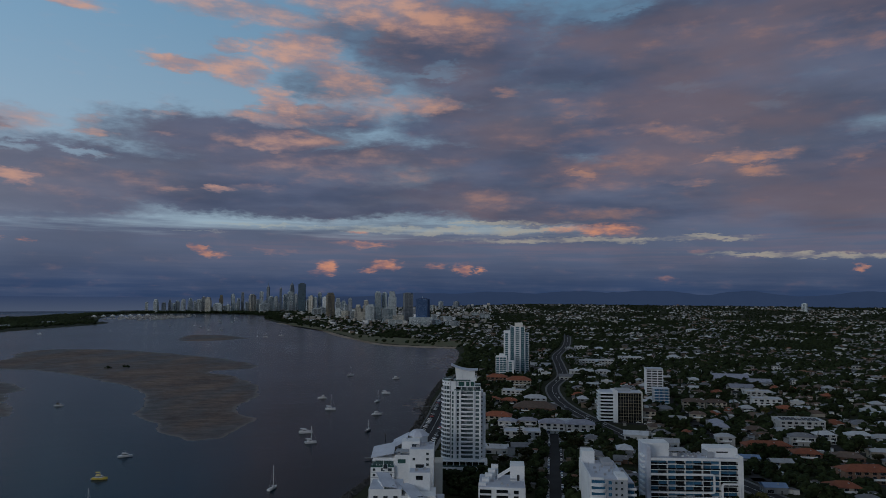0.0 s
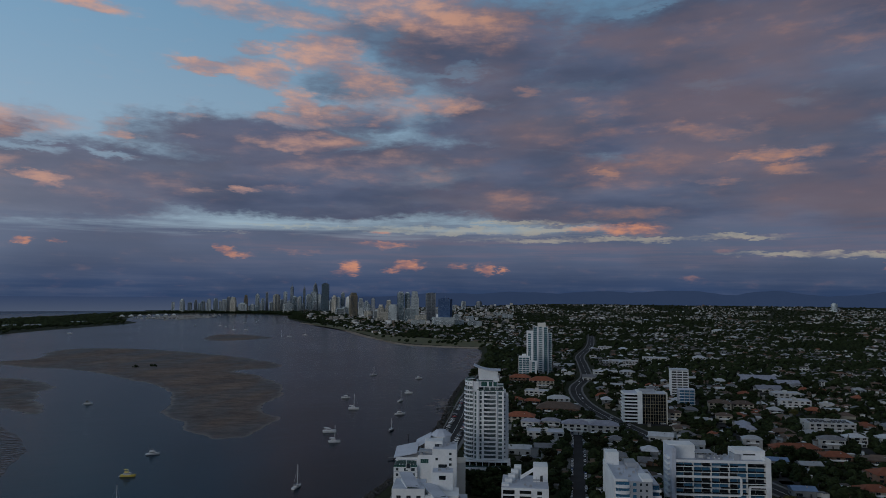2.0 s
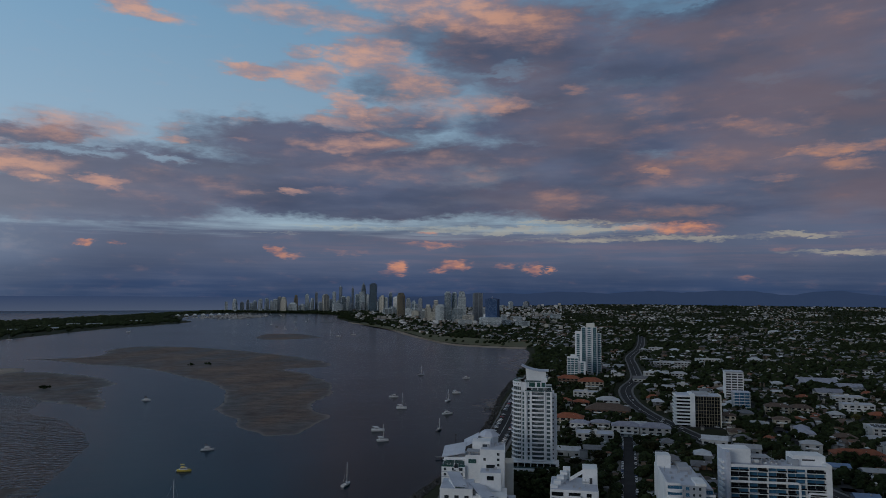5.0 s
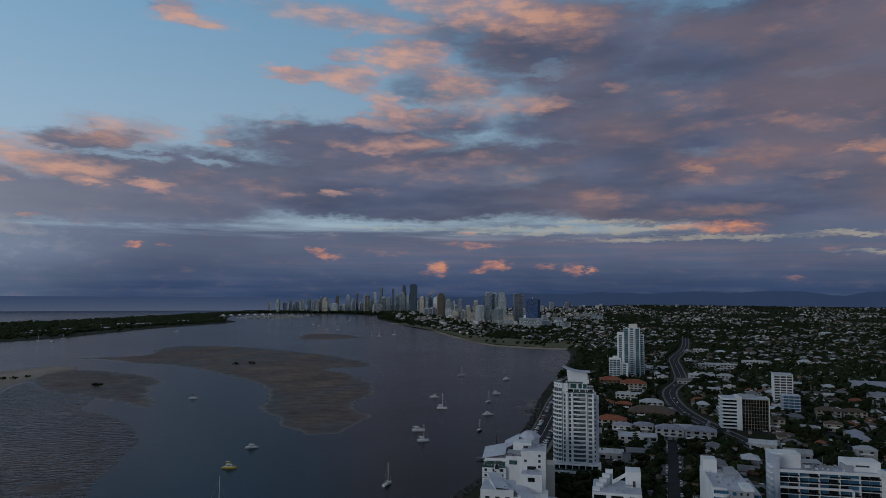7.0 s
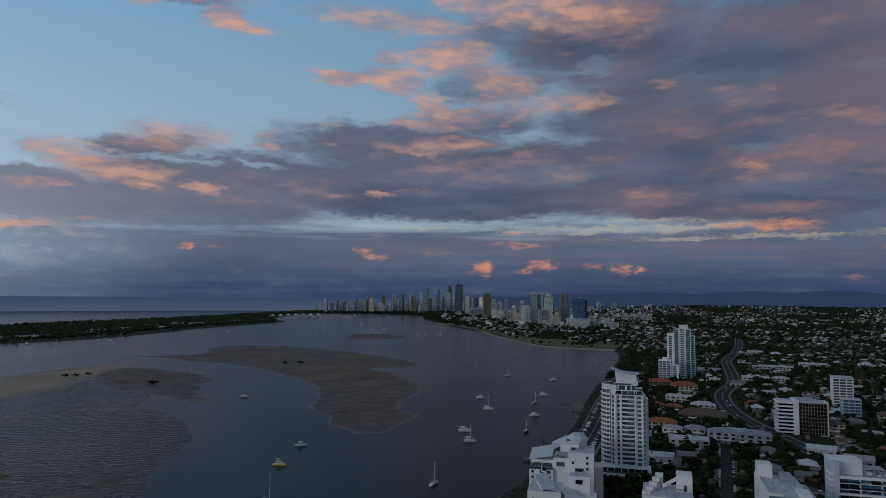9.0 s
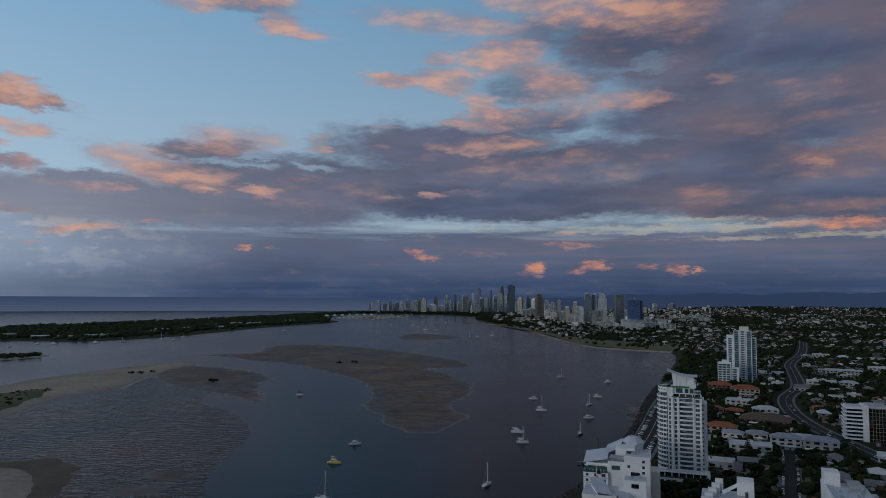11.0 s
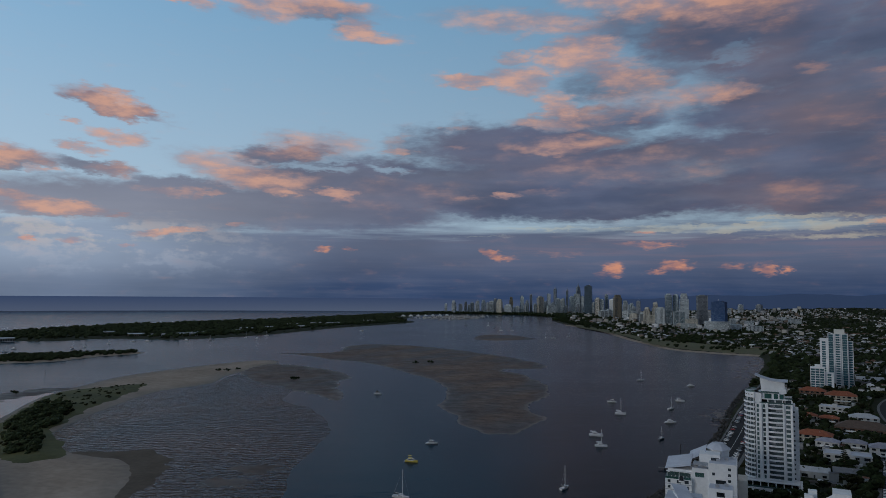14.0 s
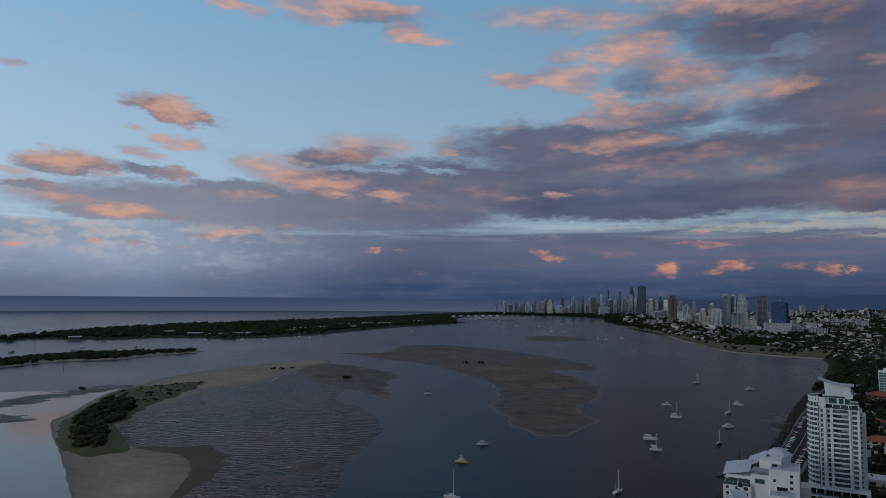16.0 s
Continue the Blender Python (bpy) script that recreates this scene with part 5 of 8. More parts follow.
def stepped_apartments():
    """White waterfront apartments with terraces and tilted roof plates."""
    t = thing("apartment_building", "white stepped waterfront apartments with tilted roof plates", "building", pose(0, 400, 2.4))
    bm = bmesh.new()
    box(bm, -40.5, -27, -8, 14, 0, 19.5)
    box(bm, -39.5, -27, -4, 12, 19.5, 24.0)
    part("west_wall", bm, M_WHITE, t)
    bm = boxed(-27, -12, -6, 16, 0, 25)
    box(bm, -23.5, -13, 2, 12, 25, 32.0)
    part("middle_wall", bm, M_WHITE, t)
    part("east_wall", boxed(-18.5, -4.5, -7, 15, 0, 28.8, 0.1), M_WHITE, t)
    part("annexe_wall", boxed(-4.5, 0.5, 2, 15, 0, 20, 0.1), M_CREAM, t)
    part("roof_plate", sloped_plate(-40.8, -27.5, -4.5, 13, 23.7, 26.5, 2.6), M_ROOFDECK, t, "pale tilted roof plate")
    part("roof_plate", sloped_plate(-29.5, -20.5, 6, 22, 27.0, 31.5, 1.5), M_ROOFDECK, t, "pale tilted roof plate")
    part("roof_deck", boxed(-18.2, -4.8, -6.6, 14.6, 28.8, 29.0), M_ROOFDECK, t)
    part("roof_deck", boxed(-26.8, -12.2, -5.7, 2, 25.0, 25.2), M_ROOFDECK, t)
    oct_plan = [(-14.5 + 6.2 * math.cos(radians(22.5 + 45 * i)), 19 + 6.2 * math.sin(radians(22.5 + 45 * i))) for i in range(8)]
    bm = prism(bmesh.new(), oct_plan, 0, 32.5)
    part("turret", bm, M_WHITE, t)
    bm = bmesh.new()
    bmesh.ops.create_cone(bm, cap_ends=True, segments=8, radius1=7.0, radius2=3.0, depth=3.0, matrix=pose(-14.5, 19, 34.0, 0, 0, 22.5))
    part("turret_roof", bm, M_ROOFDECK, t)
    win, wide, sq = window_mesh(1.5, 1.5), window_mesh(4.6, 2.4, 0.12, 3, M_GREENGLASS), window_mesh(2.2, 1.8, 0.12, 1)
    for i in range(6):
        z = 2.0 + 3.0 * i
        for x in (-38.5, -33.5, -29.5):
            part("window", win if x < -36 else sq, None, t, at=pose(x, -8.0, z + 1.2))
        for y in (-4, 1, 6, 11):
            part("window", win, None, t, at=pose(-4.5, y, z + 1.2 + (0 if y < 2 else 2.9 * 0), 0, 0, 90))
    for i in range(9):
        z = 2.0 + 3.0 * i
        if i < 3 or i == 7:
            part("window", win, None, t, at=pose(-16, -7.0, z + 1.0))
        part("window", win, None, t, at=pose(-8.2, -7.0, z + 1.0))
        if i > 5:
            for y in (-4, 1, 6, 11):
                part("window", win, None, t, at=pose(-4.5, y, z + 1.0, 0, 0, 90))
    for x in (-36.0, -31.0):
        part("terrace_doors", wide, None, t, at=pose(x, -4.0, 21.6))
    part("terrace_doors", wide, None, t, at=pose(-23, -6.0, 22.5))
    part("dark_opening", window_mesh(4.2, 4.0, 0.1, 1), None, t, at=pose(-15.5, 2.0, 28.5))
    for i in range(6):
        part("terrace_window", window_mesh(1.7, 2.4, 0.1, 1, M_PALEGREEN), None, t, at=pose(-38.6 + 2.0 * i, -4.05, 20.9 if i % 2 else 20.7))
    for z in (6.0, 12.0, 18.0):
        part("balcony", boxed(-15.5, -9.5, -8.3, -7.0, z, z + 1.15, 0.05), M_WHITE, t)
        part("balcony_doors", window_mesh(5.0, 2.0, 0.1, 2, M_SMOKE), None, t, at=pose(-12.5, -7.0, z + 2.1))
    for y in (-5.0, 3.0, 10.0):
        part("downpipe", boxed(-4.5, -4.36, y, y + 0.14, 0, 28.6), M_GREY, t)
    part("coping", boxed(-18.6, -4.4, -7.1, -6.7, 28.8, 29.5, 0.04), M_WHITE, t)
    part("coping", boxed(-4.8, -4.4, -6.7, 15.0, 28.8, 29.5, 0.04), M_WHITE, t)
    part("eaves", boxed(-40.2, -27.2, -5.2, -3.9, 22.6, 22.9, 0.04), M_WHITE, t)
    part("planter_wall", boxed(-33.5, -30.8, -8.4, -7.9, 18.0, 21.4, 0.05), M_WHITE, t)
    part("arched_opening", prism(bmesh.new(), [(x, z) for x, z in arc(0, 0.9, 1.1, 1.1, 0, 180, 9)] + [(-1.1, -0.6), (1.1, -0.6)], 0, 0.3), M_SMOKE, t, at=pose(-32.1, -8.35, 19.6, 90, 0, 0))
    for z in (4.7, 7.7, 10.7, 13.7, 16.7):
        part("string_course", boxed(-40.7, -26.8, -8.2, -7.9, z, z + 0.25), M_GREY, t)
    part("balustrade", boxed(-40.4, -27.2, -7.9, -7.8, 19.5, 20.6), M_GREENGLASS, t, "green glass balustrade")
    part("balustrade", boxed(-40.4, -40.3, -7.8, 12, 19.5, 20.6), M_GREENGLASS, t, "green glass balustrade")
    part("parapet", boxed(-26.9, -18.6, -6.0, -5.7, 25.0, 26.0), M_WHITE, t)
    part("pergola", boxed(-26.5, -19, -5.5, 1, 27.6, 27.9), M_GREY, t)
    for x, y in ((-25, -2), (-10, 6), (-14, 2), (-7, 10)):
        aircon(t, x, y, 29.0 if x > -18 else 25.2)
    f = thing("apartment_building", "white low-rise waterfront apartments with overlapping tilted roofs", "building", pose(0, 352, 2.4))
    bm = boxed(-36.5, -20, -7, 12, 0, 20.5)
    box(bm, -20, -3, -9, 10, 0, 17.0)
    part("wall", bm, M_WHITE, f)
    part("wall", boxed(-16.8, -6.0, 3, 12, 17, 26.2, 0.1), M_WHITE, f)
    part("wall", boxed(-6, 1.5, -4, 10, 0, 13.5, 0.1), M_CREAM, f)
    part("roof_plate", sloped_plate(-3.6, 3.6, -9, 9, 0.9, 0.0, 2.6), M_ROOFDECK, f, "pale tilted roof plate", at=pose(-28.4, 1.5, 21.0, 0, 0, 17))
    part("roof_plate", sloped_plate(-3.8, 3.8, -9, 9, 0.9, 0.0, 2.4), M_ROOFDECK, f, "pale tilted roof plate", at=pose(-15.0, -5.0, 17.6, 0, 0, 24))
    part("roof_deck", boxed(-36.2, -20.2, -6.8, 11.8, 20.5, 20.62), M_ROOFDECK, f)
    part("clerestory", boxed(-2.6, 2.6, -7.6, -7.2, -1.4, 0.5), M_PALEGREEN, f, "pale green glazing under the roof plate", at=pose(-28.4, 1.5, 21.4, 0, 0, 17))
    part("clerestory", boxed(-2.8, 2.8, -8.0, -7.6, -1.2, 0.4), M_PALEGREEN, f, "pale green glazing under the roof plate", at=pose(-15.0, -5.0, 18.2, 0, 0, 24))
    part("plate_wall", boxed(-2.9, 2.9, -7.4, 7.4, -3.0, 0.6), M_WHITE, f, at=pose(-28.4, 1.5, 21.2, 0, 0, 17))
    part("plate_wall", boxed(-3.0, 3.0, -7.6, 7.6, -3.0, 0.5), M_WHITE, f, at=pose(-15.0, -5.0, 17.8, 0, 0, 24))
    part("dark_opening", window_mesh(3.6, 2.2, 0.1, 1, M_SMOKE), None, f, at=pose(-11.5, 3.0, 23.6))
    part("roof_deck", boxed(-16.6, -6.2, 3.2, 11.8, 26.2, 26.35), M_ROOFDECK, f)
    part("roof_deck", boxed(-5.8, 1.3, -3.8, 9.8, 13.5, 13.65), M_ROOFDECK, f)
    part("parapet", boxed(-19.8, -3, -9, -8.7, 17, 18), M_WHITE, f)
    for i in range(5):
        for x in (-33, -28, -23):
            part("window", sq, None, f, at=pose(x, -7.0, 4 + 3.1 * i))
        for x in (-17, -12, -7):
            part("window", sq, None, f, at=pose(x, -9.0, 3 + 3.1 * i))
        for y in (-5, 0, 5, 10):
            part("window", win, None, f, at=pose(-36.5, y, 4 + 3.1 * i, 0, 0, -90))
    part("balustrade", boxed(-20, -3, -9.9, -9.8, 13.4, 14.5), M_GREENGLASS, f)
    part("terrace", boxed(-20, -3, -10.0, -9.0, 13.1, 13.4), M_WHITE, f)
    for x, y, z in ((-13, 6, 26.35), (-9, 9, 26.35), (-3, 3, 13.65)):
        aircon(f, x, y, z)


def corner_flats():
    """Small white block with stepped parapets and rooftop screens."""
    t = thing("apartment_building", "white corner apartment block with stepped rooftop parapets", "building", pose(33, 378, 2.4, 0, 0, -5))
    part("wall", boxed(-12.5, 12.5, -11, 15, 0, 15.6, 0.1), M_WHITE, t)
    part("roof_deck", boxed(-12.2, 12.2, -10.7, 14.7, 15.6, 15.8), M_ROOFDECK, t)
    for i in range(5):
        part("parapet", boxed(-12.5 + i * 1.6, -8.5 + i * 1.6, -9 + i * 5, -5.5 + i * 5, 15.6, 17.0 + i * 1.2, 0.08), M_WHITE, t)
    part("stair_house", boxed(4.5, 12.4, 2, 13, 15.6, 24.0, 0.08), M_WHITE, t)
    part("screen_wall", sloped_plate(-2.5, 4.6, 3, 3.5, 16.5, 21.0, 0, 2.0), M_WHITE, t)
    part("screen_wall", boxed(-2.5, -2.2, 3.4, 12, 15.6, 19.0), M_WHITE, t)
    part("door", boxed(8.2, 9.6, 1.85, 2.1, 16.0, 19.2), M_DARK, t)
    part("mast", boxed(-0.1, 0.1, -2.1, -1.9, 15.6, 21.0), M_METAL, t)
    part("mast", boxed(5.9, 6.1, -4.1, -3.9, 15.6, 20.0), M_METAL, t)
    part("antenna_ring", boxed(4.0, 8.0, -5.5, -2.5, 18.2, 18.4), M_METAL, t)
    wide, sq = window_mesh(6.2, 2.1, 0.15, 2, M_SMOKE), window_mesh(2.6, 2.0, 0.15, 1, M_SMOKE)
    bal = slab_with_rail([(-3.2, 0), (-3.2, -1.4), (3.2, -1.4), (3.2, 0)])
    for i in range(5):
        z = 13.4 - 3.0 * i
        for x in (-8.6, 0.2, 7.6):
            part("window", wide if x < 3 else sq, None, t, at=pose(x, -11.0, z))
        part("balcony", bal, None, t, at=pose(0.2, -11, z - 1.5))
        if i % 2:
            part("balcony", bal, None, t, at=pose(-8.6, -11, z - 1.5))
        for y in (-7, -2, 3, 8):
            part("window", sq, None, t, at=pose(12.5, y, z, 0, 0, 90))
    for x, y in ((-5, 0), (0, -6), (3, -8), (-8, 3)):
        aircon(t, x, y, 15.8, 0.8)


def grey_block():
    """Grey and white block with blue glass balconies and a plant-covered roof."""
    t = thing("apartment_building", "grey and white apartment block with blue-glazed balconies", "building", pose(91, 378, 2.4, 0, 0, -4) @ Matrix.Diagonal((0.85, 1, 1, 1)))
    bm = boxed(-14, 8, -20, 22, 0, 22.5)
    box(bm, 8, 13.5, -14, 18, 0, 19.5)
    part("wall", bm, M_GREY, t)
    part("roof_deck", boxed(-13.6, 7.6, -19.6, 21.6, 22.5, 22.7), M_ROOFDECK, t)
    part("roof_deck", boxed(8.0, 13.2, -13.6, 17.6, 19.5, 19.7), M_ROOFDECK, t)
    part("side_wall", boxed(-15, -13.8, -20.5, 22.5, 0, 23.8, 0.08), M_WHITE, t)
    part("stair_house", boxed(-14.5, -6, 13, 22, 22.5, 29.6, 0.08), M_WHITE, t)
    part("parapet", boxed(-13.8, -6.5, -20.4, -20.0, 22.5, 23.6), M_WHITE, t)
    part("parapet", boxed(2.0, 8.2, -20.4, -8, 22.5, 23.9, 0.08), M_WHITE, t)
    part("plant_room", boxed(-2, 5, 8, 20, 22.7, 25.0, 0.08), M_GREY, t)
    bal = slab_with_rail(arc(-9.8, -20, 4.6, 2.2, 180, 360, 10) + [(-5.2, -20), (-14.4, -20)])
    bal2 = slab_with_rail([(7.6, -13.9), (7.6, -16.2), (14.2, -16.2), (14.2, -13.9)])
    blue = window_mesh(8.2, 2.3, 0.1, 4, M_BLUEGLASS)
    blue2 = window_mesh(5.0, 2.3, 0.1, 3, M_BLUEGLASS)
    sq, small = window_mesh(2.2, 1.8, 0.12, 1, M_BLUEGLASS), window_mesh(1.4, 1.4, 0.12, 0)
    for i in range(7):
        z = 19.6 - 3.05 * i
        part("balcony", bal, None, t, at=pose(0, 0, z - 0.2))
        part("window", blue, None, t, at=pose(-9.7, -20, z + 1.4))
        part("window", sq, None, t, at=pose(-2.5, -20, z + 1.4))
        part("window", small, None, t, at=pose(1.2, -20, z + 1.4))
        part("window", small, None, t, at=pose(4.6, -20, z + 1.4))
        if i:
            part("balcony", bal2, None, t, at=pose(0, 0, z - 0.2))
            part("window", blue2, None, t, at=pose(10.8, -14, z + 1.4))
    for x, y in ((-9, -8), (-4, -12), (0, -4), (-8, 2), (4, -14), (-3, 4), (3, 2), (10, 0), (11, 8)):
        aircon(t, x, y, 22.7 if x < 8 else 19.7, 0.9)
    for x, y in ((-6, -4), (1, -10), (-11, 6), (5, 4)):
        part("vent_pipe", boxed(x - 0.15, x + 0.15, y - 0.15, y + 0.15, 22.7, 25.4), M_METAL, t)


def ribbon_block():
    """Long block with white ribbon frames over blue glass balconies."""
    t = thing("apartment_building", "long white apartment block with ribbon frames and blue glass", "building", pose(142, 386, 2.4, 0, 0, -2))
    z_top, floor = 26.6, 2.95
    part("core", boxed(-25, 23.5, 1.8, 16, 0, z_top), M_GREY, t)
    part("roof_deck", boxed(-24.6, 23.2, 0.4, 15.6, z_top, z_top + 0.2), M_ROOFDECK, t)
    # The blue-grey roof colour paints shade onto this white left wall.
    part("party_wall", boxed(-27.4, -25, -1.5, 17, 0, 33.8, 0.1), M_ROOFDECK, t)
    fold = mesh_of(boxed(-1.4, 0, 2.0, 9.0, 0, 1.1, 0.05), M_WHITE)
    for i in range(9):
        part("side_balcony", fold, None, t, at=pose(-27.4, 0, 3.0 + 3.0 * i))
    part("party_wall", boxed(23.5, 26.5, -0.5, 17, 0, 28.4, 0.1), M_WHITE, t)
    part("roof_storey", boxed(-27.2, -12.5, 6, 17, z_top, 34.2, 0.1), M_WHITE, t)
    part("roof_storey", boxed(9, 25.5, 5, 16, z_top, 32.0, 0.1), M_WHITE, t)
    part("louvre_screen", boxed(8.0, 11.5, 3.5, 12, z_top, 30.0, 0.05), M_GREY, t)
    part("roof_slot", boxed(13.5, 20, 4.85, 5.05, 29.3, 30.1), M_DARK, t)
    part("parapet", boxed(-25, 23.5, -1.2, -0.8, z_top - 0.6, z_top + 0.9, 0.05), M_WHITE, t)
    part("pergola", boxed(-13, -3, 3, 12, 30.4, 30.7), M_GREY, t)
    for x in (-12.5, -8, -3.5):
        part("pergola_post", boxed(x, x + 0.3, 3.2, 3.5, z_top, 30.4), M_GREY, t)
    slab = mesh_of(boxed(-25, 23.5, -0.6, 1.9, 0, 0.30, 0.03), M_WHITE)
    pane = window_mesh(4.6, 2.5, 0.1, 1, M_BLUEGLASS, M_DARK)
    dark = window_mesh(4.6, 2.5, 0.1, 1, M_SMOKE, M_DARK)
    rail = mesh_of(boxed(-2.3, 2.3, -0.45, -0.38, 0, 0.8), M_SMOKE)
    fin = mesh_of(boxed(-0.1, 0.1, -0.5, 1.8, 0, 2.6), M_WHITE)
    rng = random.Random(4)
    for i in range(9):
        z = z_top - floor * (i + 1)
        part("floor_slab", slab, None, t, at=pose(0, 0, z - 0.1))
        for k in range(10):
            x = -22.6 + 4.85 * k
            part("window", pane if k in (2, 4, 7) or rng.random() < 0.35 else dark, None, t, at=pose(x, 1.75, z + 1.6))
            if k not in (2, 4, 7) or i % 2:
                part("glass_rail", rail, None, t, at=pose(x, 0, z + 0.35))
            if k % 2 == 0:
                part("fin", fin, None, t, at=pose(x - 2.4, 0, z + 0.32))

    def ribbon(x0, x1, z0, z1, r=1.6, w=0.9):
        """A rounded rectangular frame standing proud of the front."""
        bm = bmesh.new()
        o, q = [], []
        for cx, cz, a0 in ((x1 - r, z1 - r, 0), (x0 + r, z1 - r, 90), (x0 + r, z0 + r, 180), (x1 - r, z0 + r, 270)):
            for a in np.linspace(a0, a0 + 90, 5):
                c, s = math.cos(radians(a)), math.sin(radians(a))
                o.append((cx + r * c, cz + r * s))
                q.append((cx + (r - w) * c, cz + (r - w) * s))
        rows = [[bm.verts.new((x, y, z)) for x, z in line] for line, y in ((o, -1.5), (q, -1.5), (q, -0.3), (o, -0.3))]
        n = len(o)
        for a, b in zip(rows, rows[1:] + rows[:1]):
            for j in range(n):
                bm.faces.new((a[j], a[(j + 1) % n], b[(j + 1) % n], b[j]))
        bmesh.ops.recalc_face_normals(bm, faces=bm.faces)
        part("ribbon_frame", bm, M_WHITE, t, "white rounded ribbon frame")

    ribbon(-26.0, 10.5, 8.2, 19.0)
    ribbon(14.0, 24.5, 2.6, 14.0)
    for i in range(7):
        aircon(t, -10 + 3.2 * i, 8 + (i % 3) * 2.2, z_top + 0.2)
    roof_rng = random.Random(9)
    for i in range(16):
        x, y = roof_rng.uniform(-11, 8), roof_rng.uniform(3, 14)
        part("roof_duct", boxed(x, x + roof_rng.uniform(0.8, 3.0), y, y + roof_rng.uniform(0.5, 1.2), z_top + 0.2, z_top + roof_rng.uniform(0.7, 2.2), 0.04), M_METAL if i % 2 else M_WHITE, t)
    for x in (-9.5, -1.0, 6.5):
        part("antenna", boxed(x, x + 0.12, 9, 9.12, z_top, z_top + 6.5), M_METAL, t)
    for i in range(12):
        part("roof_rail_post", boxed(-24 + 3.9 * i, -23.9 + 3.9 * i, -0.7, -0.6, z_top + 0.9, z_top + 1.8), M_METAL, t)


def striped_block():
    """Mid-distance block: one half white banded balconies, one half cream ribs."""
    t = thing("apartment_building", "eight-storey block, half white banded balconies, half cream ribs", "building", pose(167, 646, 2.6, 0, 0, -6))
    part("core", boxed(-18, 19, -8, 9, 0, 27.5), M_SMOKE, t)
    part("roof_deck", boxed(-18.4, 19.4, -8.4, 9.4, 27.5, 28.2, 0.05), M_ROOFDECK, t)
    part("lift_house", boxed(-4, 10, -2, 6, 28.2, 30.5, 0.05), M_GREY, t)
    band = mesh_of(boxed(-20, -4.5, -9.6, 10, 0, 1.25, 0.05), M_WHITE)
    for i in range(9):
        part("balcony_band", band, None, t, at=pose(0, 0, 1.6 + 3.1 * i))
    part("corner_wall", boxed(-6.8, -2.6, -9.9, 9.5, 0, 29.4, 0.08), M_WHITE, t)
    rib = mesh_of(boxed(-0.14, 0.14, -8.7, -8.0, 0, 27.5), M_OCHRE)
    for i in range(9):
        part("rib", rib, None, t, at=pose(0.2 + 2.3 * i, 0, 0))
    band2 = mesh_of(boxed(-1.5, 19, -8.4, -8.0, 0, 0.3), M_OCHRE)
    for i in range(9):
        part("floor_band", band2, None, t, at=pose(0, 0, 2.6 + 3.05 * i))
    part("side_wall", boxed(19, 20, -8.5, 9, 0, 28.6), M_CREAM, t)
    a = thing("apartment_building", "narrow white apartment tower with open balconies", "building", pose(251, 812, 2.6, 0, 0, -8))
    part("core", boxed(-9, 9, -6, 8, 0, 31), M_DARK, a)
    band = mesh_of(boxed(-9.8, 9.8, -7.4, 8.4, 0, 0.9, 0.05), M_WHITE)
    for i in range(11):
        part("balcony_band", band, None, a, at=pose(0, 0, 1.2 + 2.9 * i))
    for x in (-9.6, -3.4, 3.0, 9.0):
        part("fin_wall", boxed(x, x + 0.7, -7.7, 8.6, 0, 32.5), M_WHITE, a)
    part("roof_deck", boxed(-10, 10, -7.8, 8.8, 32.0, 32.6, 0.05), M_ROOFDECK, a)
    b = thing("apartment_building", "low grey-blue block with glazed balconies", "building", pose(236, 740, 2.6, 0, 0, -8))
    part("core", boxed(-8, 8, -7, 7, 0, 18.5), M_GREY, b)
    part("roof_deck", boxed(-8.4, 8.4, -7.4, 7.4, 18.5, 19.0), M_ROOFDECK, b)
    w = window_mesh(4.2, 2.1, 0.15, 2, M_BLUEGLASS)
    for i in range(6):
        for x in (-5, 0, 5):
            part("window", w, None, b, at=pose(x, -7, 2.2 + 3.0 * i))
        part("floor_band", boxed(-8.3, 8.3, -7.9, -7, 0.4 + 3.0 * i, 0.8 + 3.0 * i), M_WHITE, b)


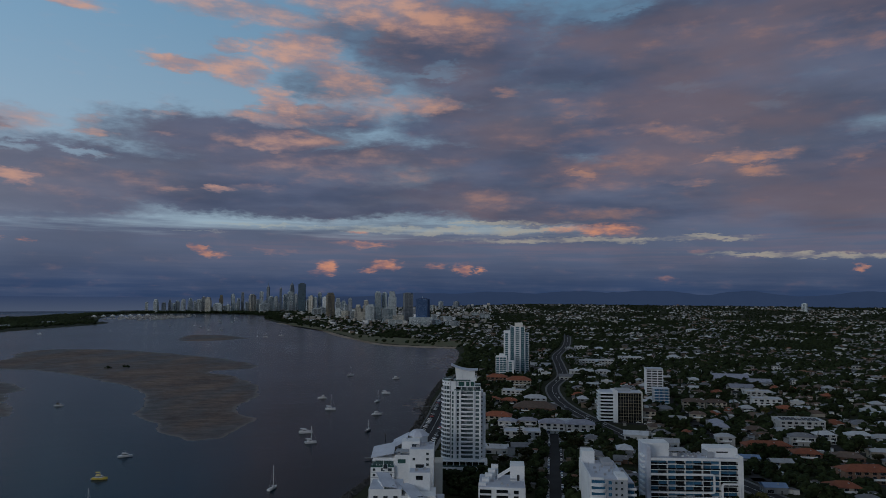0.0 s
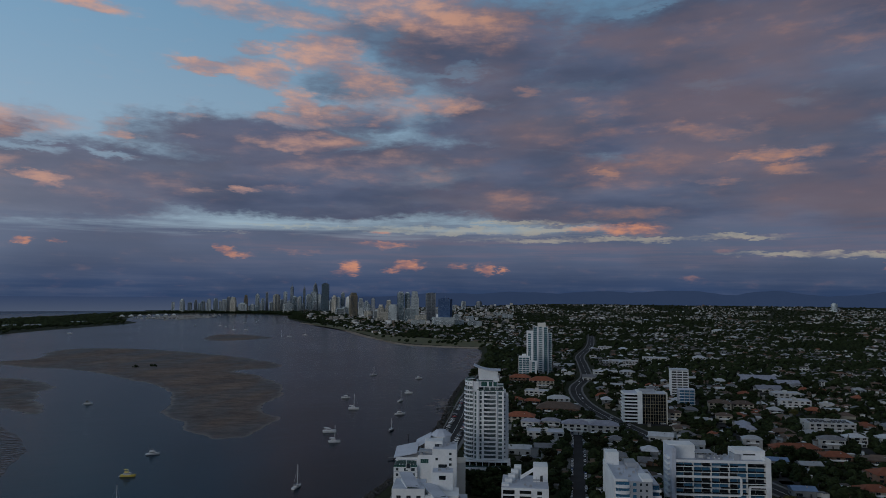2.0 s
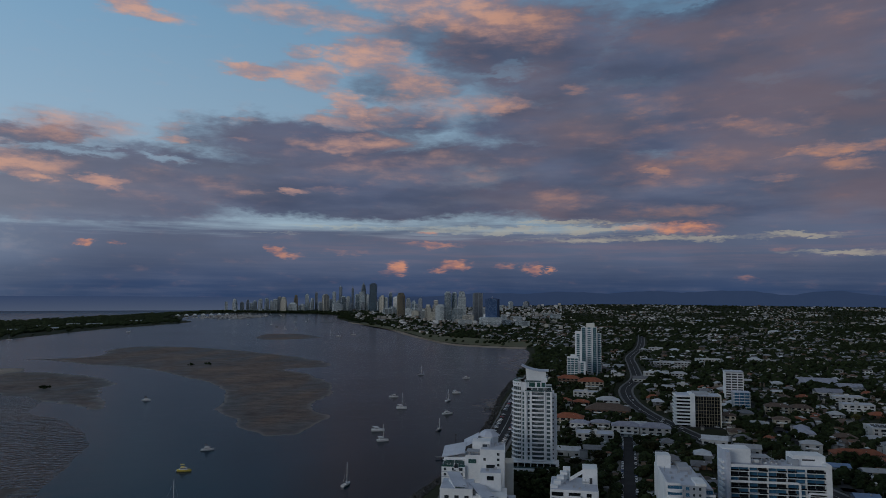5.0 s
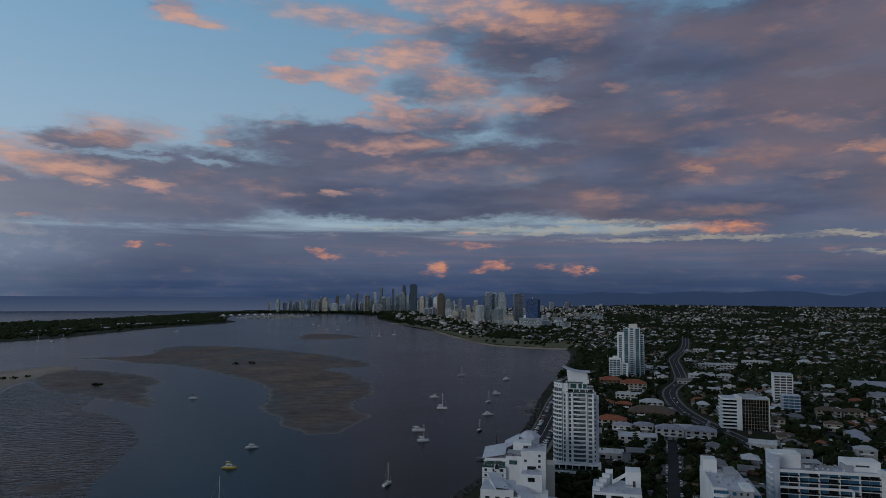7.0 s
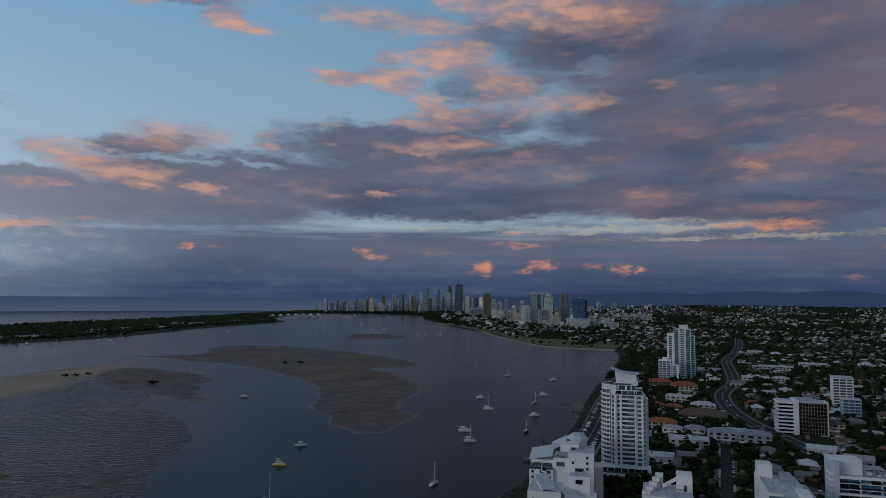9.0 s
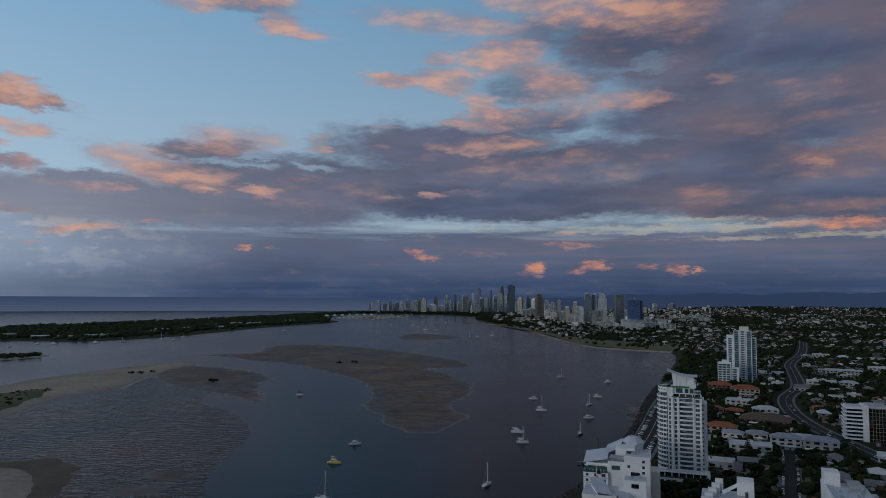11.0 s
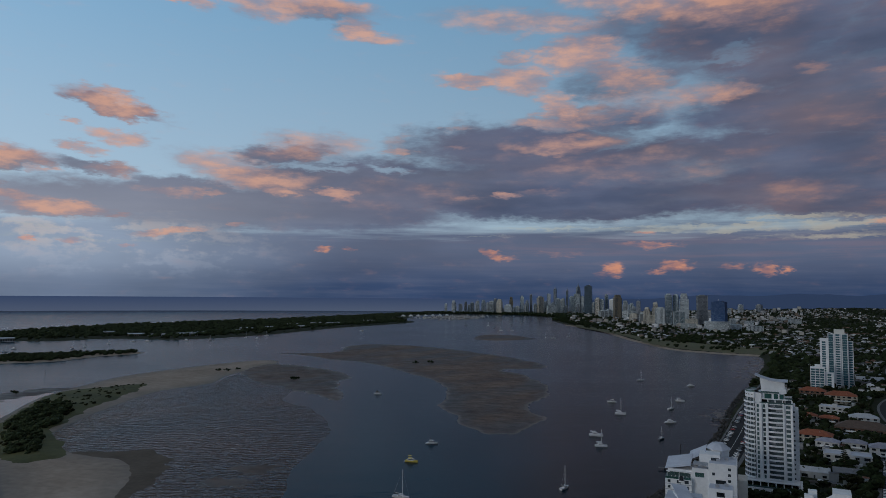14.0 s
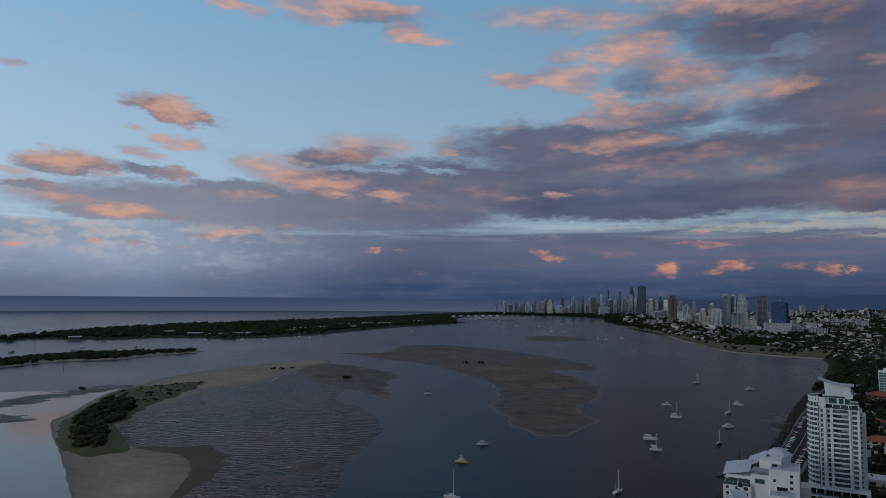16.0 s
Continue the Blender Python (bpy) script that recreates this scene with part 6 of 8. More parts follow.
def twin_tower():
    """A slim pale tower with wings and a lower block before it."""
    t = thing("apartment_tower", "slim pale apartment tower with side wings and stepped top", "tower", pose(112, 1030, 2.8, 0, 0, -6))
    part("wall", boxed(-10, 12, -9, 9, 0, 70, 0.1), M_TOWER_PALE, t)
    part("wing", boxed(-19.5, -10, -5, 9, 0, 64, 0.1), M_WHITE, t)
    part("wing", boxed(12, 18.5, -5, 9, 0, 61, 0.1), M_WHITE, t)
    part("lift_house", boxed(-3, 9, -4, 6, 70, 76, 0.1), M_CREAM, t)
    part("roof_fin", sloped_plate(-13, -3, -6, 6, 73.5, 69.5, 0, 0.5), M_WHITE, t)
    w, v = window_mesh(5.8, 2.8, 0.2, 2, M_TEALGLASS), window_mesh(4.4, 2.4, 0.2, 2, M_TEALGLASS)
    slab = mesh_of(boxed(-3.2, 3.2, -1.5, 0, 0, 1.0), M_WHITE)
    for x in (-10.2, -3.6, 5.4, 11.6):
        part("pier", boxed(x, x + 0.9, -9.9, -8.9, 0, 71, 0.05), M_WHITE, t)
    for i in range(22):
        z = 3.2 + 3.1 * i
        for x in (-7, 9):
            part("window", w, None, t, at=pose(x, -9, z))
        part("balcony", slab, None, t, at=pose(1, -9, z - 1.3))
        part("window", v, None, t, at=pose(1, -9, z + 0.7))
        if i < 19:
            part("window", v, None, t, at=pose(-15, -5, z))
            part("window", v, None, t, at=pose(15.5, -5, z))
    t = thing("apartment_building", "white mid-rise block beside the slim tower", "building", pose(90, 985, 2.8, 0, 0, -6))
    part("wall", boxed(-13, 3, -8, 8, 0, 30, 0.1), M_WHITE, t)
    part("wing", boxed(3, 13, -5, 8, 0, 23, 0.1), M_WHITE, t)
    part("lift_house", boxed(-8, -2, -3, 5, 30, 33), M_WHITE, t)
    for i in range(9):
        for x in (-10, -5, 0, 8):
            if x < 3 or i < 7:
                part("window", v, None, t, at=pose(x, -8 if x < 3 else -5, 2.4 + 3.1 * i))


white_tower()
stepped_apartments()
corner_flats()
grey_block()
ribbon_block()
striped_block()
twin_tower()

# ---- skyline: towers far down the coast ----
SKY_STYLE = {
    "w": (M_TOWER_PALE, M_GLASS, "pale apartment tower on the far skyline"),
    "c": (M_TOWER_CREAM, M_GLASS, "cream apartment tower on the far skyline"),
    "g": (M_TOWER_GREY, M_GLASS, "grey tower on the far skyline"),
    "b": (M_TOWER_PALE, M_TOWER_GLASS, "blue-glazed tower on the far skyline"),
    "d": (M_TOWER_DARK, M_TOWER_GLASS, "tall dark glass tower on the far skyline"),
    "n": (M_DEEPBLUE, M_PALEBLUE, "dark blue chequered tower with pale lower floors"),
    "y": (M_OCHRE, M_GLASS, "ochre banded tower on the far skyline"),
    "s": (M_TOWER_GREY, M_TOWER_GLASS, "slender glass tower with a spire on the skyline"),
}
sky_rng = random.Random(21)


def skyline_tower(x, y, w, h, style):
    """A far tower: stepped body, balcony bands or bays of windows on each face, roof storey, plant boxes and masts."""
    wall, pane, label = SKY_STYLE[style]
    z0 = float(land_height(np.array([x]), np.array([y]))[0])
    t = thing("tower_block", label, "tower", pose(x, y, max(z0, 1.5), 0, 0, -math.degrees(math.atan2(x, y)) + sky_rng.uniform(-28, 28)), "skyline")
    h = h - max(z0, 1.5)
    w = w * 0.80
    d = w * sky_rng.uniform(0.7, 1.0)
    cap = 0.0 if h < 40 else sky_rng.choice((3, 5, 7))
    body = h - cap if style != "s" else h * 0.93
    waist = body * sky_rng.uniform(0.75, 0.94) if h > 60 and style not in "dn" and sky_rng.random() < 0.4 else body
    bm = bmesh.new()
    box(bm, -w / 2, w / 2, -d / 2, d / 2, 0, waist)
    if waist < body:
        box(bm, -w * 0.38, w * 0.38, -d * 0.40, d * 0.42, waist, body)
    part("wall", bm, wall, t)
    floors, bays = max(3, int(body / 3.3)), max(2, int(w / (4.2 if y < 3200 else 6)))
    bm = bmesh.new()
    upright = sky_rng.random() < 0.35 or style in "bd"
    banded = not upright and sky_rng.random() < 0.6
    step = body / floors
    for sx, sy, length in ((0, -1, w), (1, 0, d), (-1, 0, d)):
        n = max(2, int(bays * length / w))
        for i in range(floors):
            z = i * step
            inset = waist < body and z + step > waist
            fw, fd, run = (w * 0.38, d * 0.40, length * 0.76) if inset else (w / 2, d / 2, length)
            for k in range(n):
                if (style == "n" and sky_rng.random() < 0.55) or sky_rng.random() < 0.06:
                    continue
                lo_k, hi_k = (0.06, 0.94) if banded else (0.28, 0.72) if upright and style not in "bd" else (0.16, 0.84)
                a, b = -run / 2 + run * (k + lo_k) / n, -run / 2 + run * (k + hi_k) / n
                lo, hi = (z + 0.35, z + step - 0.25) if upright else (z + step * 0.46, z + step * 0.92)
                if sy:
                    box(bm, a, b, -fd - 0.15, -fd + 0.1, lo, hi)
                else:
                    box(bm, min(sx * (fw - 0.1), sx * (fw + 0.15)), max(sx * (fw - 0.1), sx * (fw + 0.15)), a, b, lo, hi)
    tagged(part("glazing", bm, pane, t), kind="stuff")
    if cap:
        bm = boxed(-w * 0.28, w * 0.28, -d * 0.3, d * 0.3, body, body + cap * (1 if style != "s" else 0.6))
        box(bm, -w * 0.36, -w * 0.30, -d * 0.2, d * 0.1, body, body + cap * 0.5)
        part("roof_storey", bm, wall, t)
        if sky_rng.random() < 0.4:
            q = sky_rng.uniform(-0.2, 0.2) * w
            part("mast", boxed(q - 0.35, q + 0.35, -0.35, 0.35, body + cap * 0.8, body + cap + sky_rng.uniform(4, 9)), M_METAL, t)
    if style == "s":
        bm = bmesh.new()
        bmesh.ops.create_cone(bm, cap_ends=True, segments=8, radius1=w * 0.32, radius2=w * 0.12, depth=h * 0.07, matrix=Matrix.Translation((0, 0, body + h * 0.035)))
        bmesh.ops.create_cone(bm, cap_ends=True, segments=6, radius1=w * 0.07, radius2=0.3, depth=h * 0.12, matrix=Matrix.Translation((0, 0, body + h * 0.11)))
        part("spire", bm, wall, t)
    if style in "bwcg" and sky_rng.random() < 0.6:
        for k in (-0.5, 0.0, 0.5):
            part("pier", boxed(k * w - 0.7, k * w + 0.7, -d / 2 - 0.8, -d / 2, 0, waist + 1), wall, t)
    if style == "n":
        part("lower_floors", boxed(-w * 0.66, -w * 0.5, -d * 0.5, d * 0.4, 0, h * 0.42), M_WHITE, t)
        part("lower_floors", boxed(-w * 0.56, w * 0.5, -d * 0.54, d * 0.4, 0, h * 0.30), M_TOWER_PALE, t)


skyline_tower(-1676, 3959, 27, 85, 'w')
skyline_tower(-1644, 3994, 30, 65, 'w')
skyline_tower(-1617, 4016, 21, 79, 'g')
skyline_tower(-1586, 4050, 28, 75, 'w')
skyline_tower(-1554, 4062, 28, 85, 'w')
skyline_tower(-1522, 4085, 28, 89, 'w')
skyline_tower(-1477, 4038, 19, 76, 'w')
skyline_tower(-1456, 4045, 35, 83, 'w')
skyline_tower(-1463, 4149, 26, 100, 'g')
skyline_tower(-1406, 4063, 41, 97, 'c')
skyline_tower(-1353, 4081, 58, 63, 'w')
skyline_tower(-1383, 4229, 30, 111, 'y')
skyline_tower(-1298, 4099, 26, 56, 'w')
skyline_tower(-1301, 4203, 26, 118, 'b')
skyline_tower(-1285, 4260, 23, 90, 'w')
skyline_tower(-1275, 4315, 20, 130, 'g')
skyline_tower(-1208, 4178, 26, 70, 'w')
skyline_tower(-1177, 4187, 43, 116, 'c')
skyline_tower(-1160, 4244, 23, 84, 'w')
skyline_tower(-1164, 4346, 28, 134, 'w')
skyline_tower(-1094, 4158, 73, 61, 'w')
skyline_tower(-1149, 4454, 21, 176, 's')
skyline_tower(-1106, 4361, 35, 105, 'b')
skyline_tower(-1074, 4369, 28, 105, 'w')
skyline_tower(-1083, 4521, 18, 166, 's')
skyline_tower(-1019, 4382, 35, 120, 'b')
skyline_tower(-1012, 4538, 33, 193, 's')
skyline_tower(-989, 4389, 42, 135, 'b')
skyline_tower(-954, 4397, 28, 121, 'w')
skyline_tower(-855, 4111, 53, 186, 'd')
skyline_tower(-840, 4217, 27, 86, 'w')
skyline_tower(-753, 3877, 31, 112, 'c')
skyline_tower(-731, 3881, 28, 102, 'w')
skyline_tower(-715, 3935, 25, 132, 'b')
skyline_tower(-666, 3842, 31, 106, 'w')
skyline_tower(-583, 3511, 46, 128, 'y')
skyline_tower(-566, 3656, 33, 98, 'w')
skyline_tower(-536, 3660, 27, 86, 'b')
skyline_tower(-487, 3566, 23, 99, 'g')
skyline_tower(-482, 3365, 27, 72, 'w')
skyline_tower(-365, 2927, 31, 76, 'c')
skyline_tower(-332, 2931, 31, 96, 'c')
skyline_tower(-296, 2784, 46, 79, 'w')
skyline_tower(-284, 2966, 32, 133, 'b')
skyline_tower(-256, 2988, 24, 131, 'b')
skyline_tower(-223, 2971, 42, 134, 'w')
skyline_tower(-227, 2790, 55, 65, 'b')
skyline_tower(-176, 2694, 53, 38, 'c')
skyline_tower(-152, 2946, 46, 129, 'g')
skyline_tower(-76, 2558, 57, 107, 'n')
skyline_tower(-83, 2518, 96, 36, 'w')
skyline_tower(-180, 2593, 64, 24, 'w')
skyline_tower(-29, 2599, 47, 25, 'w')
skyline_tower(15, 2899, 43, 29, 'w')
skyline_tower(34, 2499, 54, 25, 'w')
skyline_tower(-391, 2974, 29, 53, 'w')
skyline_tower(-453, 3167, 41, 44, 'c')
skyline_tower(-338, 2829, 46, 47, 'c')
skyline_tower(-85, 4299, 43, 56, 'w')
skyline_tower(-152, 3596, 30, 50, 'g')
skyline_tower(-14, 4499, 30, 79, 'w')
skyline_tower(92, 4599, 38, 79, 'g')
skyline_tower(2118, 3970, 35, 87, 'w')
skyline_tower(173, 3695, 49, 26, 'w')
skyline_tower(203, 3293, 54, 29, 'w')
skyline_tower(-530, 3459, 40, 50, 'w')
skyline_tower(-648, 3642, 35, 52, 'w')
skyline_tower(-659, 3539, 52, 48, 'w')
fill_rng = random.Random(31)
for i in range(30):
    a, r = radians(-23.4 + 11.2 * i / 30 + fill_rng.uniform(-0.2, 0.2)), fill_rng.uniform(4350, 4700)
    skyline_tower(r * math.sin(a), r * math.cos(a), fill_rng.uniform(14, 26), fill_rng.uniform(34, 82), fill_rng.choice("wwwcgb"))
for i in range(14):
    a, r = radians(-8.5 + 9.0 * i / 14 + fill_rng.uniform(-0.2, 0.2)), fill_rng.uniform(2700, 3500)
    skyline_tower(r * math.sin(a), r * math.cos(a), fill_rng.uniform(18, 34), fill_rng.uniform(16, 42), fill_rng.choice("wwcg"))

# ---- roads ----
TAKEN = []  # plan circles where nothing more may stand


def strip(name, points, width, z, material, label, category, parent=None, smooth=8):
    """A road or path of that width along a smooth line."""
    line = spline(points, smooth, False)
    tang = np.gradient(line, axis=0)
    tang /= np.linalg.norm(tang, axis=1)[:, None]
    side = np.stack([tang[:, 1], -tang[:, 0]], 1)
    verts, faces = [], []
    for (x, y), (sx, sy) in zip(line, side):
        h = max(float(land_height(np.array([x]), np.array([y]))[0]), 0.5) + z
        verts += [(x - sx * width / 2, y - sy * width / 2, h), (x + sx * width / 2, y + sy * width / 2, h)]
    for i in range(len(line) - 1):
        faces.append((2 * i, 2 * i + 1, 2 * i + 3, 2 * i + 2))
    ob = new(name, raw(name, verts, faces, [material]))
    m = ob.modifiers.new("depth", "SOLIDIFY")
    m.thickness, m.offset = 0.3, -1
    if parent:
        ob.parent = parent
        return ob
    return tagged(ob, label, category, kind="structure")


def offset_line(points, d):
    p = np.array(points, float)
    t = np.gradient(p, axis=0)
    t /= np.linalg.norm(t, axis=1)[:, None]
    return [(x + ty * d, y - tx * d) for (x, y), (tx, ty) in zip(p, t)]


MAIN_ROAD = [(196, 395), (180, 470), (163, 539), (153, 586), (142, 645), (133, 707), (131, 784), (142, 880), (176, 1000), (200, 1168), (223, 1332), (279, 1551), (330, 1800), (420, 2300)]
SIDE_STREET = [(58, 340), (66, 400), (88, 536), (97, 600)]
SHORE_ROAD = [(-34, 330), (-28, 430), (-14, 545), (-4, 650), (4, 760), (18, 900), (40, 1100), (60, 1350)]
ROAD_LINES = []
M_PAINT = surface("road_paint", (0.5, 0.5, 0.48), (0.62, 0.62, 0.6), 0.4, 0.7, 0, 0.05, 6)
for name, pts, width, label in (("road", MAIN_ROAD, 13, "wide curving suburban main road"), ("road", SIDE_STREET, 11, "side street lined with parked cars"), ("road", SHORE_ROAD, 20, "waterfront road with angled parking")):
    road = strip(name, pts, width, 0.14, M_ASPHALT, label, "road")
    ROAD_LINES.append((spline(pts, 6, False), width / 2 + (11 if pts is MAIN_ROAD else 3)))
    for s in (-1, 1):
        strip("pavement", offset_line(pts, s * (width / 2 + 1.3)), 2.4, 0.26, M_CONCRETE, "concrete footpath beside the road", "pavement")
    if pts is not SIDE_STREET:
        strip("centre_line", pts, 0.3, 0.155, M_PAINT, "", "", road)
G_ANG = radians(-9.2)
ROADS = []
for k in range(7):
    v = 470 + 82 * k + (k % 3) * 9
    ROADS.append([(u * math.cos(G_ANG) - v * math.sin(G_ANG), u * math.sin(G_ANG) + v * math.cos(G_ANG)) for u in (40 + k * 6, 150, 300, 520 + k * 40)])
for k in range(5):
    u = 130 + 88 * k
    ROADS.append([(u * math.cos(G_ANG) - v * math.sin(G_ANG), u * math.sin(G_ANG) + v * math.cos(G_ANG)) for v in (430 + 20 * k, 600, 800, 1060)])
for k in range(9):
    v = 1130 + 150 * k + 12 * k * k
    ROADS.append([(u * math.cos(G_ANG) - v * math.sin(G_ANG), u * math.sin(G_ANG) + v * math.cos(G_ANG)) for u in (-60, 300, 700, 1000 + 120 * k)])
for k in range(6):
    u = 150 + 190 * k
    ROADS.append([(u * math.cos(G_ANG) - v * math.sin(G_ANG), u * math.sin(G_ANG) + v * math.cos(G_ANG)) for v in (1080, 1600, 2200, 2900)])
for pts in ROADS:
    strip("road", pts, 8, 0.10, M_ASPHALT, "narrow suburban street", "road")
    ROAD_LINES.append((spline(pts, 6, False), 6.0))
ROAD_SAMPLES = np.concatenate([np.column_stack([np.repeat(l[:-1], 8, 0) + np.tile(np.linspace(0, 1, 8, False), len(l) - 1)[:, None] * np.repeat(np.diff(l, axis=0), 8, 0), np.full((len(l) - 1) * 8, w)]) for l, w in ROAD_LINES])


def on_road(x, y, extra=0.0):
    d = np.hypot(ROAD_SAMPLES[:, 0] - x, ROAD_SAMPLES[:, 1] - y)
    return bool((d < ROAD_SAMPLES[:, 2] + extra).any())


def is_free(x, y, r):
    return all((x - a) ** 2 + (y - b) ** 2 > (r + c) ** 2 for a, b, c in TAKEN)


for a, b, c in ((14, 456, 20), (-24, 404, 16), (-10, 408, 14), (-34, 398, 10), (-18, 352, 20), (33, 378, 17), (89, 368, 18), (89, 392, 17), (125, 392, 16), (142, 392, 14), (158, 392, 16),
                (167, 646, 22), (251, 812, 12), (236, 740, 12), (112, 1030, 20), (90, 985, 16)):
    TAKEN.append((a, b, c))


# ---- houses ----
WALLS = {"white": M_HOUSE_WHITE, "cream": M_HOUSE_CREAM, "brick": M_HOUSE_BRICK, "grey": M_HOUSE_GREY}
M_ROOF_LILAC = surface("grey_lilac_metal_roof", (0.17, 0.18, 0.235), (0.30, 0.315, 0.38), 0.3, 0.5, 0.1, 0.2, 8, 0.2)
M_ROOF_BLUE = surface("blue_metal_roof", (0.10, 0.17, 0.30), (0.15, 0.24, 0.40), 0.3, 0.5, 0.1, 0.2, 8, 0.1)
ROOFS = {"pale": M_ROOF_PALE, "red": M_TILE_RED, "brown": M_TILE_BROWN, "grey": M_ROOF_GREY, "flat": M_ROOFDECK, "blue": M_ROOF_BLUE, "lilac": M_ROOF_LILAC}


def roof_mesh(w, d, z, rise, hip, over=0.6):
    """A gable or hip roof with eaves and thickness."""
    bm = bmesh.new()
    a, b = w / 2 + over, d / 2 + over
    e = (w - d) / 2 * hip + (w / 2 + over) * (1 - hip)
    e = max(e, 0.4)
    for dz, flip in ((0.0, False), (-0.22, True)):
        v = [bm.verts.new(p) for p in ((-a, -b, z + dz), (a, -b, z + dz), (a, b, z + dz), (-a, b, z + dz), (-e, 0, z + rise + dz), (e, 0, z + rise + dz))]
        for q in ((0, 1, 5, 4), (2, 3, 4, 5), (1, 2, 5), (3, 0, 4)):
            bm.faces.new([v[i] for i in (q[::-1] if flip else q)])
    bm.verts.ensure_lookup_table()
    for i in range(4):
        j = (i + 1) % 4
        bm.faces.new((bm.verts[i + 6], bm.verts[j + 6], bm.verts[j], bm.verts[i]))
    return bm


HOUSE_WINDOW = window_mesh(2.4, 1.5, 0.1, 1, M_SMOKE, split=False)
HOUSE_WIDE = window_mesh(3.6, 1.9, 0.1, 2, M_SMOKE, split=False)
HOUSE_DOOR = mesh_of(boxed(-0.5, 0.5, -0.08, 0.05, 0, 2.1, 0.02), M_DARK)
ROOF_VENT = mesh_of(boxed(-0.4, 0.4, -0.4, 0.4, 0, 0.9, 0.05), M_METAL)


def house(name, label, category, at, w, d, h, wall, roof, kind, group="", wing=0):
    t = thing(name, label, category, at, group)
    floors = max(1, round(h / 3.0))
    bm = boxed(-w / 2, w / 2, -d / 2, d / 2, 0, h)
    if kind == "gable":
        for s in (-1, 1):
            v = [bm.verts.new(p) for p in ((s * w / 2, -d / 2, h), (s * w / 2, d / 2, h), (s * w / 2, 0, h + d * 0.2))]
            bm.faces.new(v if s > 0 else v[::-1])
    part("wall", bm, WALLS[wall], t)
    if kind == "box":
        bm = boxed(-w / 2 - 0.3, w / 2 + 0.3, -d / 2 - 0.3, d / 2 + 0.3, h, h + 0.25)
        part("roof", bm, M_ROOFDECK, t)
        bm = bmesh.new()
        for q in ((-w / 2 - 0.3, w / 2 + 0.3, -d / 2 - 0.3, -d / 2), (-w / 2 - 0.3, w / 2 + 0.3, d / 2, d / 2 + 0.3), (-w / 2 - 0.3, -w / 2, -d / 2, d / 2), (w / 2, w / 2 + 0.3, -d / 2, d / 2)):
            box(bm, *q, h + 0.25, h + 0.9)
        part("parapet", bm, WALLS[wall], t)
        part("stair_house", boxed(-2, 2, -1, 3, h + 0.25, h + 2.6), WALLS[wall], t)
    else:
        cover = part("roof", roof_mesh(w, d, h - 0.05, d * (0.2 if kind == "gable" else 0.26), 0 if kind == "gable" else 1), ROOFS[roof], t)
        if w > 11:
            part("roof_vent", ROOF_VENT, None, cover, at=pose(w * 0.15, -d * 0.2, h + d * 0.1))
    if wing:
        q, low = d * 0.55, min(h, 3.1)
        x = wing * (w / 2 - q / 2 - 0.3)
        ell = part("wing_wall", boxed(x - q / 2, x + q / 2, -d / 2 - q * 0.9, -d / 2 + 0.02, 0, low), WALLS[wall], t)
        part("wing_roof", roof_mesh(q * 1.9, q, low - 0.05, q * 0.24, 1), ROOFS[roof], t, at=pose(x, -d / 2, 0, 0, 0, 90))
        part("garage_door", boxed(x - q * 0.4, x + q * 0.4, -d / 2 - q * 0.9 - 0.06, -d / 2 - q * 0.9 + 0.05, 0.05, 2.2), M_GREY, ell)
    n = max(2, int(w / 5))
    for f in range(floors):
        z = 1.5 + f * h / floors
        for k in range(n):
            x = -w / 2 + w * (k + 0.5) / n
            if f == 0 and k == n // 2:
                part("door", HOUSE_DOOR, None, t, at=pose(x, -d / 2, 0.05))
            else:
                part("window", HOUSE_WIDE if (k + f) % 3 == 0 else HOUSE_WINDOW, None, t, at=pose(x, -d / 2, z))
        part("window", HOUSE_WINDOW, None, t, at=pose(-w / 2, d * 0.1, z, 0, 0, -90))
        part("window", HOUSE_WINDOW, None, t, at=pose(w / 2, d * 0.1, z, 0, 0, 90))
    if floors > 1 and kind != "gable":
        part("balcony", slab_with_rail([(-w * 0.3, -d / 2), (-w * 0.3, -d / 2 - 1.6), (w * 0.3, -d / 2 - 1.6), (w * 0.3, -d / 2)]), None, t, at=pose(0, 0, h / floors))
    return t


KIND_WORDS = {"hip": "hip roof", "gable": "gable roof", "box": "flat roof"}


def estate(x, y, w, d, h, wall, roof, kind):
    """One of the larger low buildings that stand out in the suburb."""
    if kind == "gable":
        h, d = min(h, 4.2), max(d, 0.65 * w)
    elif kind == "box":
        h = min(h, 9.0)
    turn = -9 + (x * 7 + y * 3) % 13 - 6
    if d > w:
        w, d, turn = d, w, turn + 90
    z = float(land_height(np.array([x]), np.array([y]))[0])
    look_roof = {"lilac": "grey-lilac metal", "pale": "pale metal", "red": "terracotta tiled", "brown": "brown tiled", "grey": "grey metal", "flat": "white", "blue": "blue metal"}[roof]
    house("block_of_flats" if h > 5 else "house", "low %s building with a %s %s" % ({"white": "white", "cream": "cream", "brick": "brown brick", "grey": "grey"}[wall], look_roof, KIND_WORDS[kind]), "building",
          pose(x, y, z, 0, 0, turn), w, d, h, wall, roof, kind, "low buildings")
    TAKEN.append((x, y, max(w, d) * 0.55 + 1))


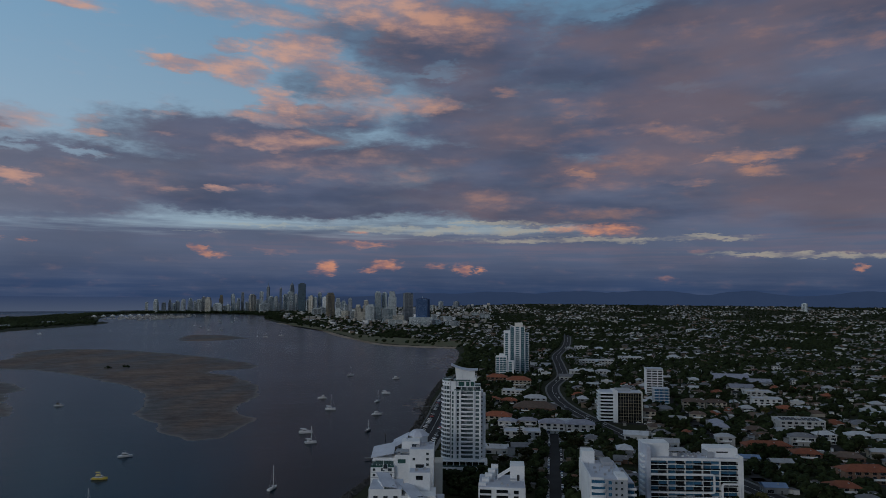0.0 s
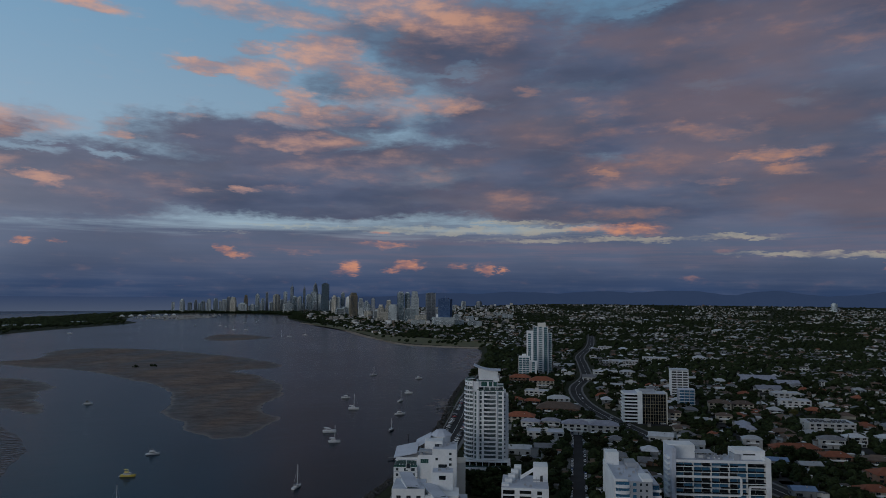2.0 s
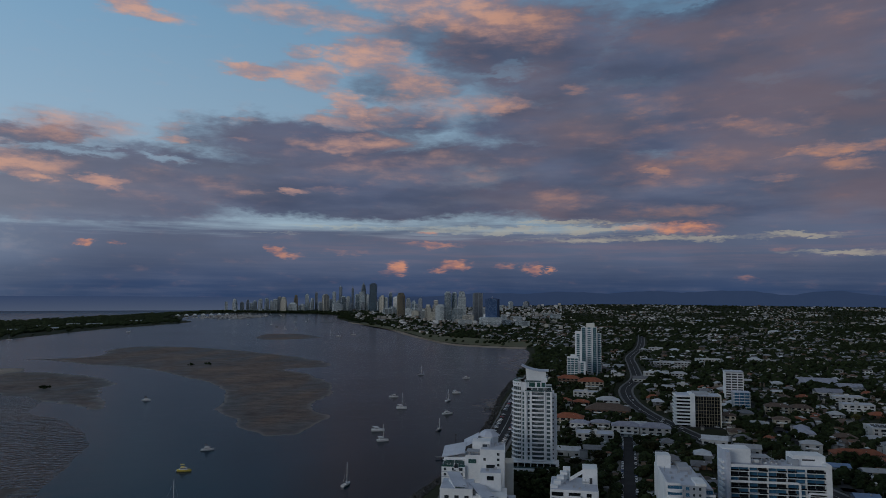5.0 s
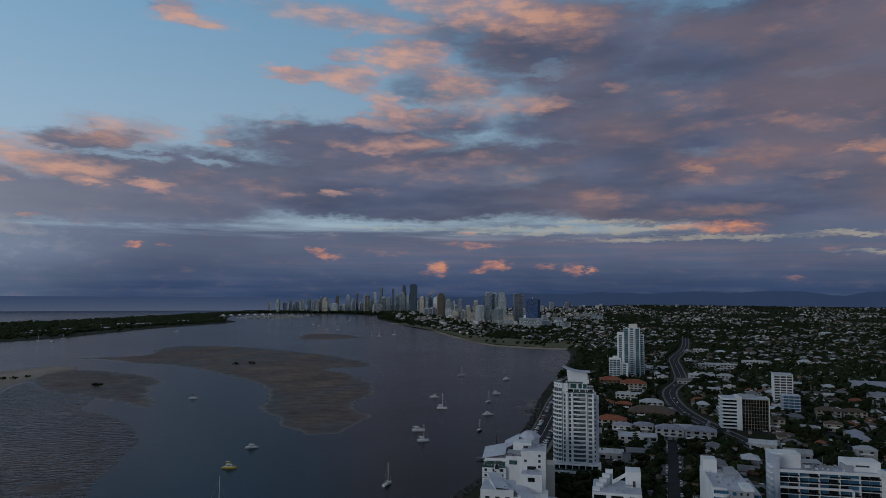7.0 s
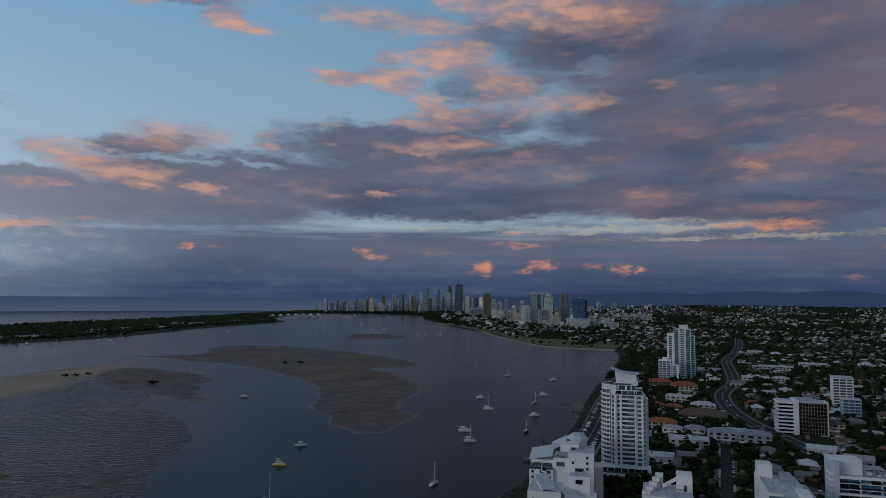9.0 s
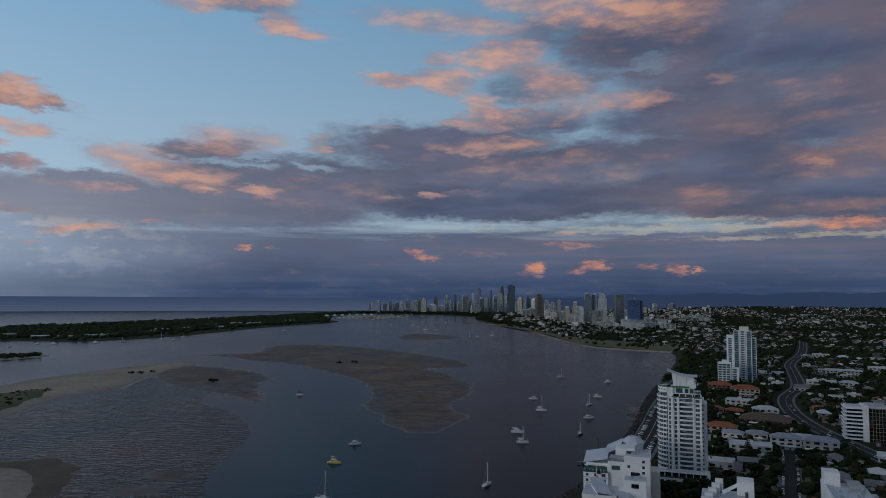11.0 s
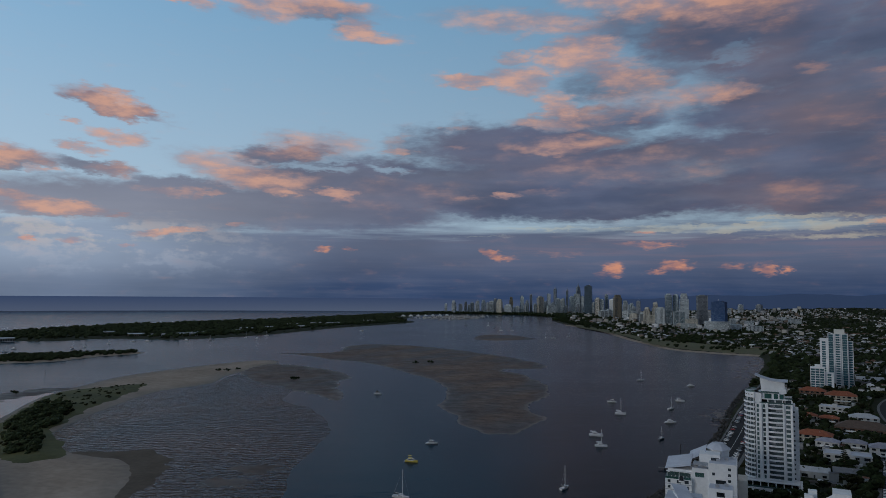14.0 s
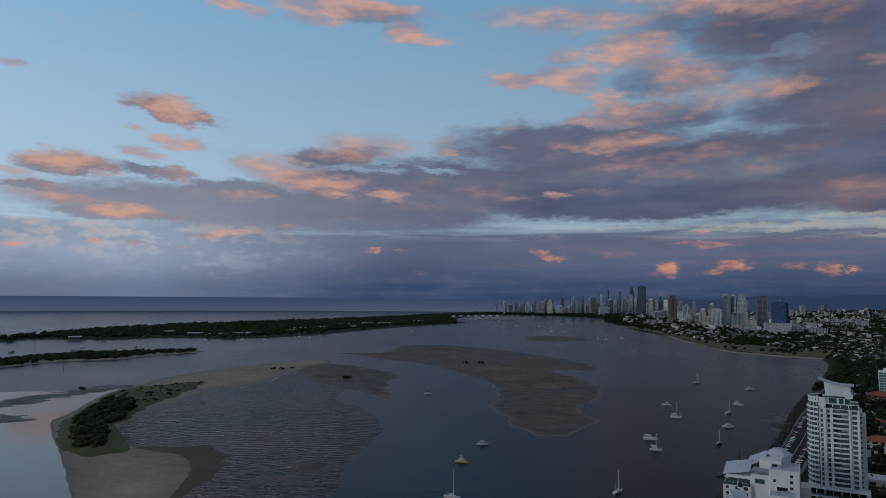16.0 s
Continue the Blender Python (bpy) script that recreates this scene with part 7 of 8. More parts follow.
estate(58, 606, 16, 9, 7.2, 'white', 'lilac', 'hip')
estate(76, 609, 16, 9, 7.3, 'white', 'lilac', 'hip')
estate(94, 589, 22, 12, 9.0, 'white', 'lilac', 'hip')
estate(117, 583, 24, 13, 9.3, 'white', 'lilac', 'hip')
estate(65, 558, 29, 16, 7.8, 'white', 'flat', 'box')
estate(51, 628, 25, 14, 7.9, 'cream', 'red', 'hip')
estate(53, 734, 18, 10, 6.8, 'cream', 'red', 'hip')
estate(71, 726, 16, 9, 6.8, 'brick', 'red', 'hip')
estate(93, 685, 42, 20, 6.8, 'brick', 'brown', 'hip')
estate(82, 784, 26, 14, 9.1, 'white', 'flat', 'box')
estate(100, 737, 23, 13, 7.8, 'white', 'pale', 'hip')
estate(73, 911, 27, 15, 9.1, 'brick', 'red', 'hip')
estate(98, 880, 31, 17, 9.3, 'cream', 'red', 'hip')
estate(243, 1150, 26, 14, 21.0, 'white', 'flat', 'box')
estate(276, 1152, 25, 14, 20.1, 'white', 'flat', 'box')
estate(401, 955, 47, 20, 12.7, 'white', 'lilac', 'gable')
estate(426, 919, 28, 16, 12.2, 'white', 'lilac', 'gable')
estate(376, 863, 29, 16, 9.2, 'white', 'lilac', 'gable')
estate(363, 789, 29, 16, 13.1, 'white', 'flat', 'box')
estate(347, 734, 29, 16, 11.5, 'white', 'flat', 'box')
estate(316, 609, 38, 20, 11.6, 'white', 'flat', 'box')
estate(245, 520, 34, 11, 6.2, 'brick', 'red', 'hip')
estate(262, 496, 19, 11, 6.0, 'brick', 'red', 'hip')
estate(270, 440, 30, 13, 8.0, 'brick', 'red', 'hip')
estate(285, 484, 20, 11, 6.4, 'brick', 'brown', 'hip')
estate(200, 416, 13, 9, 4.1, 'grey', 'blue', 'gable')
estate(239, 412, 18, 11, 5.5, 'cream', 'red', 'hip')
estate(245, 608, 12, 34, 5.0, 'white', 'lilac', 'hip')
estate(340, 561, 19, 10, 6.0, 'white', 'pale', 'hip')
estate(354, 552, 16, 9, 5.9, 'white', 'pale', 'hip')
estate(160, 567, 19, 10, 10.5, 'white', 'pale', 'gable')
estate(262, 715, 22, 12, 8.5, 'cream', 'brown', 'hip')
estate(285, 716, 21, 12, 7.6, 'cream', 'brown', 'hip')
estate(194, 648, 15, 9, 9.5, 'cream', 'brown', 'hip')
estate(219, 643, 11, 9, 10.3, 'white', 'pale', 'gable')
estate(242, 650, 14, 9, 6.9, 'cream', 'brown', 'hip')
estate(235, 750, 21, 12, 5.5, 'white', 'pale', 'hip')
estate(202, 993, 33, 18, 9.9, 'white', 'flat', 'box')
estate(41, 514, 17, 9, 5.5, 'white', 'pale', 'gable')
estate(61, 520, 17, 9, 4.8, 'grey', 'grey', 'gable')
estate(176, 539, 18, 10, 7.9, 'white', 'pale', 'gable')
estate(233, 992, 21, 11, 8.6, 'white', 'pale', 'hip')
estate(165, 524, 15, 9, 8.7, 'grey', 'grey', 'gable')
estate(308, 554, 16, 9, 7.7, 'white', 'pale', 'hip')
estate(286, 547, 18, 10, 7.3, 'white', 'grey', 'hip')
estate(217, 488, 14, 9, 7.1, 'white', 'blue', 'gable')
estate(224, 545, 14, 9, 7.2, 'white', 'pale', 'hip')
estate(177, 964, 24, 13, 7.7, 'white', 'grey', 'gable')
estate(420, 1240, 22, 14, 8.0, 'white', 'pale', 'hip')
estate(446, 1246, 20, 12, 6.0, 'white', 'flat', 'box')
estate(472, 1262, 16, 11, 5.0, 'white', 'grey', 'gable')
estate(264, 1172, 39, 20, 7.8, 'white', 'pale', 'gable')
estate(160, 1111, 32, 18, 8.9, 'white', 'pale', 'gable')
estate(334, 1216, 40, 20, 10.1, 'white', 'flat', 'box')
cluster_rng = random.Random(15)
for cx, cy, span, n in ((881, 2275, 150, 9), (847, 3121, 170, 9), (298, 1454, 80, 5)):
    for i in range(n):
        w = cluster_rng.uniform(14, 30)
        estate(cx + span * ((i + 0.5) / n - 0.5), cy + cluster_rng.uniform(-45, 45), w, w * 0.6, cluster_rng.uniform(5, 9), cluster_rng.choice(("white", "grey")), cluster_rng.choice(("pale", "flat", "grey")), cluster_rng.choice(("hip", "box", "gable")))

# dark solar panels on the roof of the white modern flats
panels = thing("solar_panel_array", "rows of dark solar panels on a flat roof", "solar panels", pose(316, 609, 12.2, 0, 0, -9))
for i in range(9):
    for k in range(2):
        part("panel", sloped_plate(-16 + i * 3.6, -13.2 + i * 3.6, -6 + k * 6, -2.5 + k * 6, 0.15, 0.15, 0.7, 0.12), M_DARK, panels)

house_rng = random.Random(8)
MODELS = []
for wall, roof, kind, w, d, h in (("white", "pale", "hip", 14, 10, 3.4), ("cream", "brown", "hip", 15, 10, 3.2), ("brick", "grey", "gable", 13, 9, 3.2), ("white", "grey", "hip", 12, 10, 5.8),
                                  ("brick", "red", "hip", 15, 11, 3.2), ("cream", "pale", "gable", 14, 9, 5.6), ("white", "pale", "gable", 16, 9, 3.3), ("grey", "pale", "hip", 13, 11, 5.8),
                                  ("white", "red", "hip", 14, 11, 3.3), ("brick", "brown", "hip", 17, 10, 3.2), ("white", "flat", "box", 14, 11, 6.2), ("cream", "grey", "hip", 15, 11, 3.3)):
    word = {"white": "white", "cream": "cream", "brick": "brown brick", "grey": "grey"}[wall]
    tint = {"pale": "pale metal", "red": "terracotta tiled", "brown": "brown tiled", "grey": "grey metal", "flat": "white"}[roof]
    MODELS.append((wall, roof, kind, w, d, h, "%s %s house with a %s %s" % ("two-storey" if h > 5 else "low", word, tint, KIND_WORDS[kind])))
FIRST = {}
for iu in range(-2, 34):
    for iv in range(0, 34):
        u, v = 30 + iu * 20.5 + house_rng.uniform(-2.5, 2.5), 395 + iv * 26 + house_rng.uniform(-4, 4)
        x, y = u * math.cos(G_ANG) - v * math.sin(G_ANG), u * math.sin(G_ANG) + v * math.cos(G_ANG)
        r, az = math.hypot(x, y), math.degrees(math.atan2(x, y))
        if not (400 < r < 1010 and az < 36) or on_road(x, y, 4.5) or not is_free(x, y, 8):
            continue
        if float(signed(np.array([x]), np.array([y]), MAINLAND)[0]) < 24:
            continue
        if (x - 255) ** 2 / 38 ** 2 + (y - 440) ** 2 / 26 ** 2 < 1 or house_rng.random() < 0.22:
            continue
        k = house_rng.choices(range(12), (5, 6, 6, 4, 5, 3, 3, 3, 3, 7, 3, 7))[0]
        m = MODELS[k]
        at = pose(x, y, 3.0, 0, 0, -9.2 + house_rng.choice((0, 0, 90, 180)) + house_rng.uniform(-5, 5))
        if k in FIRST:
            copy_thing(FIRST[k], at)
        else:
            FIRST[k] = house("house", m[6], "house", at, m[3], m[4], m[5], m[0], m[1], m[2], "suburban houses", (0, 1, -1, 0, 1, -1, 1, 0, -1, 1, 0, -1)[k])
        TAKEN.append((x, y, 8.5))


def far_houses(name, label, spots, seed, heights=(3.2, 3.4, 5.8, 6.2), flat=0.12, glazed=1500.0):
    """Many buildings too far off to tell apart singly, as one mesh of small walled and roofed bodies, with windows on the nearer."""
    rng = np.random.RandomState(seed)
    verts, faces, index = [], [], []
    for x, y, z, s in spots:
        w, d, h = s * rng.uniform(8, 17), s * rng.uniform(7, 10), rng.choice(heights) * (0.7 + 0.3 * s)
        a = G_ANG + rng.choice([0, math.pi / 2]) + rng.uniform(-0.2, 0.2)
        c, q = math.cos(a), math.sin(a)
        rise, e, o = d * rng.uniform(0.15, 0.3), rng.choice([0.0, 1.0]) * (w - d) / 2 + 0.3, 0.6
        if rng.rand() < flat or h > 8:
            rise, e, o = 0.3, (w - d) / 2 if w > d else 0.3, 0.25
        n = len(verts)
        pts = [(-w / 2, -d / 2, -2), (w / 2, -d / 2, -2), (w / 2, d / 2, -2), (-w / 2, d / 2, -2), (-w / 2, -d / 2, h), (w / 2, -d / 2, h), (w / 2, d / 2, h), (-w / 2, d / 2, h)]
        pts += [(-w / 2 - o, -d / 2 - o, h), (w / 2 + o, -d / 2 - o, h), (w / 2 + o, d / 2 + o, h), (-w / 2 - o, d / 2 + o, h), (-e, 0, h + rise), (e, 0, h + rise)]
        faces += [tuple(n + i for i in f) for f in ((0, 1, 5, 4), (1, 2, 6, 5), (2, 3, 7, 6), (3, 0, 4, 7), (8, 9, 13, 12), (10, 11, 12, 13), (9, 10, 13), (11, 8, 12), (11, 10, 9, 8))]
        index += [1, 1, 1, 1, 0, 0, 0, 0, 0]
        if x * x + y * y < glazed ** 2 and s > 0.6:
            storeys = max(1, int(h / 2.9))
            for f in range(storeys):
                lo = h * (f + 0.32) / storeys
                hi = h * (f + 0.82) / storeys
                for ux, uy, half, off in ((1, 0, w / 2, d / 2), (0, 1, d / 2, w / 2)):
                    for side in (-1, 1):
                        count = max(2, int(half / 2.2))
                        for k in range(count):
                            m = -half + 2 * half * (k + 0.5) / count
                            r = half / count * rng.uniform(0.35, 0.8)
                            for dx in (m - r, m + r):
                                for dz in (lo, hi):
                                    pts.append((ux * dx + uy * side * (off + 0.07), uy * dx + ux * side * (off + 0.07), dz))
                            b = n + len(pts) - 4
                            faces.append((b, b + 2, b + 3, b + 1))
                            index.append(2)
        verts += [(x + c * px - q * py, y + q * px + c * py, z + pz) for px, py, pz in pts]
    ob = new(name, raw(name, verts, faces, [M_FAR_ROOF, M_FAR_WALL, M_SMOKE], index))
    return tagged(ob, label, "houses", kind="stuff")


def scatter(n, r0, r1, az0, az1, seed, edge=30.0, line=None):
    """Random plan places on land, even over the ground, between two distances and two bearings."""
    rng = np.random.RandomState(seed)
    r, a = np.sqrt(rng.uniform(r0 ** 2, r1 ** 2, n)), np.radians(rng.uniform(az0, az1, n))
    x, y = r * np.sin(a), r * np.cos(a)
    ok = signed(x, y, MAINLAND if line is None else line) > edge
    return x[ok], y[ok]


def clear_of_roads(x, y, pad):
    ok = np.ones(len(x), bool)
    for i in range(0, len(x), 400):
        d = np.hypot(x[i:i + 400, None] - ROAD_SAMPLES[:, 0], y[i:i + 400, None] - ROAD_SAMPLES[:, 1])
        ok[i:i + 400] = ~(d < ROAD_SAMPLES[:, 2] + pad).any(1)
    return ok


PARK = spline([(-150, 1660), (-60, 1590), (30, 1560), (90, 1600), (60, 1700), (-60, 1800), (-240, 1980), (-420, 2370), (-600, 2720), (-560, 2560), (-330, 2100), (-220, 1800)])
x, y = scatter(4600, 1000, 2300, -9, 37, 3)
ok = clear_of_roads(x, y, 3) & (signed(x, y, PARK) < -5) & np.array([is_free(a, b, 8) for a, b in zip(x, y)])
ok &= fbm(x, y, 420, 31) > -0.25
x, y = x[ok], y[ok]
far_houses("suburb_houses", "pale and red roofs of the further suburb among trees", list(zip(x, y, land_height(x, y), np.ones(len(x)))), 5)
x, y = scatter(2600, 400, 1400, 1, 37, 24)
ok = clear_of_roads(x, y, -1)
x, y = x[ok], y[ok]
far_houses("garden_sheds", "small pale sheds, carports and tanks behind the houses", list(zip(x, y, land_height(x, y), np.random.RandomState(5).uniform(0.18, 0.42, len(x)))), 8)
x, y = scatter(7000, 2300, 4880, -12, 38, 4)
ok = fbm(x, y, 700, 32) > -0.15
x, y = x[ok], y[ok]
s = np.random.RandomState(9).choice([0.9, 1.1, 1.4, 2.4], len(x), p=[0.55, 0.25, 0.15, 0.05]) * np.clip(1.3 - (np.hypot(x, y) - 2300) / 2600, 0.75, 1)
far_houses("distant_houses", "scattered pale roofs of the distant suburb", list(zip(x, y, land_height(x, y), s)), 6)
x, y = scatter(1100, 2250, 4880, -16, 4, 14, 60)
far_houses("town_roofs", "pale low roofs between the towers", list(zip(x, y, land_height(x, y), np.random.RandomState(2).choice([0.7, 0.9, 1.2, 1.6], len(x)))), 7, (4.0, 6.0, 8.5, 11.0, 16.0), 0.5)
tagged(patch("park", PARK, lambda d, x, y: 3.15 + 0.004 * np.clip(d, -5, 60) - 0.05 * np.clip(-d, 0, 40), M_LAWN, (-14, 6), (1500, 2800), 0.15, 1.006, 3, 5.0, 50), "dry green foreshore park beside the beach", "park", kind="structure")

# ---- trees ----
def leaves(bm, at, size, n, rng):
    """Loose sprays of leaves round a point."""
    for _ in range(n):
        d = Vector((rng.gauss(0, 1), rng.gauss(0, 1), rng.gauss(0.2, 0.8))).normalized()
        c = Vector(at) + d * size * rng.uniform(0.85, 1.25)
        s = size * rng.uniform(0.12, 0.3)
        u = Vector((rng.gauss(0, 1), rng.gauss(0, 1), rng.gauss(0, 0.6))).normalized() * s
        w = d.cross(u).normalized() * s * 0.6
        bm.faces.new([bm.verts.new(p) for p in (c - u, c + w, c + u, c - w)])


def limb(bm, a, b, r0, r1, n=6):
    a, b = Vector(a), Vector(b)
    q = (b - a).to_track_quat("Z", "Y").to_matrix()
    rings = [[bm.verts.new(p + q @ Vector((r * math.cos(6.283 * i / n), r * math.sin(6.283 * i / n), 0))) for i in range(n)] for p, r in ((a, r0), (b, r1))]
    for i in range(n):
        bm.faces.new((rings[0][i], rings[0][(i + 1) % n], rings[1][(i + 1) % n], rings[1][i]))


def tree_model(h, spread, seed, leaf, label, at, kind="round"):
    rng = random.Random(seed)
    t = thing("tree", label, "tree", at, "suburb trees")
    bm = bmesh.new()
    fork = h * (0.35 if kind != "pine" else 0.9)
    limb(bm, (0, 0, -0.3), (0.1 * h * rng.uniform(-0.3, 0.3), 0, fork), 0.035 * h, 0.022 * h if kind != "pine" else 0.008 * h, 7)
    tips = []
    if kind == "round":
        for i in range(6):
            a = 6.283 * i / 6 + rng.uniform(-0.3, 0.3)
            tip = (spread * 0.55 * math.cos(a), spread * 0.55 * math.sin(a), h * rng.uniform(0.6, 0.8))
            limb(bm, (0, 0, fork * 0.95), tip, 0.016 * h, 0.006 * h, 5)
            tips.append(tip)
    part("trunk", bm, M_BARK, t)
    bm = bmesh.new()
    if kind == "pine":
        for i in range(13):
            z = h * (0.12 + 0.85 * i / 13)
            for k in range(6):
                a = 6.283 * (k + 0.5 * (i % 2)) / 6 + rng.uniform(-0.15, 0.15)
                r = spread * 0.55 * (1 - i / 13.5)
                clump(bm, (r * 0.6 * math.cos(a), r * 0.6 * math.sin(a), z), max(r * 0.42, 0.3), rng, 0.35)
    elif kind == "palm":
        for i in range(12):
            a = 6.283 * i / 12
            for s in range(3):
                r = spread * (0.2 + 0.28 * s)
                clump(bm, (r * math.cos(a), r * math.sin(a), h * 0.95 + 0.5 * s - 0.55 * s * s), spread * 0.16, rng, 0.3)
    else:
        for i in range(34):
            tip = rng.choice(tips)
            at_ = (tip[0] * rng.uniform(0.2, 1.25), tip[1] * rng.uniform(0.2, 1.25), h * rng.uniform(0.42, 0.94))
            k = 1 - 0.5 * abs(at_[2] / h - 0.68) / 0.3
            at_ = (at_[0] * k, at_[1] * k, at_[2])
            s = spread * rng.uniform(0.12, 0.24)
            clump(bm, at_, s, rng, 0.7)
            leaves(bm, at_, s, 8, rng)
    part("crown", bm, leaf, t)
    return t


tree_rng = random.Random(77)


def plant(k, x, y, z, s):
    """The k-th kind of tree at a place; the first of each kind is built, the others are copies."""
    at = pose(x, y, z, 0, 0, tree_rng.uniform(0, 360)) @ Matrix.Diagonal((s, s, s * tree_rng.uniform(0.85, 1.15), 1))
    loc, rot, sc = at.decompose()
    if KINDS[k][-1] is None:
        h, spread, seed, leaf, label, kind, _ = KINDS[k]
        KINDS[k][-1] = tree_model(h, spread, seed, leaf, label, Matrix.Translation((x, y, z)), kind)
        return
    ob = copy_thing(KINDS[k][-1], Matrix.LocRotScale(loc, rot, None))
    ob.scale = sc


KINDS = [
    [8.5, 8.5, 1, M_LEAF, "broad dark green street tree", "round", None],
    [11.0, 9.0, 2, M_LEAF, "tall dark green garden tree", "round", None],
    [7.0, 7.5, 3, M_LEAF_B, "olive green spreading garden tree", "round", None],
    [9.5, 7.0, 4, M_LEAF, "upright dark green garden tree", "round", None],
    [6.0, 7.0, 5, M_LEAF_B, "low bushy olive garden tree", "round", None],
    [16.0, 7.5, 6, M_LEAF, "tall dark conical pine", "pine", None],
    [9.0, 4.5, 7, M_LEAF, "slender palm with drooping fronds", "palm", None],
    [7.5, 7.5, 8, M_LEAF_C, "round yellow-green garden tree", "round", None],
]
x, y = scatter(2600, 385, 1010, 0, 37, 12, 6)
ok = clear_of_roads(x, y, -1.5)
count = 0
for a, b in zip(x[ok], y[ok]):
    lawn = (a - 255) ** 2 / 34 ** 2 + (b - 440) ** 2 / 22 ** 2 < 1
    if count > 285 or lawn or not is_free(a, b, 0.5):
        continue
    plant(tree_rng.choices(range(8), (22, 18, 18, 16, 16, 2, 8, 3))[0], a, b, 2.9, tree_rng.uniform(0.75, 1.25))
    TAKEN.append((a, b, 2.0))
    count += 1
# the dark grove between the white flats and the tower, and along the shore
for a, b in ((5, 415), (10, 421), (16, 412), (22, 418), (8, 408), (27, 423), (3, 428), (18, 424), (13, 402), (30, 412)):
    plant(tree_rng.randrange(2), a, b, 2.6, tree_rng.uniform(0.9, 1.15))


def blobs(name, label, xs, ys, zs, sizes, seed, leaf, faces_each=2, category="trees"):
    """Woods and gardens too far off to count: ragged crowns in one mesh."""
    rng = np.random.RandomState(seed)
    bm = bmesh.new()
    bmesh.ops.create_icosphere(bm, subdivisions=faces_each, radius=1.0)
    v0 = np.array([v.co[:] for v in bm.verts])
    f0 = np.array([[v.index for v in f.verts] for f in bm.faces])
    bm.free()
    n, m = len(xs), len(v0)
    k = rng.uniform(0.62, 1.28, (n, m, 1))
    squash = np.stack([np.ones(n), rng.uniform(0.7, 1.2, n), rng.uniform(0.65, 1.0, n)], 1)[:, None, :]
    v = v0[None] * k * squash * np.asarray(sizes)[:, None, None] + np.stack([xs, ys, zs], 1)[:, None, :]
    f = f0[None] + (np.arange(n) * m)[:, None, None]
    ob = new(name, raw(name, v.reshape(-1, 3).tolist(), f.reshape(-1, 3).tolist(), [leaf]))
    return tagged(ob, label, category, kind="stuff")


def rng_open(seed, n):
    return np.random.RandomState(seed + 900).uniform(0, 1, n)


def wood(name, label, n, r0, r1, az0, az1, seed, lo, hi, edge=8.0, line=None, leaf=None, sub=1, base=None, gap=-0.4, pad=0.0, three=True, park=False):
    x, y = scatter(n, r0, r1, az0, az1, seed, edge, line)
    ok = fbm(x, y, 160, seed + 50) > gap
    if not park:
        ok &= signed(x, y, PARK) < -2
    if line is SPIT:
        ok &= (signed(x, y, SPIT) > 75) | (x + 0.45 * y < -1180) | (rng_open(seed, len(x)) < 0.10)
    if pad:
        ok &= clear_of_roads(x, y, pad)
    x, y = x[ok], y[ok]
    rng = np.random.RandomState(seed)
    s = rng.uniform(lo, hi, len(x))
    z = (land_height(x, y) if base is None else base) + s * 0.75
    if three:
        x, y, z, s = (np.concatenate(q) for q in ((x, x + s * 0.6, x - s * 0.5), (y, y + s * 0.3, y - s * 0.5), (z, z + s * 0.45, z - s * 0.15), (s, s * 0.75, s * 0.8)))
    return blobs(name, label, x, y, z, s, seed, leaf or M_LEAF, sub)


wood("garden_trees", "dark green garden trees between the nearer houses", 2600, 400, 700, 1, 37, 41, 1.8, 3.8, 14, pad=-2, sub=2)
wood("backyard_trees", "dark garden trees between the further houses", 4300, 700, 1050, 1, 37, 54, 1.8, 3.8, 14, pad=-2)
wood("suburb_trees", "dark tree cover of the further suburb", 9500, 1000, 2000, -6, 38, 42, 2.8, 5.2, 18, pad=-2, gap=-0.75)
wood("far_trees", "dark tree cover of the distant suburb", 7500, 2000, 3300, -14, 38, 43, 3.0, 6.0, 15, gap=-0.9)
wood("horizon_trees", "dark wooded country towards the hills", 9500, 3300, 4900, -22, 38, 44, 3.0, 6.0, 15, gap=-1.2, three=False)
wood("shore_trees", "trees along the far foreshore", 1500, 1380, 3600, -17, 6, 45, 3.0, 5.5, 12, gap=-0.2, sub=2)
wood("park_trees", "scattered dark trees on the foreshore park", 2200, 1500, 2800, -14, 6, 52, 2.0, 4.4, 10, PARK, gap=0.12, sub=2, base=3.2, park=True)
wood("far_shore_trees", "dark belt of trees at the foot of the far towers", 2600, 3250, 4400, -26, -10, 53, 5.0, 8.5, 4, gap=-1.2)
wood("headland_wood", "dense dark grove of tall trees by the shore", 260, 1040, 1420, 1.0, 6.5, 46, 4.0, 6.5, 14, gap=-2, sub=2)
wood("spit_wood", "dense dark coastal wood on the spit", 24000, 900, 4300, -70, -22, 47, 4.0, 6.5, 14, SPIT, leaf=M_LEAF_D, base=2.0, gap=-0.85)
wood("spit_dune_scrub", "low scrub on the seaward dunes", 6000, 900, 4300, -66, -22, 48, 2.0, 3.5, 12, SPIT, leaf=M_LEAF_B, base=1.5, gap=-0.6)
wood("island_scrub", "dark scrub on the low island", 7000, 900, 1700, -72, -44, 49, 2.2, 4.2, 14, SPOIL_ISLAND, leaf=M_LEAF_D, base=1.0, gap=-0.8, sub=2)
GROVE = spline([(-515, 338), (-580, 379), (-635, 430), (-680, 484), (-690, 510), (-663, 512), (-579, 449), (-550, 403), (-499, 369), (-472, 342), (-486, 330)])
wood("island_grove", "thick dark bushes on the small island", 1500, 500, 900, -60, -46, 50, 1.3, 3.6, 5, GROVE, leaf=M_LEAF_D, base=1.2, gap=-0.9, sub=2)
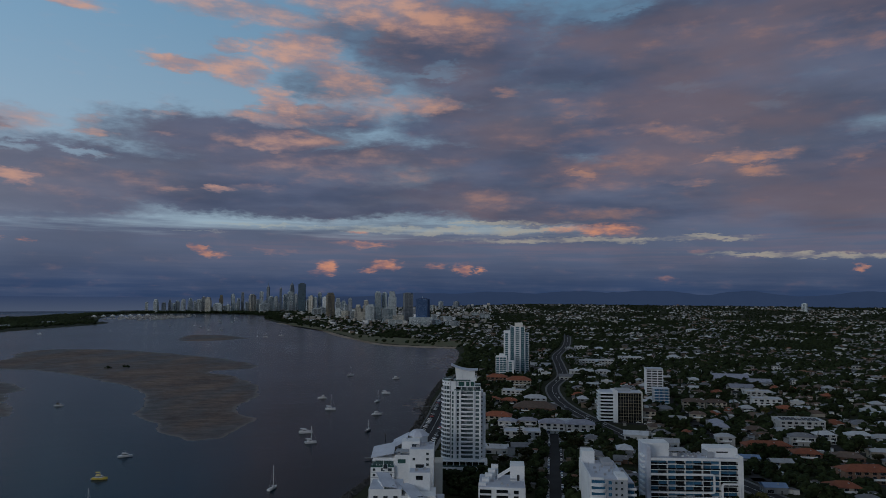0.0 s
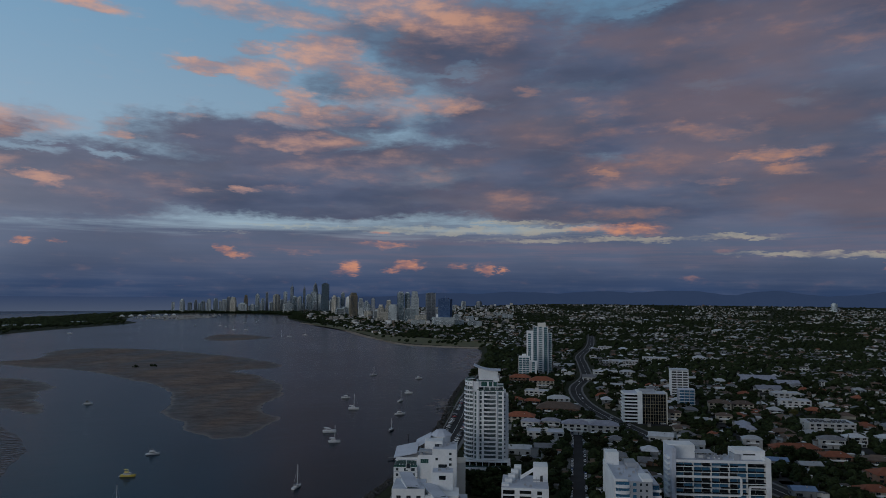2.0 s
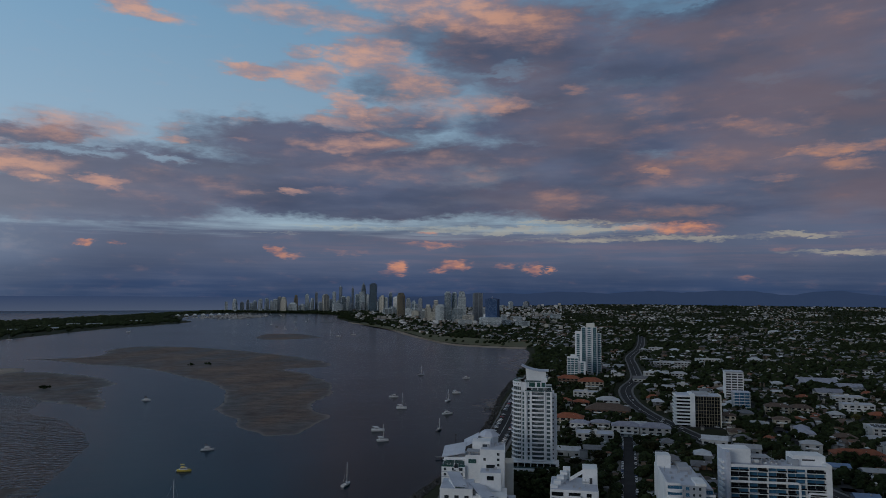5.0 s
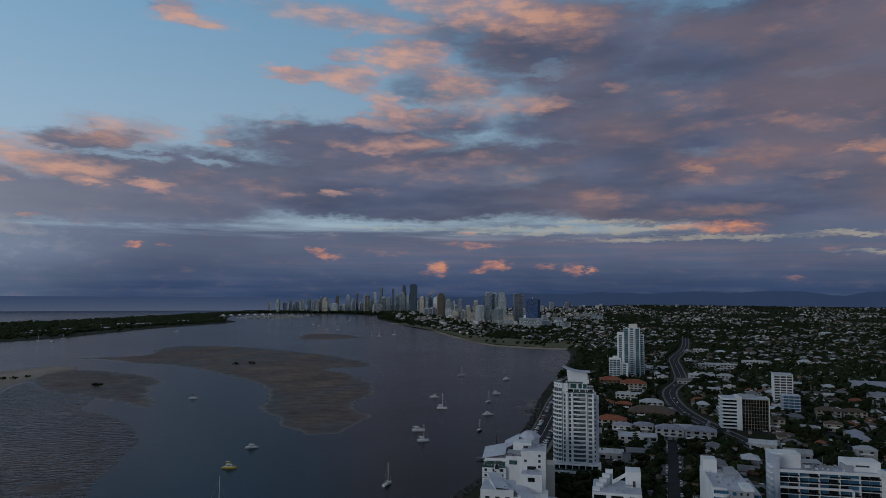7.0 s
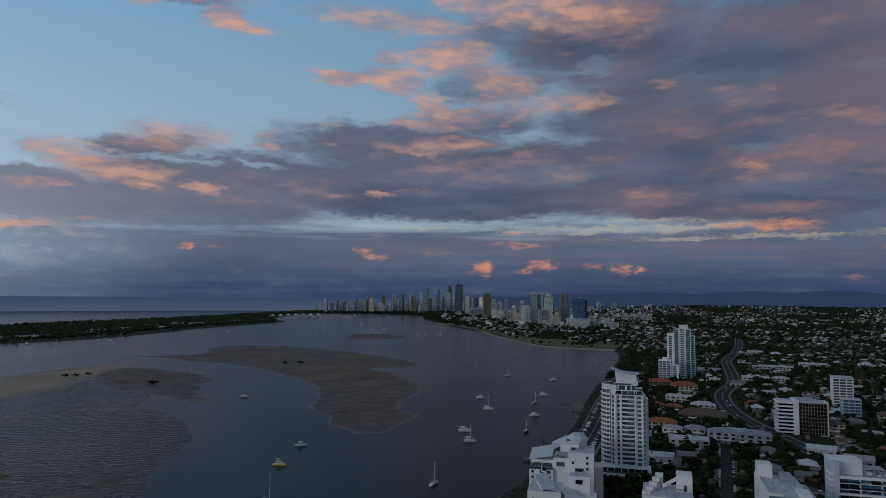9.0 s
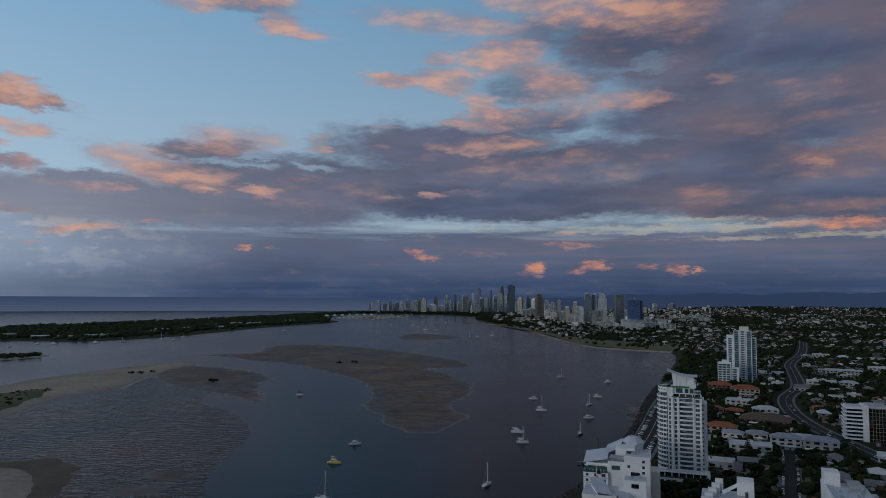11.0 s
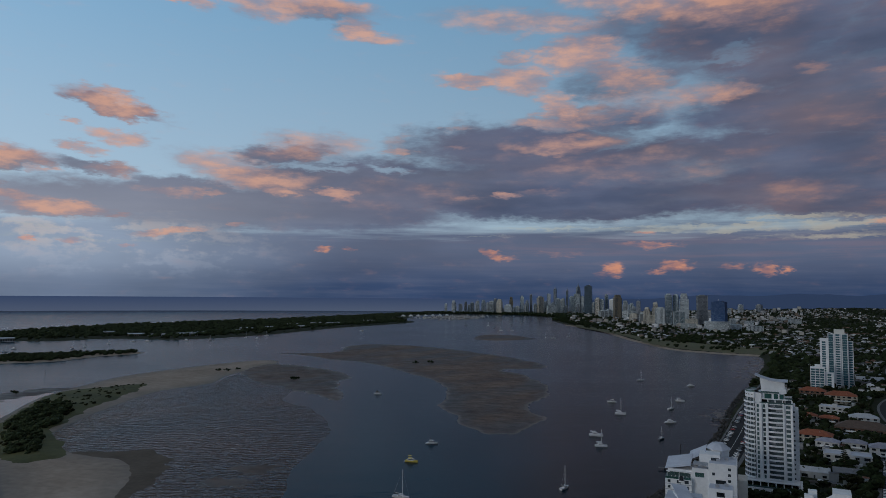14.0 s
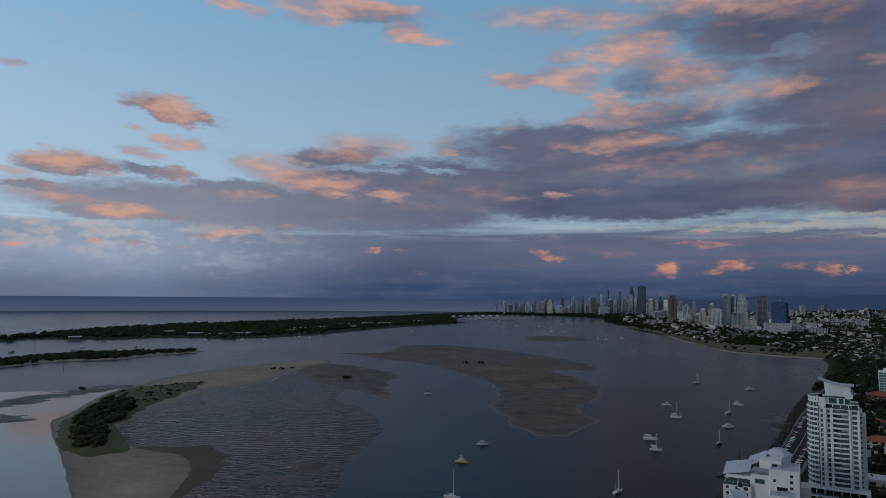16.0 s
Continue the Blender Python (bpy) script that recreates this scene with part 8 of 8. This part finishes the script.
wood("island_scrub_edge", "paler olive bushes at the edge of the grove", 420, 500, 900, -60, -46, 55, 0.9, 2.2, 1, GROVE, base=1.2, gap=-0.4, sub=2, leaf=M_LEAF_B)
wood("island_bushes", "scattered low bushes on the island grass", 500, 640, 1000, -54, -44, 51, 0.9, 1.8, 6, GREEN_ISLAND, base=1.0, gap=-0.8, sub=2, leaf=M_LEAF_B)


def mangrove(x, y, s):
    rng = random.Random(int(x * 3 + y))
    t = thing("mangrove", "dark round mangrove bush standing on the flats", "bush", pose(x, y, 0.1), "mangroves")
    bm = bmesh.new()
    for i in range(5):
        limb(bm, (rng.uniform(-1, 1) * s, rng.uniform(-1, 1) * s, -0.3), (rng.uniform(-0.6, 0.6) * s, rng.uniform(-0.6, 0.6) * s, s * 0.8), 0.12, 0.06, 5)
    part("stem", bm, M_BARK, t)
    bm = bmesh.new()
    for i in range(18):
        q = (rng.uniform(-1.3, 1.3) * s, rng.uniform(-0.9, 0.9) * s, s * rng.uniform(0.6, 1.2))
        clump(bm, q, s * rng.uniform(0.3, 0.5), rng)
        leaves(bm, q, s * 0.4, 8, rng)
    part("crown", bm, M_LEAF, t)


for x, y, s in ((-737, 818, 3.2), (-726, 824, 3.4), (-722, 844, 3.0), (-569, 781, 4.2), (-523, 1068, 3.6), (-501, 1082, 4.0), (-780, 529, 3.0)):
    mangrove(x, y, s)

# ---- boats ----
def hull(length, beam, height, offset=0.0, draught=0.3):
    """A pointed hull with flare, bow towards +x."""
    bm = bmesh.new()
    rings = []
    for s, wd, dz in ((-0.5, 0.8, 0.0), (-0.25, 1.0, 0.0), (0.05, 1.0, 0.03), (0.28, 0.75, 0.1), (0.42, 0.35, 0.18), (0.5, 0.03, 0.25)):
        x, b, top = s * length, wd * beam / 2, height * (1 + dz)
        rings.append([bm.verts.new((x, offset + y, z)) for y, z in ((-b, top), (-b * 0.75, 0.1), (-b * 0.2, -draught), (b * 0.2, -draught), (b * 0.75, 0.1), (b, top))])
    for a, c in zip(rings, rings[1:]):
        for i in range(5):
            bm.faces.new((a[i], a[i + 1], c[i + 1], c[i]))
        bm.faces.new((a[5], a[0], c[0], c[5]))
    bm.faces.new(rings[0][::-1])
    bm.faces.new(rings[-1])
    bmesh.ops.recalc_face_normals(bm, faces=bm.faces)
    return bm


def cabin(x0, x1, b, z0, z1, rake=0.35):
    bm = boxed(x0, x1, -b / 2, b / 2, z0, z1)
    for v in bm.verts:
        if v.co.z > z0 + 0.01:
            v.co.x += -rake * (z1 - z0) if v.co.x > (x0 + x1) / 2 else rake * 0.4 * (z1 - z0)
            v.co.y *= 0.86
    bmesh.ops.bevel(bm, geom=bm.edges[:], offset=0.08, segments=1, affect="EDGES")
    return bm


def rod(parent, name, a, b, r, mat):
    bm = bmesh.new()
    limb(bm, a, b, r, r * 0.7, 6)
    return part(name, bm, mat, parent)


def yacht(x, y, turn, length=11.0, mast=14.0, mat=None, label="white sailing yacht at anchor with bare mast"):
    t = thing("sailing_yacht", label, "boat", pose(x, y, 0, 0, 0, turn), "moored boats")
    part("hull", hull(length, length * 0.3, length * 0.11), mat or M_HULL, t)
    room = part("cabin", cabin(-length * 0.2, length * 0.2, length * 0.2, length * 0.1, length * 0.1 + 0.8), M_HULL, t)
    part("cabin_window", boxed(-length * 0.12, length * 0.1, -length * 0.099, length * 0.099, length * 0.1 + 0.25, length * 0.1 + 0.55), M_GLASS, room)
    part("cockpit_cover", cabin(-length * 0.42, -length * 0.2, length * 0.2, length * 0.1 + 1.3, length * 0.1 + 1.6, 0.1), M_DARK, t)
    pole = rod(t, "mast", (length * 0.08, 0, length * 0.1), (length * 0.08, 0, mast), 0.24, M_HULL)
    rod(t, "boom", (length * 0.08, 0, length * 0.1 + 1.5), (-length * 0.33, 0, length * 0.1 + 1.6), 0.2, M_HULL)
    for a in ((length * 0.48, 0), (-length * 0.48, 0)):
        rod(t, "stay", (a[0], a[1], length * 0.11), (length * 0.08, 0, mast * 0.97), 0.035, M_METAL)
    for s in (-1, 1):
        rod(pole, "spreader", (length * 0.08, 0, mast * 0.6), (length * 0.08, s * 1.1, mast * 0.6), 0.05, M_METAL)


def cruiser(x, y, turn, length=11.0, mat=None, trim=None, label="white motor cruiser at anchor with a raised cabin"):
    t = thing("motor_cruiser", label, "boat", pose(x, y, 0, 0, 0, turn), "moored boats")
    part("hull", hull(length, length * 0.34, length * 0.13), mat or M_HULL, t)
    room = part("cabin", cabin(-length * 0.3, length * 0.22, length * 0.27, length * 0.12, length * 0.12 + 1.5), M_HULL, t)
    part("cabin_window", boxed(-length * 0.25, length * 0.14, -length * 0.128, length * 0.128, length * 0.12 + 0.6, length * 0.12 + 1.1), M_GLASS, room)
    part("windscreen", boxed(length * 0.15, length * 0.2, -length * 0.1, length * 0.1, length * 0.12 + 0.6, length * 0.12 + 1.15), M_GLASS, room)
    part("flybridge", cabin(-length * 0.25, length * 0.05, length * 0.2, length * 0.12 + 1.5, length * 0.12 + 2.2), trim or M_HULL, t)
    part("canopy", cabin(-length * 0.28, length * 0.02, length * 0.22, length * 0.12 + 3.3, length * 0.12 + 3.5, 0.1), trim or M_DARK, t)
    for sx in (-0.22, 0.0):
        for sy in (-1, 1):
            rod(t, "canopy_post", (sx * length, sy * length * 0.08, length * 0.12 + 2.0), (sx * length, sy * length * 0.08, length * 0.12 + 3.4), 0.06, M_METAL)
    part("swim_platform", boxed(-length * 0.58, -length * 0.49, -length * 0.13, length * 0.13, 0.3, 0.5), M_HULL, t)


def catamaran(x, y, turn, length=12.0, mast=0.0, mat=None, label="white catamaran at anchor with a wide cabin"):
    t = thing("catamaran", label, "boat", pose(x, y, 0, 0, 0, turn), "moored boats")
    for s in (-1, 1):
        part("hull", hull(length, length * 0.15, length * 0.13, s * length * 0.2), mat or M_HULL, t)
    part("bridge_deck", boxed(-length * 0.45, length * 0.2, -length * 0.22, length * 0.22, length * 0.1, length * 0.14, 0.05), M_HULL, t)
    room = part("cabin", cabin(-length * 0.28, length * 0.15, length * 0.36, length * 0.14, length * 0.14 + 1.4), M_HULL, t)
    part("cabin_window", boxed(-length * 0.22, length * 0.08, -length * 0.168, length * 0.168, length * 0.14 + 0.5, length * 0.14 + 1.0), M_GLASS, room)
    part("hard_top", cabin(-length * 0.42, -length * 0.02, length * 0.36, length * 0.14 + 2.1, length * 0.14 + 2.3, 0.1), M_HULL, t)
    for sy in (-1, 1):
        rod(t, "hard_top_post", (-length * 0.38, sy * length * 0.14, length * 0.13), (-length * 0.38, sy * length * 0.14, length * 0.14 + 2.15), 0.07, M_METAL)
    if mast:
        rod(t, "mast", (length * 0.05, 0, length * 0.14), (length * 0.05, 0, mast), 0.26, M_HULL)
        rod(t, "boom", (length * 0.05, 0, length * 0.14 + 2.5), (-length * 0.38, 0, length * 0.14 + 2.7), 0.22, M_HULL)
        rod(t, "stay", (length * 0.48, 0, length * 0.13), (length * 0.05, 0, mast * 0.96), 0.035, M_METAL)


catamaran(-118, 595, 15, 11.5)
catamaran(-106, 555, 20, 9.5, 13.5, label="white sailing catamaran at anchor with bare mast")
catamaran(-116.5, 714, 10, 11, 16, label="white sailing catamaran at anchor with tall mast")
cruiser(-138.5, 789, 190, 10)
cruiser(-65, 686, 20, 10.5)
yacht(-72.5, 769, 60, 10, 13)
catamaran(-68.5, 832, 15, 10)
yacht(-65, 605, 70, 10, 10.5, M_HULL_DARK, "dark-hulled old sailing boat at anchor")
yacht(-136, 1009, 30, 11, 14)
cruiser(-66, 977, 20, 10)
yacht(-104, 425, 75, 10, 14)
cruiser(-231.5, 504, 25, 9.5)
cruiser(-220, 444, 8, 9.5, M_HULL_YELLOW, M_HULL_YELLOW, "yellow working launch at anchor with a canopy")
yacht(-187, 364, 0, 11, 17)
cruiser(-404.5, 723, 10, 9.5, None, M_LEAF_B, "white cruiser at anchor with an olive canopy")
boat_rng = random.Random(5)
for x, y in ((-999, 2485), (-848, 2380), (-757, 2203), (-901, 2752), (-719, 2208), (-917, 2989), (-519, 1904), (-490, 1882), (-466, 1963), (-1146, 1934), (-912, 2500), (-874, 2813),
             (-1332, 880), (-1385, 934), (-1293, 997), (-1346, 1131), (-1337, 1236), (-1279, 1303), (-1233, 1337), (-1238, 1476), (-1183, 1457), (-1243, 1570), (-1379, 782), (-1395, 837), (-1314, 1043), (-1365, 1216)):
    k = boat_rng.random()
    if k < 0.5:
        yacht(x, y, boat_rng.uniform(0, 360), boat_rng.uniform(10, 14), boat_rng.uniform(13, 19))
    elif k < 0.75:
        cruiser(x, y, boat_rng.uniform(0, 360), boat_rng.uniform(10, 15))
    else:
        catamaran(x, y, boat_rng.uniform(0, 360), boat_rng.uniform(10, 14))


def marker(x, y, h=6.0):
    t = thing("channel_marker", "dark channel marker pile standing in the water", "marker", pose(x, y, -1.0), "channel markers")
    rod(t, "pile", (0, 0, 0), (0, 0, h), 0.3, M_DARK)
    part("top_mark", boxed(-0.6, 0.6, -0.6, 0.6, h, h + 1.0, 0.1), M_DARK, t)


marker(-917, 665)
marker(-1008, 651, 5.0)
marker(-443, 1452, 4.0)
marker(-47, 570, 4.5)


def jetty(x0, y0, x1, y1, w, label):
    d = math.hypot(x1 - x0, y1 - y0)
    t = thing("jetty", label, "jetty", pose(x0, y0, 0, 0, 0, math.degrees(math.atan2(y1 - y0, x1 - x0))))
    part("deck", boxed(0, d, -w / 2, w / 2, 1.3, 1.55), M_CONCRETE, t)
    for i in range(int(d / 6) + 1):
        for s in (-1, 1):
            part("pile", boxed(i * 6 + 0.2, i * 6 + 0.6, s * w / 2 - 0.2, s * w / 2 + 0.2, -1, 2.2), M_DARK, t)


jetty(-12, 730, -30, 723, 3, "short timber jetty off the foreshore")
jetty(-700, 2790, -785, 2715, 8, "long pier on piles at the far foreshore")
jetty(-40, 505, -56, 500, 3, "small pontoon jetty beside the apartments")


def marina():
    """Berthed boats at the far end of the bay, too many and too small to count."""
    rng = np.random.RandomState(12)
    verts, faces = [], []
    for _ in range(520):
        s = rng.uniform(0, 1)
        x, y = -1530 + 260 * s + rng.normal(0, 18), 3400 - 130 * s + rng.normal(0, 170)
        l, b, a = rng.uniform(8, 14), rng.uniform(3, 4.2), rng.choice([0.2, 1.77]) + rng.uniform(-0.1, 0.1)
        c, q = math.cos(a), math.sin(a)
        shapes = [(-l / 2, l / 2, -b / 2, b / 2, 0, 1.6), (-l / 4, l / 6, -b / 3, b / 3, 1.6, 3.4)]
        if rng.rand() < 0.55:
            shapes.append((-0.15, 0.15, -0.15, 0.15, 1.6, rng.uniform(10, 16)))
        for x0, x1, y0, y1, z0, z1 in shapes:
            n = len(verts)
            verts += [(x + c * px - q * py, y + q * px + c * py, pz) for pz in (z0, z1) for px, py in ((x0, y0), (x1, y0), (x1, y1), (x0, y1))]
            faces += [tuple(n + i for i in f) for f in ((4, 5, 6, 7), (0, 1, 5, 4), (1, 2, 6, 5), (2, 3, 7, 6), (3, 0, 4, 7))]
    ob = new("marina_boats", raw("marina_boats", verts, faces, [M_FAR_WALL]))
    tagged(ob, "crowded white boats berthed in a far marina", "boats", kind="stuff")


marina()
for i in range(7):
    t = thing("marina_pavilion", "white tent-roofed pavilion by the marina", "building", pose(-1660 + 24 * i, 3230 + 42 * i, 2.0, 0, 0, 20), "marina pavilions")
    part("wall", boxed(-11, 11, -6, 6, 0, 4.5), M_CREAM, t)
    bm = bmesh.new()
    bmesh.ops.create_cone(bm, cap_ends=True, segments=4, radius1=15, radius2=0.8, depth=7, matrix=pose(0, 0, 8.0, 0, 0, 45))
    part("roof", bm, M_WHITE, t)

# buildings along the spit
spit_rng = random.Random(3)
for x, y, w in ((-1636, 1373, 30), (-1496, 1341, 40), (-1447, 1377, 45), (-1392, 1418, 55), (-1424, 1496, 40), (-1465, 1746, 40), (-1453, 1849, 30), (-1545, 2102, 40), (-1506, 2196, 40), (-1455, 2238, 50),
                (-1491, 2565, 60), (-1600, 1060, 30), (-1420, 1640, 36), (-1400, 1960, 30)):
    t = thing("boat_shed", "long white waterside shed with a pale roof", "building", pose(x, y, 1.8, 0, 0, 55 + spit_rng.uniform(-8, 8)), "spit buildings")
    d, h = 14, spit_rng.uniform(5.0, 8.0)
    part("wall", boxed(-w / 2, w / 2, -d / 2, d / 2, 0, h), M_HOUSE_CREAM if w < 45 else M_HOUSE_WHITE, t)
    part("roof", roof_mesh(w, d, h, 2.2, 0), M_ROOF_PALE, t)
    for i in range(max(2, int(w / 5))):
        part("bay_opening", boxed(-w / 2 + 0.9 + i * 5, -w / 2 + 4.3 + i * 5, -d / 2 - 0.1, -d / 2 + 0.1, 0.3, h * 0.8), M_SMOKE, t)
    if w > 40:
        part("wing_wall", boxed(-w / 2 - 9, -w / 2, -d / 2 + 2, d / 2 - 1, 0, h * 0.6), M_HOUSE_GREY, t)
        part("wing_roof", boxed(-w / 2 - 9.5, -w / 2, -d / 2 + 1.5, d / 2 - 0.5, h * 0.6, h * 0.6 + 0.4), M_ROOF_GREY, t)


# dark boulders of the seawall
M_ROCK = surface("dark_boulders", (0.020, 0.019, 0.019), (0.050, 0.048, 0.046), 0.6, 0.9, 0, 0.5, 6, 0.3, True)
wall_line = spline([(-70, 330), (-58, 400), (-46, 445), (-30, 560), (-21, 655), (-13, 815), (0, 960)], 12, False)
rock_rng = np.random.RandomState(6)
pick = rock_rng.uniform(0, len(wall_line) - 1.001, 1500)
base = wall_line[pick.astype(int)] + (pick % 1)[:, None] * (wall_line[pick.astype(int) + 1] - wall_line[pick.astype(int)])
blobs("seawall_rocks", "dark boulders of the seawall at the water", base[:, 0] + rock_rng.uniform(-2.5, 4.5, 1500), base[:, 1], rock_rng.uniform(0.1, 1.4, 1500), rock_rng.uniform(0.7, 1.6, 1500), 6, M_ROCK, 1, "rocks")


# ---- cars ----
def car(x, y, z, turn, k):
    if k in CARS:
        copy_thing(CARS[k], pose(x, y, z, 0, 0, turn))
        return
    t = thing("car", "small %s car parked at the kerb" % ("white", "silver", "black", "red", "blue")[k], "car", pose(x, y, z, 0, 0, turn), "parked cars")
    bm = boxed(-0.88, 0.88, -2.2, 2.2, 0.35, 0.95, 0.12)
    part("body", bm, M_CARS[k], t)
    bm = boxed(-0.78, 0.78, -1.5, 1.1, 0.95, 1.45)
    for v in bm.verts:
        if v.co.z > 1.2:
            v.co.x *= 0.82
            v.co.y = v.co.y * 0.72 - 0.1
    part("window", bm, M_GLASS, t)
    part("roof", boxed(-0.62, 0.62, -1.15, 0.68, 1.44, 1.5, 0.02), M_CARS[k], t)
    bm = bmesh.new()
    bmesh.ops.create_cone(bm, cap_ends=True, segments=10, radius1=0.33, radius2=0.33, depth=0.24, matrix=pose(0, 0, 0, 0, 90, 0))
    wheel = mesh_of(bm, M_RUBBER)
    for sx in (-0.8, 0.8):
        for sy in (-1.35, 1.35):
            part("wheel", wheel, None, t, at=pose(sx, sy, 0.33))
    CARS[k] = t


CARS = {}
car_rng = random.Random(14)
line = spline(SIDE_STREET, 10, False)
for i in range(2, len(line) - 2):
    (ax, ay), (bx, by) = line[i], line[i + 1]
    a = math.atan2(by - ay, bx - ax)
    for s in (-1, 1):
        for f in (0.0, 0.5):
            if car_rng.random() < 0.6:
                d = 4.4 * s
                car(ax + f * (bx - ax) - math.sin(a) * d, ay + f * (by - ay) + math.cos(a) * d, 3.16, math.degrees(a) - 90, car_rng.choices(range(5), (5, 4, 3, 1, 1))[0])
line = spline(SHORE_ROAD, 16, False)
for i in range(20, 66):
    (ax, ay), (bx, by) = line[i], line[i + 1]
    a = math.atan2(by - ay, bx - ax)
    for s in (-1, 1):
        if car_rng.random() < 0.75:
            car(ax - math.sin(a) * 6.6 * s, ay + math.cos(a) * 6.6 * s, 3.28, math.degrees(a) - 40, car_rng.choices(range(5), (5, 4, 3, 1, 1))[0])
for k, pts in enumerate(ROADS[:12]):
    line = spline(pts, 14, False)
    for i in range(1, len(line) - 2):
        (ax, ay), (bx, by) = line[i], line[i + 1]
        a = math.atan2(by - ay, bx - ax)
        s = car_rng.choice((-1, 1))
        if car_rng.random() < 0.2 and math.hypot(ax, ay) < 780 and math.degrees(math.atan2(ax, ay)) < 36:
            car(ax - math.sin(a) * 3.0 * s, ay + math.cos(a) * 3.0 * s, 3.12, math.degrees(a) - 90, car_rng.choices(range(5), (5, 4, 3, 1, 1))[0])
line = spline(MAIN_ROAD, 6, False)
for i in (9, 13, 17, 22, 25, 26, 31, 36, 38, 45):
    (ax, ay), (bx, by) = line[i], line[i + 1]
    a = math.atan2(by - ay, bx - ax)
    s = 1 if i % 2 else -1
    car(ax - math.sin(a) * 2.8 * s, ay + math.cos(a) * 2.8 * s, 3.16, math.degrees(a) - 90 + (180 if s < 0 else 0), car_rng.choices(range(5), (5, 4, 3, 1, 1))[0])
